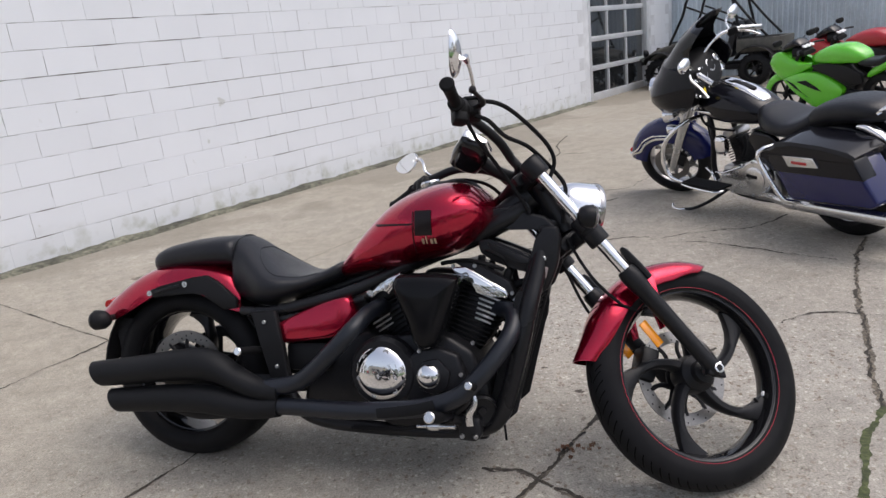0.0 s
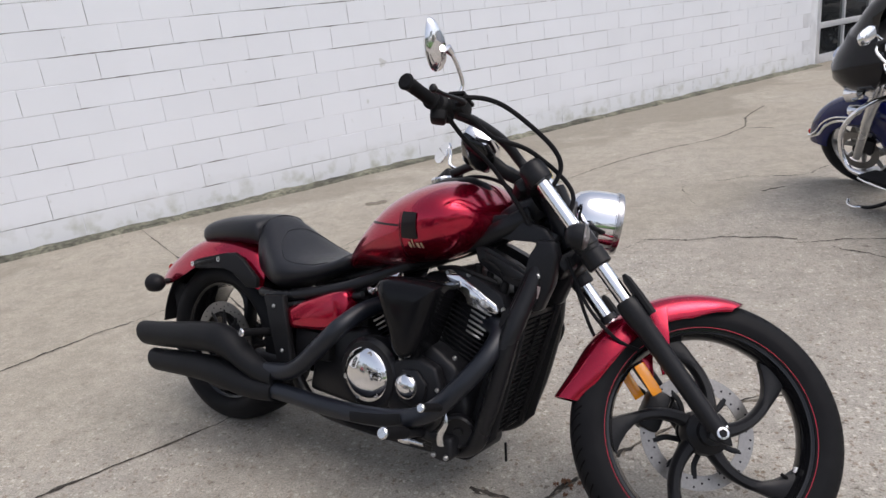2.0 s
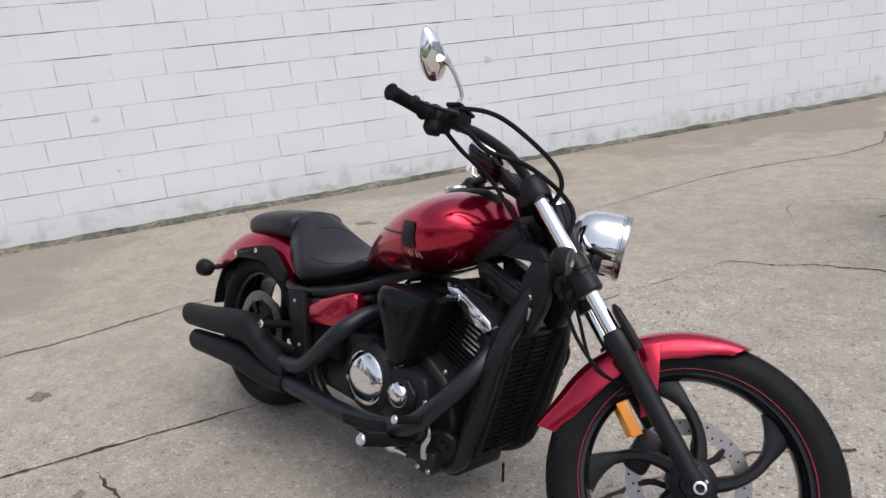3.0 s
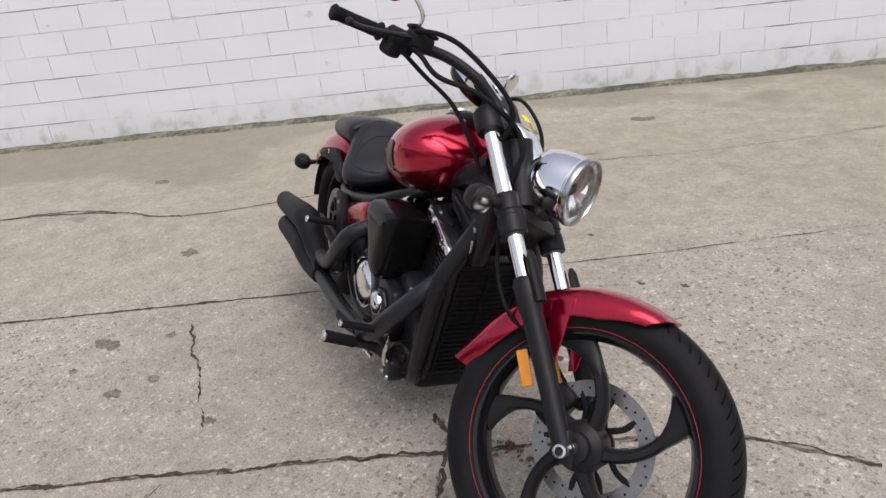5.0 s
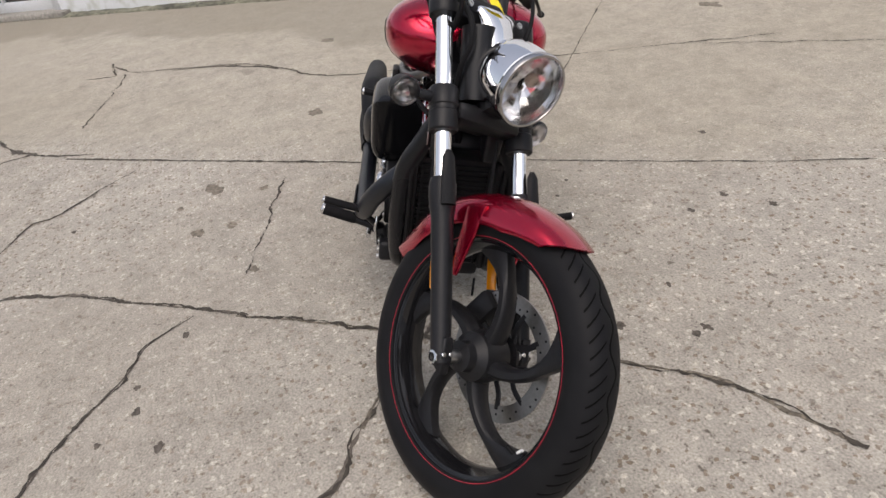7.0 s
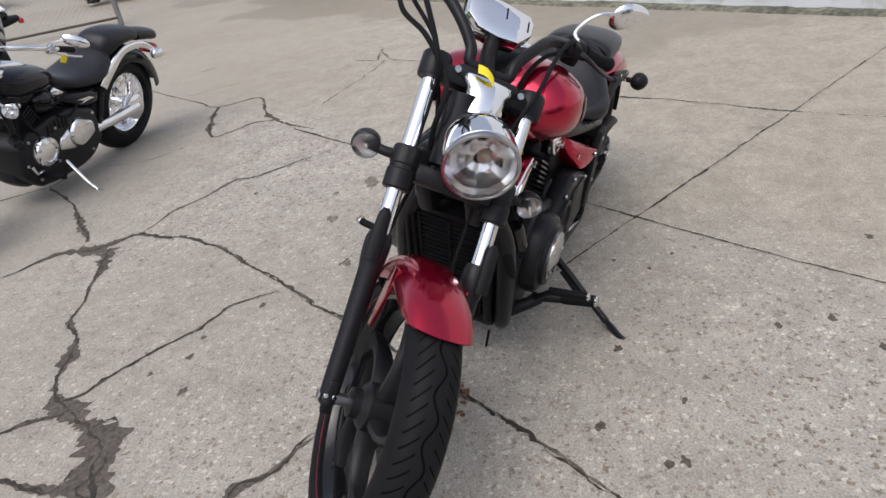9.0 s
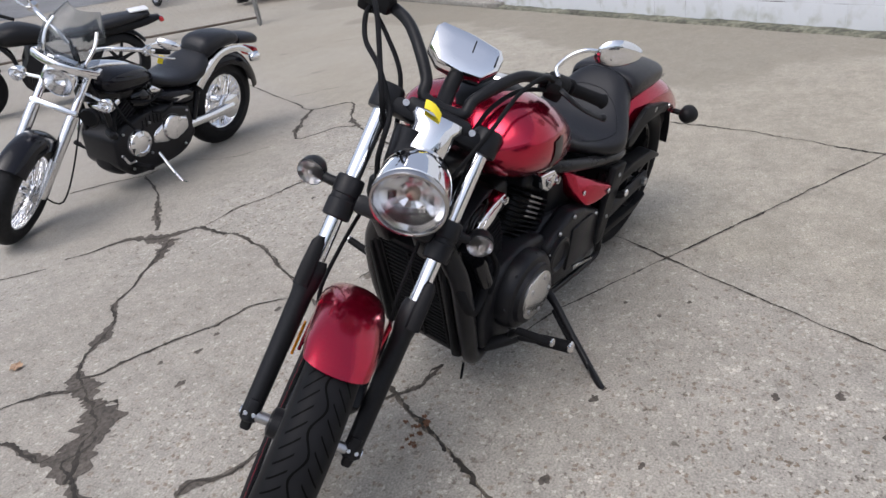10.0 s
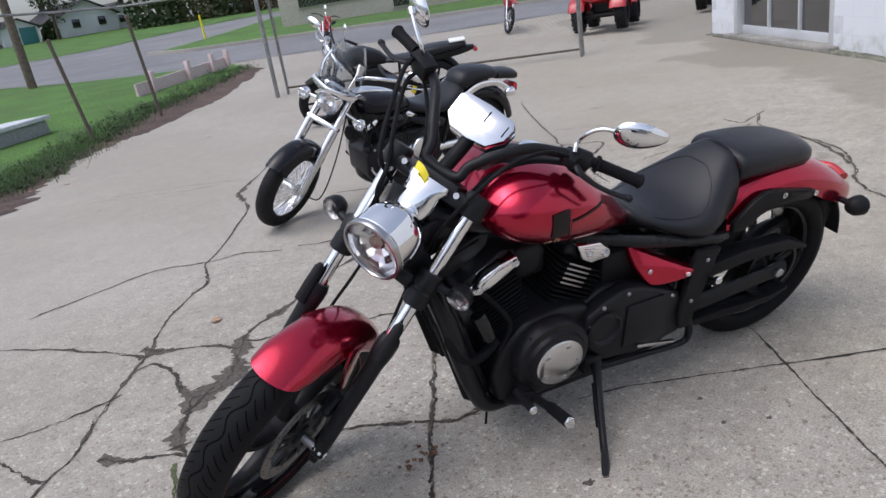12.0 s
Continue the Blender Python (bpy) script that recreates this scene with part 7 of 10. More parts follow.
        box(b, (0, 0, 0.215), (0.12, 0.19, 0.06), 0.028, None, 3)
        b.transform(m)
        part("rocker_cover", b, CHROME, cyl)
    b = B()
    lathe(b, [(0.088, 0), (0.09, 0.03), (0.08, 0.048), (0.055, 0.058), (0.05, 0.052), (0.035, 0.056), (0.0, 0.06)], (0.885, 0.13, 0.34), (0, 1, 0), 36)
    part("generator_cover", b, CHROME, k, "round chrome cover")
    b = B()
    lathe(b, [(0.085, 0), (0.087, 0.045), (0.075, 0.064), (0.04, 0.07), (0.0, 0.071)], (0.605, 0.12, 0.355), (0, 1, 0), 32)
    prism(b, [(0.45, 0.3), (0.46, 0.38), (0.56, 0.42), (0.66, 0.41), (0.76, 0.36), (0.77, 0.29), (0.66, 0.26), (0.52, 0.265)], 0.1, 0.165, 0.028, 5)
    part("drive_cover", b, CHROME, k, "chrome drive cover")
    bolts(k, "cover_bolt", [(0.885 + 0.072 * math.cos(a), 0.178, 0.34 + 0.072 * math.sin(a)) for a in (0.4, 1.7, 3.0, 4.2, 5.4)], (0, 1, 0), 0.008, 0.008, STEEL)
    for i in range(6):
        b = B()
        box(b, (0.68 + i * 0.03, 0.152, 0.46 - 0.008 * abs(i - 2.5)), (0.01, 0.014, 0.06), 0.003, None, 1)
        part("case_rib", b, CAST, k)
    bolts(k, "case_bolt", [(0.46, 0.15, 0.42), (0.5, 0.15, 0.2), (0.72, 0.15, 0.17), (0.95, 0.15, 0.19), (1.02, 0.15, 0.3), (0.99, 0.15, 0.43), (0.79, 0.15, 0.24), (0.78, 0.15, 0.44)], (0, 1, 0), 0.009, 0.01, STEEL)
    b = B()
    tube(b, [(0.94, 0.16, 0.24), (1.02, 0.2, 0.27), (1.06, 0.21, 0.33)], [0.012, 0.009, 0.008], 8)
    part("shift_lever", b, CHROME, k)
    for pts in ([(0.62, 0.13, 0.6), (0.74, 0.15, 0.57), (0.88, 0.13, 0.6)], [(0.98, 0.11, 0.62), (0.95, 0.14, 0.52), (0.9, 0.15, 0.44)], [(0.56, 0.14, 0.5), (0.66, 0.16, 0.47), (0.74, 0.15, 0.5)]):
        b = B()
        tube(b, pts, 0.008, 8)
        part("hose", b, RUBBER, k)
    b = B()
    lathe(b, [(0.024, 0), (0.026, 0.008), (0.026, 0.06), (0.018, 0.07)], (1.04, 0.1, 0.46), (0.3, 0.9, -0.2), 18)
    part("ignition_coil", b, SATIN, k)
    b = B()
    tube(b, [(0.93, 0.06, 0.58), (1.0, 0.1, 0.52), (1.02, 0.12, 0.42), (0.97, 0.13, 0.3)], 0.02, 12)
    part("breather_hose", b, RUBBER, k)
    b = B()
    lathe(b, [(0.02, -0.05), (0.05, -0.03), (0.058, 0), (0.05, 0.012), (0.03, 0.014)], (1.12, 0.06, 0.56), (0.9, 0.3, 0), 24)
    part("horn", b, SATIN, k)
    b = superloft(B(), ((0.66, 0.5, 0.6, 0.1, 0.5), (0.75, 0.48, 0.66, 0.13, 0.5), (0.83, 0.5, 0.64, 0.1, 0.5)), 22, 2.4)
    part("intake_cover", b, GLOSS, k)
    b = superloft(B(), ((0.3, 0.44, 0.52, 0.1, 0.5), (0.38, 0.42, 0.57, 0.145, 0.5), (0.5, 0.44, 0.59, 0.15, 0.5), (0.6, 0.49, 0.59, 0.13, 0.5), (0.65, 0.52, 0.57, 0.08, 0.5)), 24, 2.4)
    cov = part("side_cover", b, INK, k)
    b = B()
    prism(b, [(0.41, 0.505), (0.46, 0.525), (0.57, 0.535), (0.5, 0.515), (0.55, 0.5), (0.48, 0.505)], 0.146, 0.153, 0.001)
    part("emblem", b, CHROME, cov)
    b = B()
    tube(b, [(0.73, 0.13, 0.22), (0.75, 0.26, 0.13), (0.772, 0.37, 0.078)], [0.016, 0.012, 0.011], 10)
    tube(b, [(0.77, 0.36, 0.085), (0.783, 0.41, 0.087)], [0.012, 0.02], 10, 1, 0.5)
    part("side_stand", b, CHROME, k, "chrome side stand put down")
    for s in (-1, 1):
        b = B()
        tube(b, [(0.95, 0.14 * s, 0.22), (0.96, 0.32 * s, 0.25)], 0.016, 10, 1)
        part("foot_peg", b, RUBBER, k)
        b = B()
        tube(b, [(0.4, 0.12 * s, 0.3), (0.0, 0.12 * s, 0.32)], 0.02, 10, 1)
        part("swingarm", b, FRAME, k)
    b = B()
    tube(b, [(0.95, -0.1, 0.5), (1.03, -0.15, 0.42), (0.95, -0.17, 0.25), (0.6, -0.17, 0.24), (-0.2, -0.18, 0.3)], [0.022, 0.022, 0.022, 0.03, 0.04], 14)
    part("exhaust_pipe", b, CHROME, k)
    b = superloft(B(), ((0.62, 0.6, 0.64, 0.05, 0.5), (0.75, 0.58, 0.66, 0.08, 0.5), (0.95, 0.58, 0.7, 0.08, 0.5), (1.1, 0.64, 0.74, 0.05, 0.5)), 18, 3)
    part("backbone", b, FRAME, k)
    b = superloft(B(), ((0.3, 0.28, 0.55, 0.06, 0.5), (0.4, 0.24, 0.6, 0.1, 0.5), (0.5, 0.26, 0.58, 0.1, 0.5)), 20, 3)
    part("battery_box", b, PLASTIC, k)
    # Rounded dark body for the engine's lower front.
    b = superloft(B(), ((0.92, 0.13, 0.2, 0.1, 0.5), (0.97, 0.13, 0.25, 0.115, 0.5), (1.01, 0.15, 0.26, 0.1, 0.5), (1.04, 0.18, 0.25, 0.06, 0.5)), 20, 2.4)
    part("engine_bottom", b, SATIN, k)
    b = B()
    box(b, (0.93, 0.36, 0.93), (0.004, 0.03, 0.055), 0.001, Matrix.Rotation(radians(20), 4, "Z"))
    b.transform(F)
    part("price_tag", b, YELLOW, k, "yellow price tag")
    b = B()
    tube(b, [(1.12, 0.05, 0.75), (1.3, 0.13, 0.42), (1.48, 0.16, 0.2), (1.6, 0.08, 0.3)], 0.005, 8)
    b.transform(S)
    part("cable", b, RUBBER, k)
    return k


def black_roadster():
    k = thing("motorcycle", pose(-4.31, -3.46, 0, 0, 0, -36.3) @ pose(0, 0, 0, -10.5, 0, 0), "matt black roadster with a low black seat and tall bars", "motorcycle", "parked motorcycles")
    S = steering(27, 21, 1.53)
    plain_wheel(k, (1.44, 0, 0.31), 0.315, 0.12, 0.22, S, 0, SATIN, 7)
    plain_wheel(k, (0, 0, 0.31), 0.315, 0.17, 0.22, None, 0, SATIN, 7)
    b = arch(B(), (1.44, 0, 0.31), 0.345, 0.07, 60, 150, 0.03)
    b.transform(S)
    part("front_fender", b, PLASTIC, k)
    b = arch(B(), (0, 0, 0.31), 0.36, 0.1, 60, 150, 0.03)
    part("rear_fender", b, PLASTIC, k)
    for s in (-1, 1):
        b = B()
        tube(b, [(1.15, 0.1 * s, 0.92), (1.44, 0.1 * s, 0.32)], 0.027, 12, 1)
        b.transform(S)
        part("fork_leg", b, SATIN, k)
        b = B()
        tube(b, [(1.15, 0.03 * s, 0.98), (1.14, 0.12 * s, 1.05), (1.1, 0.26 * s, 1.12), (1.02, 0.38 * s, 1.1)], 0.013, 10)
        b.transform(S)
        bar = part("handlebar", b, SATIN, k)
        b = B()
        tube(b, [(1.07, 0.31 * s, 1.115), (1.0, 0.41 * s, 1.09)], 0.017, 10, 1)
        b.transform(S)
        part("grip", b, RUBBER, bar)
        b = B()
        tube(b, [(1.1, 0.26 * s, 1.12), (1.12, 0.3 * s, 1.24), (1.1, 0.34 * s, 1.27)], 0.005, 8)
        lathe(b, [(0.02, 0.02), (0.05, 0.008), (0.055, 0)], (1.09, 0.37 * s, 1.29), (1, 0, 0.1), 20)
        b.transform(S)
        part("mirror", b, CHROME, k)
        lamp(k, "turn_signal", (1.24, 0.2 * s, 0.8), (1, 0, 0), 0.03, 0.06, SATIN, S)
        b = B()
        tube(b, [(1.15, 0.05 * s, 0.82), (1.0, 0.13 * s, 0.6), (0.92, 0.14 * s, 0.25), (0.5, 0.14 * s, 0.25), (0.42, 0.13 * s, 0.6)], 0.02, 10)
        part("frame_tube", b, FRAME, k)
    lamp(k, "headlamp", (1.3, 0, 0.85), (1, 0, -0.05), 0.095, 0.15, CHROME, S)
    b = superloft(B(), ((0.55, 0.66, 0.72, 0.06, 0.5), (0.65, 0.66, 0.82, 0.12, 0.5), (0.85, 0.68, 0.9, 0.19, 0.5), (1.02, 0.7, 0.89, 0.18, 0.5), (1.1, 0.76, 0.84, 0.07, 0.5)), 26, 2.5)
    part("fuel_tank", b, SATIN, k)
    b = superloft(B(), ((-0.42, 0.72, 0.77, 0.06, 0.5), (-0.28, 0.7, 0.79, 0.12, 0.5), (0.05, 0.67, 0.79, 0.15, 0.5), (0.25, 0.66, 0.73, 0.14, 0.5), (0.5, 0.66, 0.73, 0.12, 0.5), (0.6, 0.68, 0.72, 0.07, 0.5)), 26, 2.8)
    part("seat", b, VINYL, k)
    b = superloft(B(), ((-0.52, 0.66, 0.71, 0.05, 0.5), (-0.3, 0.62, 0.72, 0.1, 0.5), (0.1, 0.6, 0.7, 0.11, 0.5), (0.3, 0.6, 0.68, 0.1, 0.5)), 24, 3)
    part("tail", b, PLASTIC, k)
    b = B()
    box(b, (-0.32, 0, 0.8), (0.2, 0.16, 0.02), 0.008)
    part("rear_rack", b, WHITE, k, "white card on the tail")
    b = B()
    prism(b, [(0.45, 0.24), (0.9, 0.2), (0.98, 0.36), (0.88, 0.5), (0.84, 0.66), (0.68, 0.66), (0.62, 0.5), (0.46, 0.44)], -0.17, 0.17, 0.03, 3)
    part("engine", b, CAST, k)
    b = B()
    disc(b, (0.82, 0.185, 0.34), (0, 1, 0), 0.09, 0.04, 28)
    part("engine_cover", b, SATIN, k)
    b = B()
    tube(b, [(0.42, 0.12, 0.34), (0, 0.12, 0.31)], 0.025, 10, 1)
    tube(b, [(0.42, -0.12, 0.34), (0, -0.12, 0.31)], 0.025, 10, 1)
    part("swingarm", b, SATIN, k)
    b = B()
    tube(b, [(0.5, 0.14, 0.26), (0.58, 0.34, 0.06)], 0.011, 8, 1)
    part("side_stand", b, SATIN, k)
    b = B()
    box(b, (-0.53, 0, 0.66), (0.05, 0.12, 0.05), 0.012)
    part("tail_lamp", b, REDLENS, k)
    b = B()
    box(b, (1.16, 0.2, 1.0), (0.004, 0.03, 0.05), 0.001)
    b.transform(S)
    part("price_tag", b, YELLOW, k, "yellow price tag")
    return k


def blue_tourer():
    k = thing("motorcycle", pose(2.47, 3.97, 0, 0, 0, 109) @ pose(0, 0, 0, -9, 0, 0) @ Matrix.Scale(0.93, 4), "dark blue and black touring motorcycle with fairing and saddlebags", "motorcycle", "parked motorcycles")
    S = steering(29, 28, 1.76)
    fw = Vector((1.66, 0, 0.312))
    for c, w, m in ((fw, 0.13, S), ((0, 0, 0.312), 0.17, None)):
        wheel = plain_wheel(k, c, 0.318, w, 0.222, m, 0, STEEL, 9, STEEL)
        for y in (-0.078, 0.078):
            b = B()
            lathe(b, [(0.1, y - 0.003), (0.15, y - 0.003), (0.15, y + 0.003), (0.1, y + 0.003)], (0, 0, 0), (0, 1, 0), 36, True)
            part("brake_disc", b, DISC, wheel, "dull steel brake disc")
    b = arch(B(), fw, 0.385, 0.108, 14, 172, 0.17, 0.005, 28, 15)
    b.transform(S)
    fen = part("front_fender", b, NIGHT, k, "deep blue skirted front fender with chrome rails", 60)
    for rr, rad in ((0.262, 0.011), (0.292, 0.006)):
        b = B()
        tube(b, [(fw.x + rr * math.cos(radians(a)) + 0.02, s * 0.112, fw.z + rr * math.sin(radians(a))) for s, a in ((-1, 105), (-1, 80), (-1, 58), (-1, 38))] + [(fw.x + rr + 0.075, -0.05, fw.z + 0.11), (fw.x + rr + 0.085, 0.05, fw.z + 0.11)] + [(fw.x + rr * math.cos(radians(a)) + 0.02, s * 0.112, fw.z + rr * math.sin(radians(a))) for s, a in ((1, 38), (1, 58), (1, 80), (1, 105))], rad, 8)
        b.transform(S)
        part("fender_rail", b, CHROME, fen, "chrome fender rail")
    b = B()
    box(b, (fw.x + 0.368, 0, fw.z + 0.13), (0.03, 0.06, 0.035), 0.01)
    b.transform(S)
    part("fender_lamp", b, REDLENS, fen, "small red fender tip lamp")
    for s in (-1, 1):
        b = B()
        tube(b, [(1.32, 0.125 * s, 0.86), (1.36, 0.125 * s, 0.79), (1.5, 0.125 * s, 0.55), (1.62, 0.12 * s, 0.33), (1.65, 0.12 * s, 0.28)], [0.036, 0.04, 0.037, 0.031, 0.024], 16, 1)
        b.transform(S)
        leg = part("fork_leg", b, ALLOY, k, "dull alloy fork leg")
        b = B()
        box(b, (1.55, 0.1 * s, 0.36), (0.075, 0.045, 0.12), 0.014, Matrix.Rotation(radians(-28), 4, "Y"))
        b.transform(S)
        part("brake_caliper", b, CAST, leg)
        b = B()
        prism(b, [(1.27, 0.86), (1.33, 0.92), (1.44, 0.88), (1.45, 0.78), (1.4, 0.72), (1.33, 0.74)], s * 0.1, s * 0.15, 0.014, 3)
        b.transform(S)
        part("nacelle", b, CHROME, k, "chrome fork nacelle")
        b = B()
        tube(b, [(1.2, 0.05 * s, 0.72), (1.22, 0.2 * s, 0.72), (1.25, 0.31 * s, 0.67), (1.35, 0.345 * s, 0.56), (1.385, 0.35 * s, 0.42), (1.35, 0.34 * s, 0.31), (1.26, 0.33 * s, 0.27), (1.12, 0.27 * s, 0.25), (1.05, 0.12 * s, 0.22)], 0.0165, 14, 6)
        part("crash_bar", b, CHROME, k, "chrome crash bar")
        b = B()
        tube(b, [(1.27, 0.05 * s, 1.06), (1.24, 0.14 * s, 1.14), (1.16, 0.27 * s, 1.2), (1.06, 0.37 * s, 1.19), (0.98, 0.42 * s, 1.16)], 0.0135, 12)
        b.transform(S)
        bar = part("handlebar", b, CHROME, k)
        b = B()
        tube(b, [(1.04, 0.385 * s, 1.184), (1.03, 0.39 * s, 1.18), (0.93, 0.45 * s, 1.138), (0.92, 0.456 * s, 1.134)], [0.022, 0.019, 0.019, 0.022], 14, 1)
        b.transform(S)
        part("grip", b, ALLOY, bar, "bright metal grip")
        b = B()
        box(b, (1.09, 0.35 * s, 1.185), (0.075, 0.055, 0.06), 0.014, Matrix.Rotation(radians(-35 * s), 4, "Z"))
        b.transform(S)
        part("switch_housing", b, PLASTIC, bar)
        b = B()
        tube(b, [(1.11, 0.36 * s, 1.19), (1.1, 0.4 * s, 1.17), (1.02, 0.46 * s, 1.12), (0.96, 0.5 * s, 1.06)], [0.011, 0.01, 0.008, 0.009], 8)
        b.transform(S)
        part("lever", b, CHROME, bar)
        b = B()
        tube(b, [(1.1, 0.33 * s, 1.21), (1.12, 0.36 * s, 1.27), (1.1, 0.41 * s, 1.29)], 0.007, 8)
        b.transform(S)
        mir = part("mirror", b, CHROME, k, "chrome mirror")
        b = superloft(B(), ((-0.016, -0.03, 0.03, 0.055, 0.5), (0, -0.045, 0.045, 0.08, 0.5), (0.022, -0.035, 0.035, 0.06, 0.5), (0.03, -0.01, 0.01, 0.02, 0.5)), 24, 2.6)
        b.transform(S @ Matrix.Translation((1.09, 0.45 * s, 1.3)))
        part("mirror_shell", b, CHROME, mir)
        # saddlebag: raked ends, a black lid over a deep blue case
        b = B()
        prism(b, [(0.235, 0.63), (0.225, 0.58), (0.1, 0.365), (0.06, 0.345), (-0.47, 0.385), (-0.52, 0.42), (-0.37, 0.655)], s * 0.19, s * 0.41, 0.022, 4)
        bag = part("saddlebag", b, NIGHT, k, "hard saddlebag in black over deep blue")
        b = B()
        prism(b, [(0.235, 0.64), (0.215, 0.52), (-0.44, 0.545), (-0.375, 0.665)], s * 0.3, s * 0.4135, 0.012, 3)
        part("bag_band", b, INK, bag, "black upper panel")
        b = B()
        rings = []
        for t, y in ((0.0, 0.185), (0.12, 0.18), (0.88, 0.405), (0.96, 0.418), (1.0, 0.416)):
            lift = 1.0 if t < 0.5 else (0.72 if t < 0.9 else (0.3 if t < 0.99 else 0.0))
            rings.append([(x, s * y, 0.648 + (z - 0.648) * (lift if z > 0.66 else 1)) for x, z in ((0.245, 0.635), (0.22, 0.69), (0.165, 0.742), (0.06, 0.758), (-0.16, 0.752), (-0.34, 0.722), (-0.385, 0.69), (-0.37, 0.645))])
        loft(b, rings)
        part("bag_lid", b, INK, bag, "domed black lid", 50)
        b = B()
        prism(b, [(0.105, 0.642), (-0.12, 0.65), (-0.155, 0.592), (0.065, 0.575)], s * 0.41, s * 0.427, 0.005)
        latch = part("latch", b, ALLOY, bag, "bright latch plate")
        b = B()
        box(b, (-0.02, s * 0.428, 0.608), (0.11, 0.008, 0.018), 0.003)
        part("reflector", b, REDLENS, latch)
        b = B()
        tube(b, [(0.25, 0.3 * s, 0.66), (0.285, 0.39 * s, 0.655), (0.3, 0.42 * s, 0.63), (0.29, 0.425 * s, 0.58), (0.2, 0.425 * s, 0.44), (0.13, 0.41 * s, 0.34), (0.1, 0.3 * s, 0.3), (0.1, 0.18 * s, 0.3)], 0.0155, 12, 6)
        part("bag_guard", b, CHROME, k, "chrome saddlebag guard")
        b = B()
        tube(b, [(0.62, 0.16 * s, 0.2), (0.42, 0.24 * s, 0.25), (0.3, 0.29 * s, 0.27), (0.22, 0.3 * s, 0.275)], [0.026, 0.028, 0.03, 0.032], 16)
        tube(b, [(0.225, 0.3 * s, 0.275), (0.21, 0.3 * s, 0.275), (0.15, 0.3 * s, 0.276), (0.14, 0.3 * s, 0.276)], [0.04, 0.045, 0.045, 0.04], 18, 1)
        tube(b, [(0.14, 0.3 * s, 0.276), (0.1, 0.3 * s, 0.277), (-0.3, 0.3 * s, 0.29), (-0.66, 0.3 * s, 0.302), (-0.67, 0.3 * s, 0.302)], [0.036, 0.043, 0.043, 0.043, 0.036], 18, 1)
        part("exhaust_pipe", b, ALLOY, k, "long dull chrome exhaust pipe")
        b = B()
        prism(b, [(1.15, 0.3), (1.1, 0.275), (0.82, 0.27), (0.74, 0.29), (0.74, 0.305), (1.1, 0.3)], s * 0.27, s * 0.4, 0.006, 2)
        board = part("footboard", b, RUBBER, k, "black rubber footboard")
        b = B()
        tube(b, [(1.13, 0.27 * s, 0.283), (1.13, 0.4 * s, 0.283), (0.78, 0.41 * s, 0.278), (0.74, 0.35 * s, 0.285)], 0.009, 8, 3)
        part("board_rim", b, CHROME, board)
        lamp(k, "passing_lamp", (1.5, 0.2 * s, 0.82), (1, 0, 0), 0.058, 0.1, CHROME, S)
        lamp(k, "turn_signal", (1.47, 0.27 * s, 0.73), (1, 0.1 * s, 0), 0.04, 0.07, CHROME, S)
        b = B()
        tube(b, [(1.2, 0.04 * s, 0.84), (1.08, 0.1 * s, 0.62), (1.04, 0.12 * s, 0.22), (0.4, 0.13 * s, 0.2), (0.3, 0.13 * s, 0.55)], 0.021, 10)
        part("frame_tube", b, FRAME, k)
        b = B()
        prism(b, [(0.66, 0.62), (0.6, 0.68), (0.45, 0.66), (0.36, 0.6), (0.37, 0.44), (0.47, 0.42), (0.58, 0.5)], s * 0.13, s * 0.175, 0.014, 3)
        part("side_cover", b, INK, k, "black side cover")

    # batwing fairing: a deep shell that wraps the bars, and the dark screen above it
    def shell(levels, skin):
        rings = []
        for z, w, front, rear in levels:
            o, u = [], []
            for j in range(19):
                a = -math.pi / 2 + math.pi * j / 18
                c, sn = max(0.0, math.cos(a)), math.sin(a)
                for q, lst in ((0.0, o), (skin, u)):
                    lst.append((rear + (front - rear - q) * c ** 0.75, (w - q) * math.copysign(abs(sn) ** 0.85, sn), z))
            rings.append(o + u[::-1])
        b = loft(B(), rings)
        b.transform(S)
        return b
    fair = part("fairing", shell(((0.79, 0.13, 1.5, 1.38), (0.82, 0.2, 1.545, 1.34), (0.88, 0.29, 1.6, 1.26), (0.95, 0.345, 1.63, 1.18), (1.03, 0.36, 1.615, 1.13), (1.1, 0.335, 1.56, 1.13), (1.16, 0.29, 1.5, 1.15), (1.21, 0.26, 1.46, 1.17)), 0.02), INK, k, "gloss black batwing fairing", 60)
    screen = part("windshield", shell(((1.2, 0.262, 1.465, 1.17), (1.25, 0.24, 1.4, 1.17), (1.31, 0.225, 1.34, 1.15), (1.37, 0.22, 1.27, 1.1), (1.42, 0.2, 1.19, 1.05), (1.44, 0.17, 1.14, 1.03)), 0.006), SMOKED, k, "dark smoked windshield", 60)
    b = superloft(B(), ((1.17, 0.9, 1.05, 0.2, 0.5), (1.22, 0.86, 1.14, 0.28, 0.5), (1.32, 0.84, 1.18, 0.3, 0.5), (1.42, 0.86, 1.12, 0.24, 0.5)), 28, 3.4)
    b.transform(S)
    dash = part("dash", b, PLASTIC, fair, "black inner fairing")
    for y, z, r in ((0.07, 1.06, 0.05), (-0.07, 1.06, 0.05), (0.18, 1.07, 0.03), (-0.18, 1.07, 0.03), (0.22, 0.98, 0.045), (-0.22, 0.98, 0.045)):
        b = B()
        lathe(b, [(r, 0), (r, 0.012), (r * 0.86, 0.014), (r * 0.84, 0.004), (0.0, 0.003)], (1.19, y, z), (-0.9, 0, 0.35), 24)
        b.transform(S)
        part("gauge", b, CHROME, dash, "chrome-ringed gauge")
    lamp(k, "headlamp", (1.64, 0, 0.97), (1, 0, -0.03), 0.09, 0.1, CHROME, S)
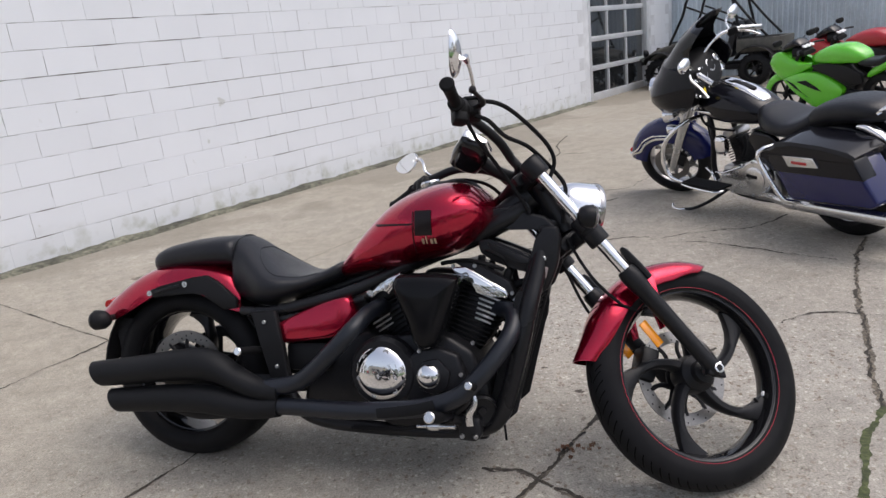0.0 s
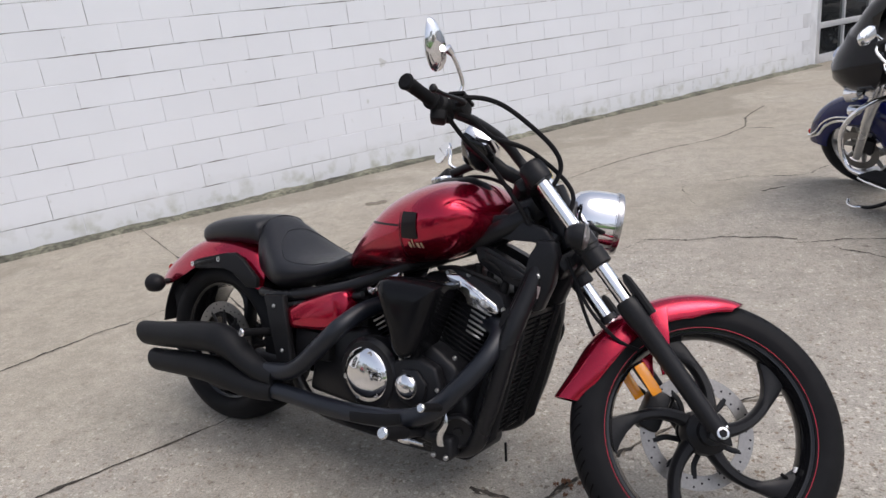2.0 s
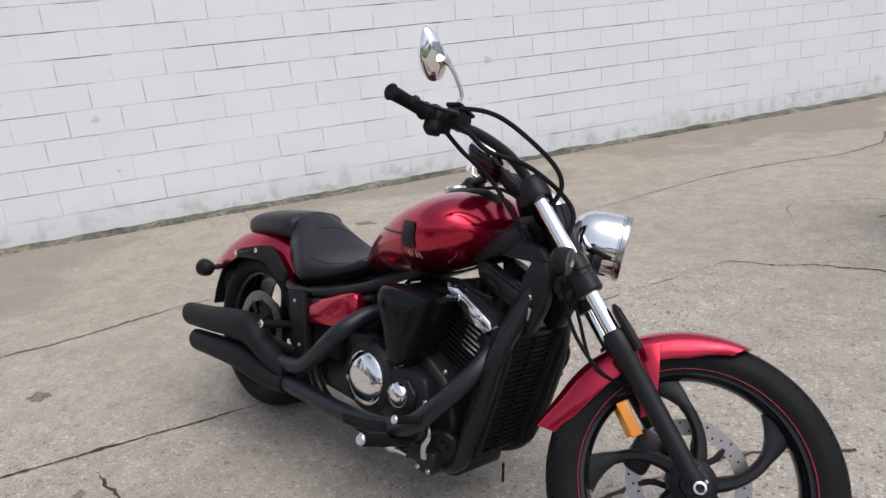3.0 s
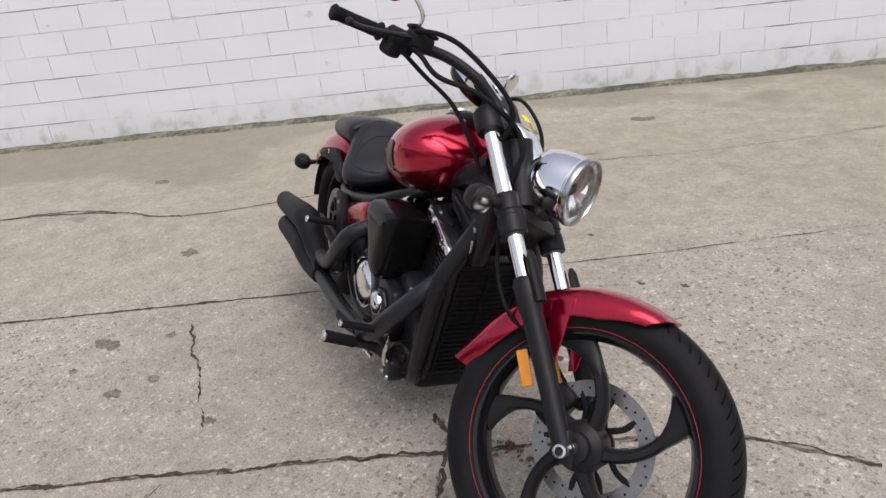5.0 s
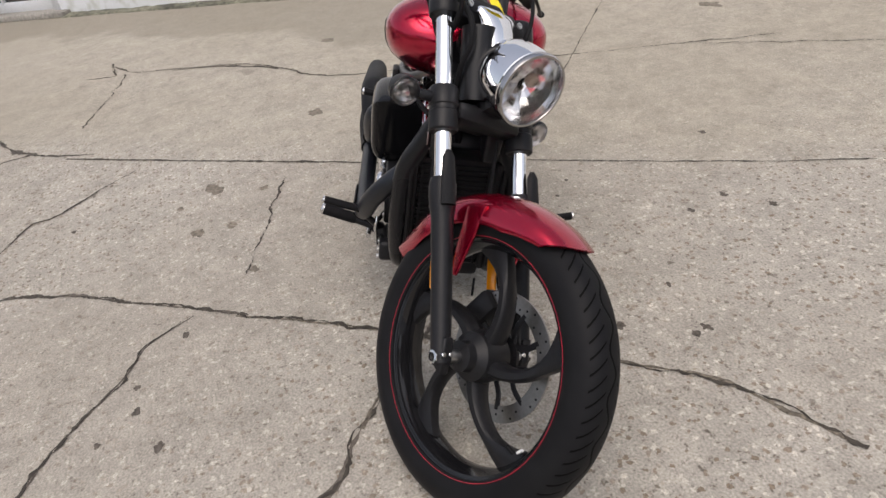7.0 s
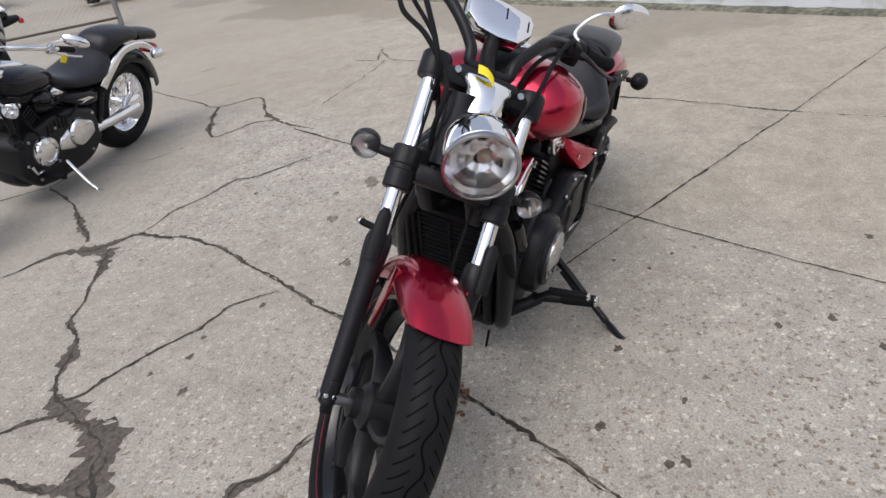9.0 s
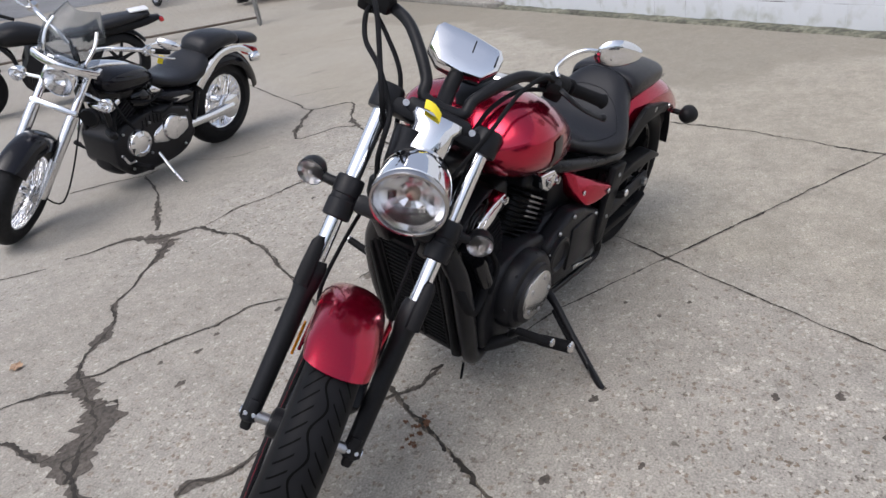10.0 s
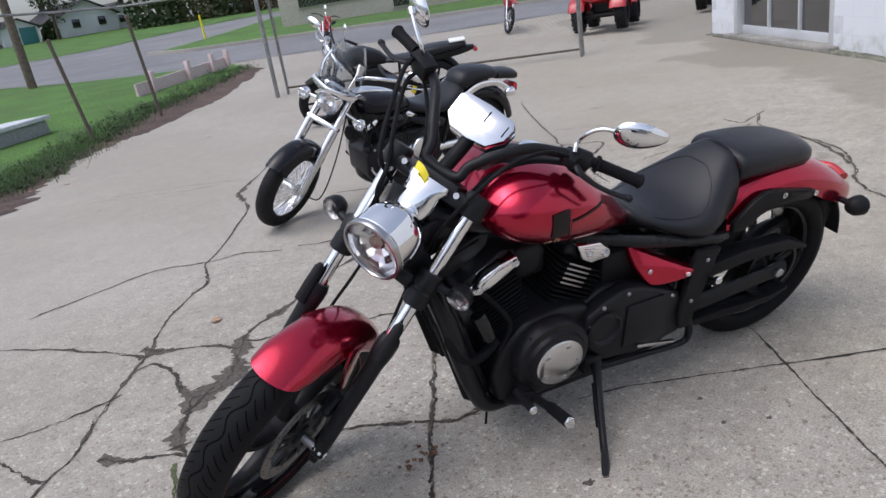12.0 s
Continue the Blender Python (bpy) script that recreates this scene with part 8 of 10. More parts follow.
    # tank, console, badge
    b = superloft(B(), ((0.56, 0.7, 0.78, 0.07, 0.5), (0.64, 0.69, 0.86, 0.14, 0.5), (0.78, 0.685, 0.925, 0.18, 0.42), (0.95, 0.69, 0.965, 0.19, 0.42), (1.1, 0.71, 0.975, 0.165, 0.45), (1.2, 0.75, 0.95, 0.11, 0.5), (1.26, 0.82, 0.9, 0.05, 0.5)), 32, 2.5)
    tank = part("fuel_tank", b, INK, k, "black fuel tank")
    b = superloft(B(), ((0.62, 0.8, 0.858, 0.035, 0.5), (0.66, 0.84, 0.886, 0.055, 0.5), (0.78, 0.9, 0.942, 0.06, 0.5), (0.95, 0.945, 0.985, 0.06, 0.5), (1.02, 0.955, 0.992, 0.045, 0.5)), 24, 4)
    console = part("console", b, CHROME, tank, "long chrome tank console")
    b = superloft(B(), ((0.72, 0.92, 0.929, 0.014, 0.5), (0.76, 0.93, 0.942, 0.022, 0.5), (0.88, 0.96, 0.976, 0.022, 0.5), (0.92, 0.97, 0.984, 0.014, 0.5)), 16, 3)
    part("console_inlay", b, PLASTIC, console, "black inlay")
    for s in (-1, 1):
        b = superloft(B(), ((0.96, 0.775, 0.79, 0.004, 0.5), (1.0, 0.77, 0.8, 0.009, 0.5), (1.1, 0.78, 0.805, 0.009, 0.5), (1.16, 0.79, 0.8, 0.004, 0.5)), 12, 2)
        b.transform(Matrix.Translation((0, 0.178 * s, 0)))
        part("badge", b, CHROME, tank, "slim chrome badge")
    # seat in two humps
    b = superloft(B(), ((0.62, 0.69, 0.83, 0.09, 0.5), (0.55, 0.66, 0.83, 0.16, 0.5), (0.44, 0.645, 0.79, 0.2, 0.5), (0.32, 0.645, 0.765, 0.21, 0.5), (0.22, 0.66, 0.785, 0.2, 0.5), (0.14, 0.68, 0.83, 0.175, 0.5), (0.1, 0.69, 0.84, 0.15, 0.5)), 30, 2.8)
    part("seat", b, VINYL, k, "black touring rider seat", 60)
    b = superloft(B(), ((0.2, 0.7, 0.79, 0.12, 0.5), (0.12, 0.71, 0.862, 0.17, 0.5), (0.0, 0.74, 0.9, 0.175, 0.5), (-0.15, 0.76, 0.908, 0.165, 0.5), (-0.26, 0.77, 0.89, 0.14, 0.5), (-0.32, 0.78, 0.85, 0.09, 0.5)), 30, 2.8)
    part("pillion_pad", b, VINYL, k, "black touring passenger seat", 60)
    b = arch(B(), (0, 0, 0.32), 0.47, 0.14, 40, 190, 0.1, 0.005, 26, 13)
    rear = part("rear_fender", b, INK, k, "black rear fender", 60)
    for s in (-1, 1):
        b = superloft(B(), ((-0.3, 0.735, 0.76, 0.02, 0.5), (-0.36, 0.72, 0.765, 0.03, 0.5), (-0.45, 0.68, 0.72, 0.026, 0.5), (-0.5, 0.64, 0.67, 0.014, 0.5)), 14, 3)
        b.transform(Matrix.Translation((0.1, 0.15 * s, 0.02)))
        part("rack_bracket", b, CHROME, rear, "chrome rack bracket")
    b = B()
    tube(b, [(-0.3, -0.12, 0.84), (-0.36, -0.1, 0.88), (-0.38, 0, 0.89), (-0.36, 0.1, 0.88), (-0.3, 0.12, 0.84)], 0.012, 8)
    part("grab_rail", b, CHROME, k, "chrome grab rail")
    # engine
    b = B()
    prism(b, [(0.42, 0.2), (0.9, 0.17), (1.0, 0.25), (0.96, 0.38), (0.6, 0.42), (0.45, 0.36)], -0.15, 0.15, 0.03, 3)
    part("crankcase", b, STEEL, k, "grey engine cases")
    for sx, x in ((1, 0.86), (-1, 0.76)):
        m = Matrix.Translation((x, 0, 0.38)) @ Matrix.Rotation(radians(22) * sx, 4, "Y")
        b = B()
        box(b, (0, 0, 0.1), (0.1, 0.12, 0.22), 0.02)
        b.transform(m)
        cyl = part("cylinder", b, CAST, k)
        for i in range(9):
            b = B()
            box(b, (0, 0, 0.03 + i * 0.0195), (0.145, 0.17, 0.008), 0.002, None, 1)
            b.transform(m)
            part("fin", b, CAST, cyl)
        b = B()
        box(b, (0, 0, 0.235), (0.14, 0.15, 0.07), 0.02, None, 3)
        b.transform(m)
        part("rocker_cover", b, STEEL, cyl)
    b = B()
    prism(b, [(0.98, 0.27), (0.93, 0.215), (0.82, 0.19), (0.6, 0.195), (0.47, 0.27), (0.445, 0.36), (0.46, 0.43), (0.53, 0.48), (0.6, 0.49), (0.68, 0.45), (0.76, 0.39), (0.92, 0.36)], 0.14, 0.205, 0.028, 5)
    cover = part("primary_cover", b, ALLOY, k, "polished primary cover")
    b = B()
    lathe(b, [(0.085, 0), (0.085, 0.008), (0.075, 0.014), (0.0, 0.016)], (0.585, 0.203, 0.345), (0, 1, 0), 32)
    part("clutch_cap", b, ALLOY, cover)
    b = B()
    box(b, (0.6, 0.222, 0.365), (0.09, 0.006, 0.022), 0.006, Matrix.Rotation(radians(-6), 4, "Y"))
    part("cover_slot", b, RUBBER, cover)
    bolts(cover, "cover_bolt", [(0.95, 0.205, 0.28), (0.82, 0.205, 0.21), (0.62, 0.205, 0.215), (0.49, 0.205, 0.29), (0.48, 0.205, 0.41), (0.6, 0.205, 0.465), (0.76, 0.205, 0.37), (0.9, 0.205, 0.34)], (0, 1, 0), 0.009, 0.008, STEEL)
    b = superloft(B(), ((0.87, 0.5, 0.6, 0.02, 0.5), (0.89, 0.48, 0.615, 0.035, 0.5), (0.94, 0.475, 0.62, 0.04, 0.5), (0.975, 0.5, 0.6, 0.02, 0.5)), 20, 3)
    b.transform(Matrix.Translation((0, 0.17, 0)))
    part("horn", b, CHROME, k, "chrome horn cover")
    b = B()
    tube(b, [(0.98, 0.2, 0.34), (0.86, 0.22, 0.36), (0.7, 0.215, 0.42)], 0.007, 8)
    tube(b, [(1.08, 0.2, 0.36), (1.0, 0.22, 0.33), (0.93, 0.26, 0.3)], 0.009, 8)
    part("shift_rod", b, CHROME, k)
    for pts in ([(1.15, 0.08, 0.68), (1.08, 0.12, 0.56), (1.0, 0.13, 0.5), (0.93, 0.14, 0.46)], [(1.2, 0.1, 0.8), (1.12, 0.14, 0.7), (1.0, 0.15, 0.66), (0.8, 0.15, 0.66)], [(0.72, 0.14, 0.62), (0.7, 0.16, 0.54), (0.74, 0.16, 0.46)]):
        b = B()
        tube(b, pts, 0.009, 8)
        part("hose", b, RUBBER, k)
    b = B()
    tube(b, [(0.9, 0.15, 0.22), (0.98, 0.26, 0.14), (1.1, 0.34, 0.075), (1.2, 0.38, 0.06)], [0.016, 0.013, 0.012, 0.012], 10)
    stand = part("side_stand", b, SATIN, k, "side stand put down")
    b = B()
    tube(b, [(1.17, 0.37, 0.062), (1.22, 0.4, 0.06), (1.29, 0.39, 0.062), (1.33, 0.36, 0.075)], [0.011, 0.011, 0.01, 0.01], 10)
    part("stand_foot", b, CHROME, stand, "bright bent foot")
    b = B()
    box(b, (1.08, 0.3, 1.02), (0.004, 0.03, 0.06), 0.001)
    b.transform(S)
    part("price_tag", b, YELLOW, k, "yellow price tag")
    return k


def sport_bike(m, paint, label):
    k = thing("motorcycle", m, label, "motorcycle", "parked motorcycles")
    S = steering(25, 12, 1.48)
    plain_wheel(k, (1.5, 0, 0.3), 0.3, 0.12, 0.215, S, 0, SATIN, 6)
    plain_wheel(k, (0, 0, 0.3), 0.31, 0.16, 0.215, None, 0, SATIN, 6)
    b = arch(B(), (1.5, 0, 0.3), 0.34, 0.075, 15, 150, 0.1, 0.005, 22, 13)
    b.transform(S)
    part("front_fender", b, paint, k, "glossy front fender", 60)

    def panel(poly, y0, y1, bulge, c):
        """A fairing panel: an outline in X and Z that swells outward from its rim."""
        line = spline([Vector((x, z, 0)) for x, z in poly + poly[:1]], 3)[:-1]
        bm = B()
        rows = []
        for y, q in ((y0, 1.0), (y1 - 0.004, 1.0), (y1, 0.985), (y1 + bulge * 0.6, 0.8), (y1 + bulge, 0.45)):
            rows.append([(c[0] + (p.x - c[0]) * q, y, c[1] + (p.y - c[1]) * q) for p in line])
        return loft(bm, rows)
    for s in (-1, 1):
        b = B()
        tube(b, [(1.2, 0.1 * s, 0.9), (1.5, 0.1 * s, 0.3)], 0.024, 12, 1)
        b.transform(S)
        part("fork_leg", b, SATIN, k)
        b = panel([(1.66, 0.78), (1.6, 0.66), (1.46, 0.56), (1.28, 0.56), (1.12, 0.64), (0.96, 0.72), (0.97, 0.77), (1.14, 0.78), (1.28, 0.84), (1.46, 0.93), (1.58, 0.9)], 0.1, 0.165, 0.03, (1.36, 0.74))
        b.transform(Matrix.Diagonal((1, s, 1, 1)))
        fair = part("upper_fairing", b, paint, k, "glossy upper fairing", 45)
        b = panel([(1.42, 0.55), (1.3, 0.42), (1.1, 0.27), (0.9, 0.15), (0.76, 0.17), (0.6, 0.23), (0.52, 0.32), (0.47, 0.42), (0.62, 0.53), (0.83, 0.63), (1.05, 0.65), (1.25, 0.61)], 0.12, 0.205, 0.03, (0.94, 0.42))
        b.transform(Matrix.Diagonal((1, s, 1, 1)))
        side = part("side_fairing", b, paint, k, "glossy angular side fairing", 45)
        b = B()
        prism(b, [(1.16, 0.53), (1.0, 0.55), (0.84, 0.46), (0.76, 0.4), (0.86, 0.42), (0.99, 0.47)], s * 0.228, s * 0.242, 0.004)
        part("vent", b, PLASTIC, side, "black slash vent")
        b = B()
        prism(b, [(1.34, 0.55), (1.2, 0.44), (0.98, 0.3), (0.9, 0.27), (1.0, 0.34), (1.18, 0.48)], s * 0.214, s * 0.232, 0.003)
        part("crease", b, PLASTIC, side)
        b = B()
        prism(b, [(0.96, 0.74), (0.88, 0.66), (0.6, 0.56), (0.4, 0.45), (0.2, 0.5), (0.22, 0.62), (0.4, 0.72), (0.7, 0.77)], s * 0.11, s * 0.17, 0.012, 2)
        part("frame_spar", b, SATIN, k, "black frame spar")
        b = B()
        tube(b, [(1.16, 0.1 * s, 0.95), (1.14, 0.22 * s, 0.97), (1.06, 0.34 * s, 0.95)], 0.015, 10)
        b.transform(S)
        part("handlebar", b, SATIN, k)
        b = B()
        tube(b, [(1.44, 0.13 * s, 0.98), (1.38, 0.26 * s, 1.07)], 0.009, 8, 1)
        mir = part("mirror", b, PLASTIC, k, "black mirror on a short stalk")
        b = superloft(B(), ((-0.02, -0.035, 0.035, 0.07, 0.5), (0.0, -0.045, 0.045, 0.085, 0.5), (0.05, -0.03, 0.03, 0.05, 0.5)), 20, 2.6)
        b.transform(Matrix.Translation((1.34, 0.33 * s, 1.1)))
        part("mirror_shell", b, PLASTIC, mir)
    b = superloft(B(), ((1.3, 0.6, 0.9, 0.16, 0.5), (1.44, 0.62, 0.92, 0.155, 0.5), (1.56, 0.66, 0.9, 0.12, 0.5), (1.66, 0.72, 0.84, 0.06, 0.5), (1.69, 0.75, 0.8, 0.02, 0.5)), 26, 2.6)
    nose = part("nose", b, paint, k, "pointed nose cowl", 60)
    b = superloft(B(), ((1.16, 1.0, 1.02, 0.1, 0.5), (1.26, 0.96, 1.1, 0.13, 0.5), (1.38, 0.92, 1.06, 0.13, 0.5), (1.5, 0.88, 0.98, 0.1, 0.5), (1.58, 0.86, 0.9, 0.04, 0.5)), 24, 2.3)
    part("windscreen", b, GLOSS, nose, "dark windscreen", 60)
    b = superloft(B(), ((1.1, 0.86, 0.92, 0.12, 0.5), (1.18, 0.84, 0.98, 0.14, 0.5), (1.28, 0.84, 0.99, 0.14, 0.5)), 20, 3)
    dash = part("dash", b, PLASTIC, k)
    for y in (-0.07, 0.0, 0.07):
        b = B()
        lathe(b, [(0.034, 0), (0.034, 0.01), (0.03, 0.011), (0.0, 0.011)], (1.12, y, 0.985), (-0.5, 0, 0.85), 20)
        part("gauge", b, WHITE, dash, "white-faced gauge")
    b = superloft(B(), ((0.2, 0.76, 0.83, 0.08, 0.5), (0.28, 0.74, 0.92, 0.15, 0.5), (0.46, 0.73, 1.0, 0.185, 0.5), (0.68, 0.73, 0.995, 0.19, 0.5), (0.86, 0.74, 0.94, 0.17, 0.5), (1.0, 0.78, 0.87, 0.09, 0.5)), 30, 2.5)
    part("fuel_tank", b, paint, k, "glossy fuel tank", 60)
    b = superloft(B(), ((0.32, 0.72, 0.8, 0.08, 0.5), (0.22, 0.7, 0.8, 0.14, 0.5), (0.02, 0.7, 0.81, 0.14, 0.5), (-0.1, 0.74, 0.86, 0.12, 0.5), (-0.22, 0.8, 0.9, 0.1, 0.5)), 24, 2.8)
    part("seat", b, VINYL, k, "black vinyl seat", 60)
    b = superloft(B(), ((-0.5, 0.86, 0.91, 0.04, 0.5), (-0.3, 0.78, 0.89, 0.09, 0.5), (-0.08, 0.66, 0.8, 0.12, 0.5), (0.12, 0.56, 0.68, 0.12, 0.5), (0.2, 0.54, 0.6, 0.08, 0.5)), 24, 2.6)
    part("tail", b, paint, k, "swept-up tail cowl", 60)
    b = B()
    prism(b, [(0.4, 0.25), (0.95, 0.22), (1.1, 0.5), (0.95, 0.74), (0.55, 0.74), (0.3, 0.55)], -0.12, 0.12, 0.03, 2)
    part("engine", b, CAST, k)
    for s in (-1, 1):
        b = B()
        tube(b, [(0.42, 0.13 * s, 0.38), (0.2, 0.13 * s, 0.35), (0, 0.13 * s, 0.3)], [0.035, 0.032, 0.028], 10)
        part("swingarm", b, SATIN, k)
    b = B()
    tube(b, [(0.5, 0.14, 0.26), (0.55, 0.3, 0.055)], 0.011, 8, 1)
    part("side_stand", b, SATIN, k)
    return k


def side_by_side():
    """A two-seat off-road buggy in drab camouflage with a black roll cage."""
    m = WALL @ pose(13.9, 1.4, 0, 0, 0, -90) @ Matrix.Scale(0.92, 4)
    k = thing("utility_vehicle", m, "drab camouflage off-road buggy with a black roll cage", "utility vehicle")
    for x in (0.95, -0.95):
        for s in (-1, 1):
            plain_wheel(k, (x, 0.6 * s, 0.31), 0.31, 0.24, 0.17, None, 0, SATIN, 6, SATIN, 18)
    b = superloft(B(), ((-1.1, 0.32, 0.46, 0.34, 0.5), (-0.6, 0.3, 0.44, 0.46, 0.5), (0.4, 0.3, 0.44, 0.46, 0.5), (1.1, 0.32, 0.5, 0.3, 0.5)), 20, 5, 2)
    part("floor_pan", b, PLASTIC, k)
    b = superloft(B(), ((0.5, 0.5, 0.93, 0.46, 0.5), (0.75, 0.54, 0.9, 0.46, 0.5), (1.1, 0.56, 0.82, 0.4, 0.5), (1.32, 0.56, 0.72, 0.32, 0.5)), 24, 4.5, 3)
    part("hood", b, CAMO, k, "drab camouflage hood")
    b = B()
    prism(b, [(0.42, 0.5), (0.52, 0.95), (0.6, 0.95), (0.56, 0.5)], -0.5, 0.5, 0.02)
    part("dashboard", b, PLASTIC, k)
    b = B()
    box(b, (-0.98, 0, 0.62), (0.76, 1.12, 0.05), 0.01)
    part("bed_floor", b, PLASTIC, k)
    for c, size in (((-0.98, 0.56, 0.76), (0.8, 0.05, 0.26)), ((-0.98, -0.56, 0.76), (0.8, 0.05, 0.26)), ((-1.37, 0, 0.76), (0.05, 1.1, 0.26)), ((-0.6, 0, 0.78), (0.05, 1.1, 0.3))):
        b = B()
        box(b, c, size, 0.015)
        part("bed_side", b, CAMO, k, "drab camouflage cargo bed side")
    for x in (0.95, -0.95):
        for s in (-1, 1):
            b = arch(B(), (x, 0, 0.33), 0.43, 0.15, 25, 150, 0.02)
            b.transform(Matrix.Translation((0, 0.6 * s, 0)))
            part("mudguard", b, PLASTIC, k)
            for dx, z in ((0.12, 0.4), (-0.12, 0.36)):
                b = B()
                tube(b, [(x + dx, 0.25 * s, z), (x, 0.55 * s, 0.31)], 0.02, 8, 1)
                part("suspension_arm", b, FRAME, k)
            b = B()
            lathe(b, [(0.02, 0), (0.035, 0.05), (0.03, 0.1), (0.04, 0.15), (0.03, 0.2), (0.04, 0.25), (0.02, 0.32)], (x - 0.05, 0.48 * s, 0.38), (0.1, -0.45 * s, 1), 12)
            part("shock_absorber", b, STEEL, k)
    for s in (-1, 1):
        b = B()
        tube(b, [(0.75, 0.6 * s, 0.88), (0.5, 0.56 * s, 1.4), (0.3, 0.54 * s, 1.85), (-0.35, 0.54 * s, 1.88), (-0.55, 0.56 * s, 1.4), (-0.65, 0.58 * s, 0.9)], 0.028, 10, 5)
        tube(b, [(-0.35, 0.54 * s, 1.86), (-0.8, 0.56 * s, 1.3), (-1.15, 0.56 * s, 0.92)], 0.024, 10, 4)
        tube(b, [(0.4, 0.56 * s, 1.6), (-0.5, 0.57 * s, 1.2)], 0.02, 8, 1)
        part("cage_side", b, FRAME, k)
        b = B()
        box(b, (-0.25, 0.28 * s, 0.62), (0.5, 0.46, 0.14), 0.05)
        box(b, (-0.48, 0.28 * s, 0.95), (0.14, 0.46, 0.6), 0.05, Matrix.Rotation(radians(-12), 4, "Y"))
        part("seat", b, VINYL, k)
        lamp(k, "headlamp", (1.38, 0.36 * s, 0.74), (1, 0, 0), 0.08, 0.08, SATIN)
    for x, z in ((0.3, 1.85), (-0.35, 1.87), (0.72, 0.92), (-0.65, 0.92)):
        b = B()
        tube(b, [(x, -0.55, z), (x, 0.55, z)], 0.024, 10, 1)
        part("cage_crossbar", b, FRAME, k)
    b = B()
    lathe(b, [(0.15, -0.012), (0.165, 0), (0.15, 0.012), (0.135, 0)], (0.22, 0.28, 1.0), (-0.8, 0, 0.6), 28, True)
    part("steering_wheel", b, RUBBER, k)
    b = B()
    tube(b, [(1.42, -0.4, 0.55), (1.5, -0.3, 0.62), (1.5, 0.3, 0.62), (1.42, 0.4, 0.55)], 0.02, 8)
    part("bumper", b, FRAME, k)
    return k


def quad(m, paint, label):
    k = thing("quad_bike", m, label, "quad bike", "parked quad bikes")
    for x in (0.62, -0.62):
        for s in (-1, 1):
            plain_wheel(k, (x, 0.44 * s, 0.3), 0.3, 0.24, 0.15, None, 0, SATIN, 5, SATIN, 16)
            b = arch(B(), (x, 0, 0.34), 0.37, 0.17, 10, 165, 0.05)
            b.transform(Matrix.Translation((0, 0.42 * s, 0)))
            part("mudguard", b, paint, k)
    b = superloft(B(), ((-0.85, 0.6, 0.78, 0.3, 0.5), (-0.4, 0.5, 0.8, 0.26, 0.5), (0.1, 0.45, 0.82, 0.22, 0.5), (0.5, 0.5, 0.92, 0.28, 0.5), (0.9, 0.55, 0.78, 0.2, 0.5)), 22, 3)
    part("body", b, paint, k)
    b = superloft(B(), ((-0.7, 0.78, 0.86, 0.14, 0.5), (-0.3, 0.78, 0.88, 0.16, 0.5), (0.15, 0.8, 0.87, 0.12, 0.5)), 22, 3)
    part("seat", b, VINYL, k)
    b = B()
    prism(b, [(-0.5, 0.25), (0.5, 0.25), (0.5, 0.55), (-0.5, 0.55)], -0.2, 0.2, 0.03)
    tube(b, [(-0.62, -0.4, 0.3), (-0.62, 0.4, 0.3)], 0.05, 10, 1)
    tube(b, [(0.62, -0.4, 0.3), (0.62, 0.4, 0.3)], 0.04, 10, 1)
    part("chassis", b, CAST, k)
    b = B()
    tube(b, [(0.3, -0.42, 1.08), (0.4, -0.2, 1.12), (0.42, 0, 1.08), (0.4, 0.2, 1.12), (0.3, 0.42, 1.08)], 0.016, 10)
    part("handlebar", b, SATIN, k)
    for x0, x1, z in ((-0.95, -0.4, 0.9), (0.55, 0.98, 0.92)):
        b = B()
        tube(b, [(x0, -0.35, z), (x0, 0.35, z), (x1, 0.35, z), (x1, -0.35, z), (x0, -0.35, z)], 0.013, 8, 1)
        for i in range(4):
            tube(b, [(x0, -0.25 + i * 0.17, z), (x1, -0.25 + i * 0.17, z)], 0.009, 6, 1)
        part("rack", b, FRAME, k)
    b = B()
    for s in (-1, 1):
        box(b, (-0.9, 0.22 * s, 0.66), (0.03, 0.1, 0.06), 0.01)
    part("tail_lamp", b, REDLENS, k)
    return k


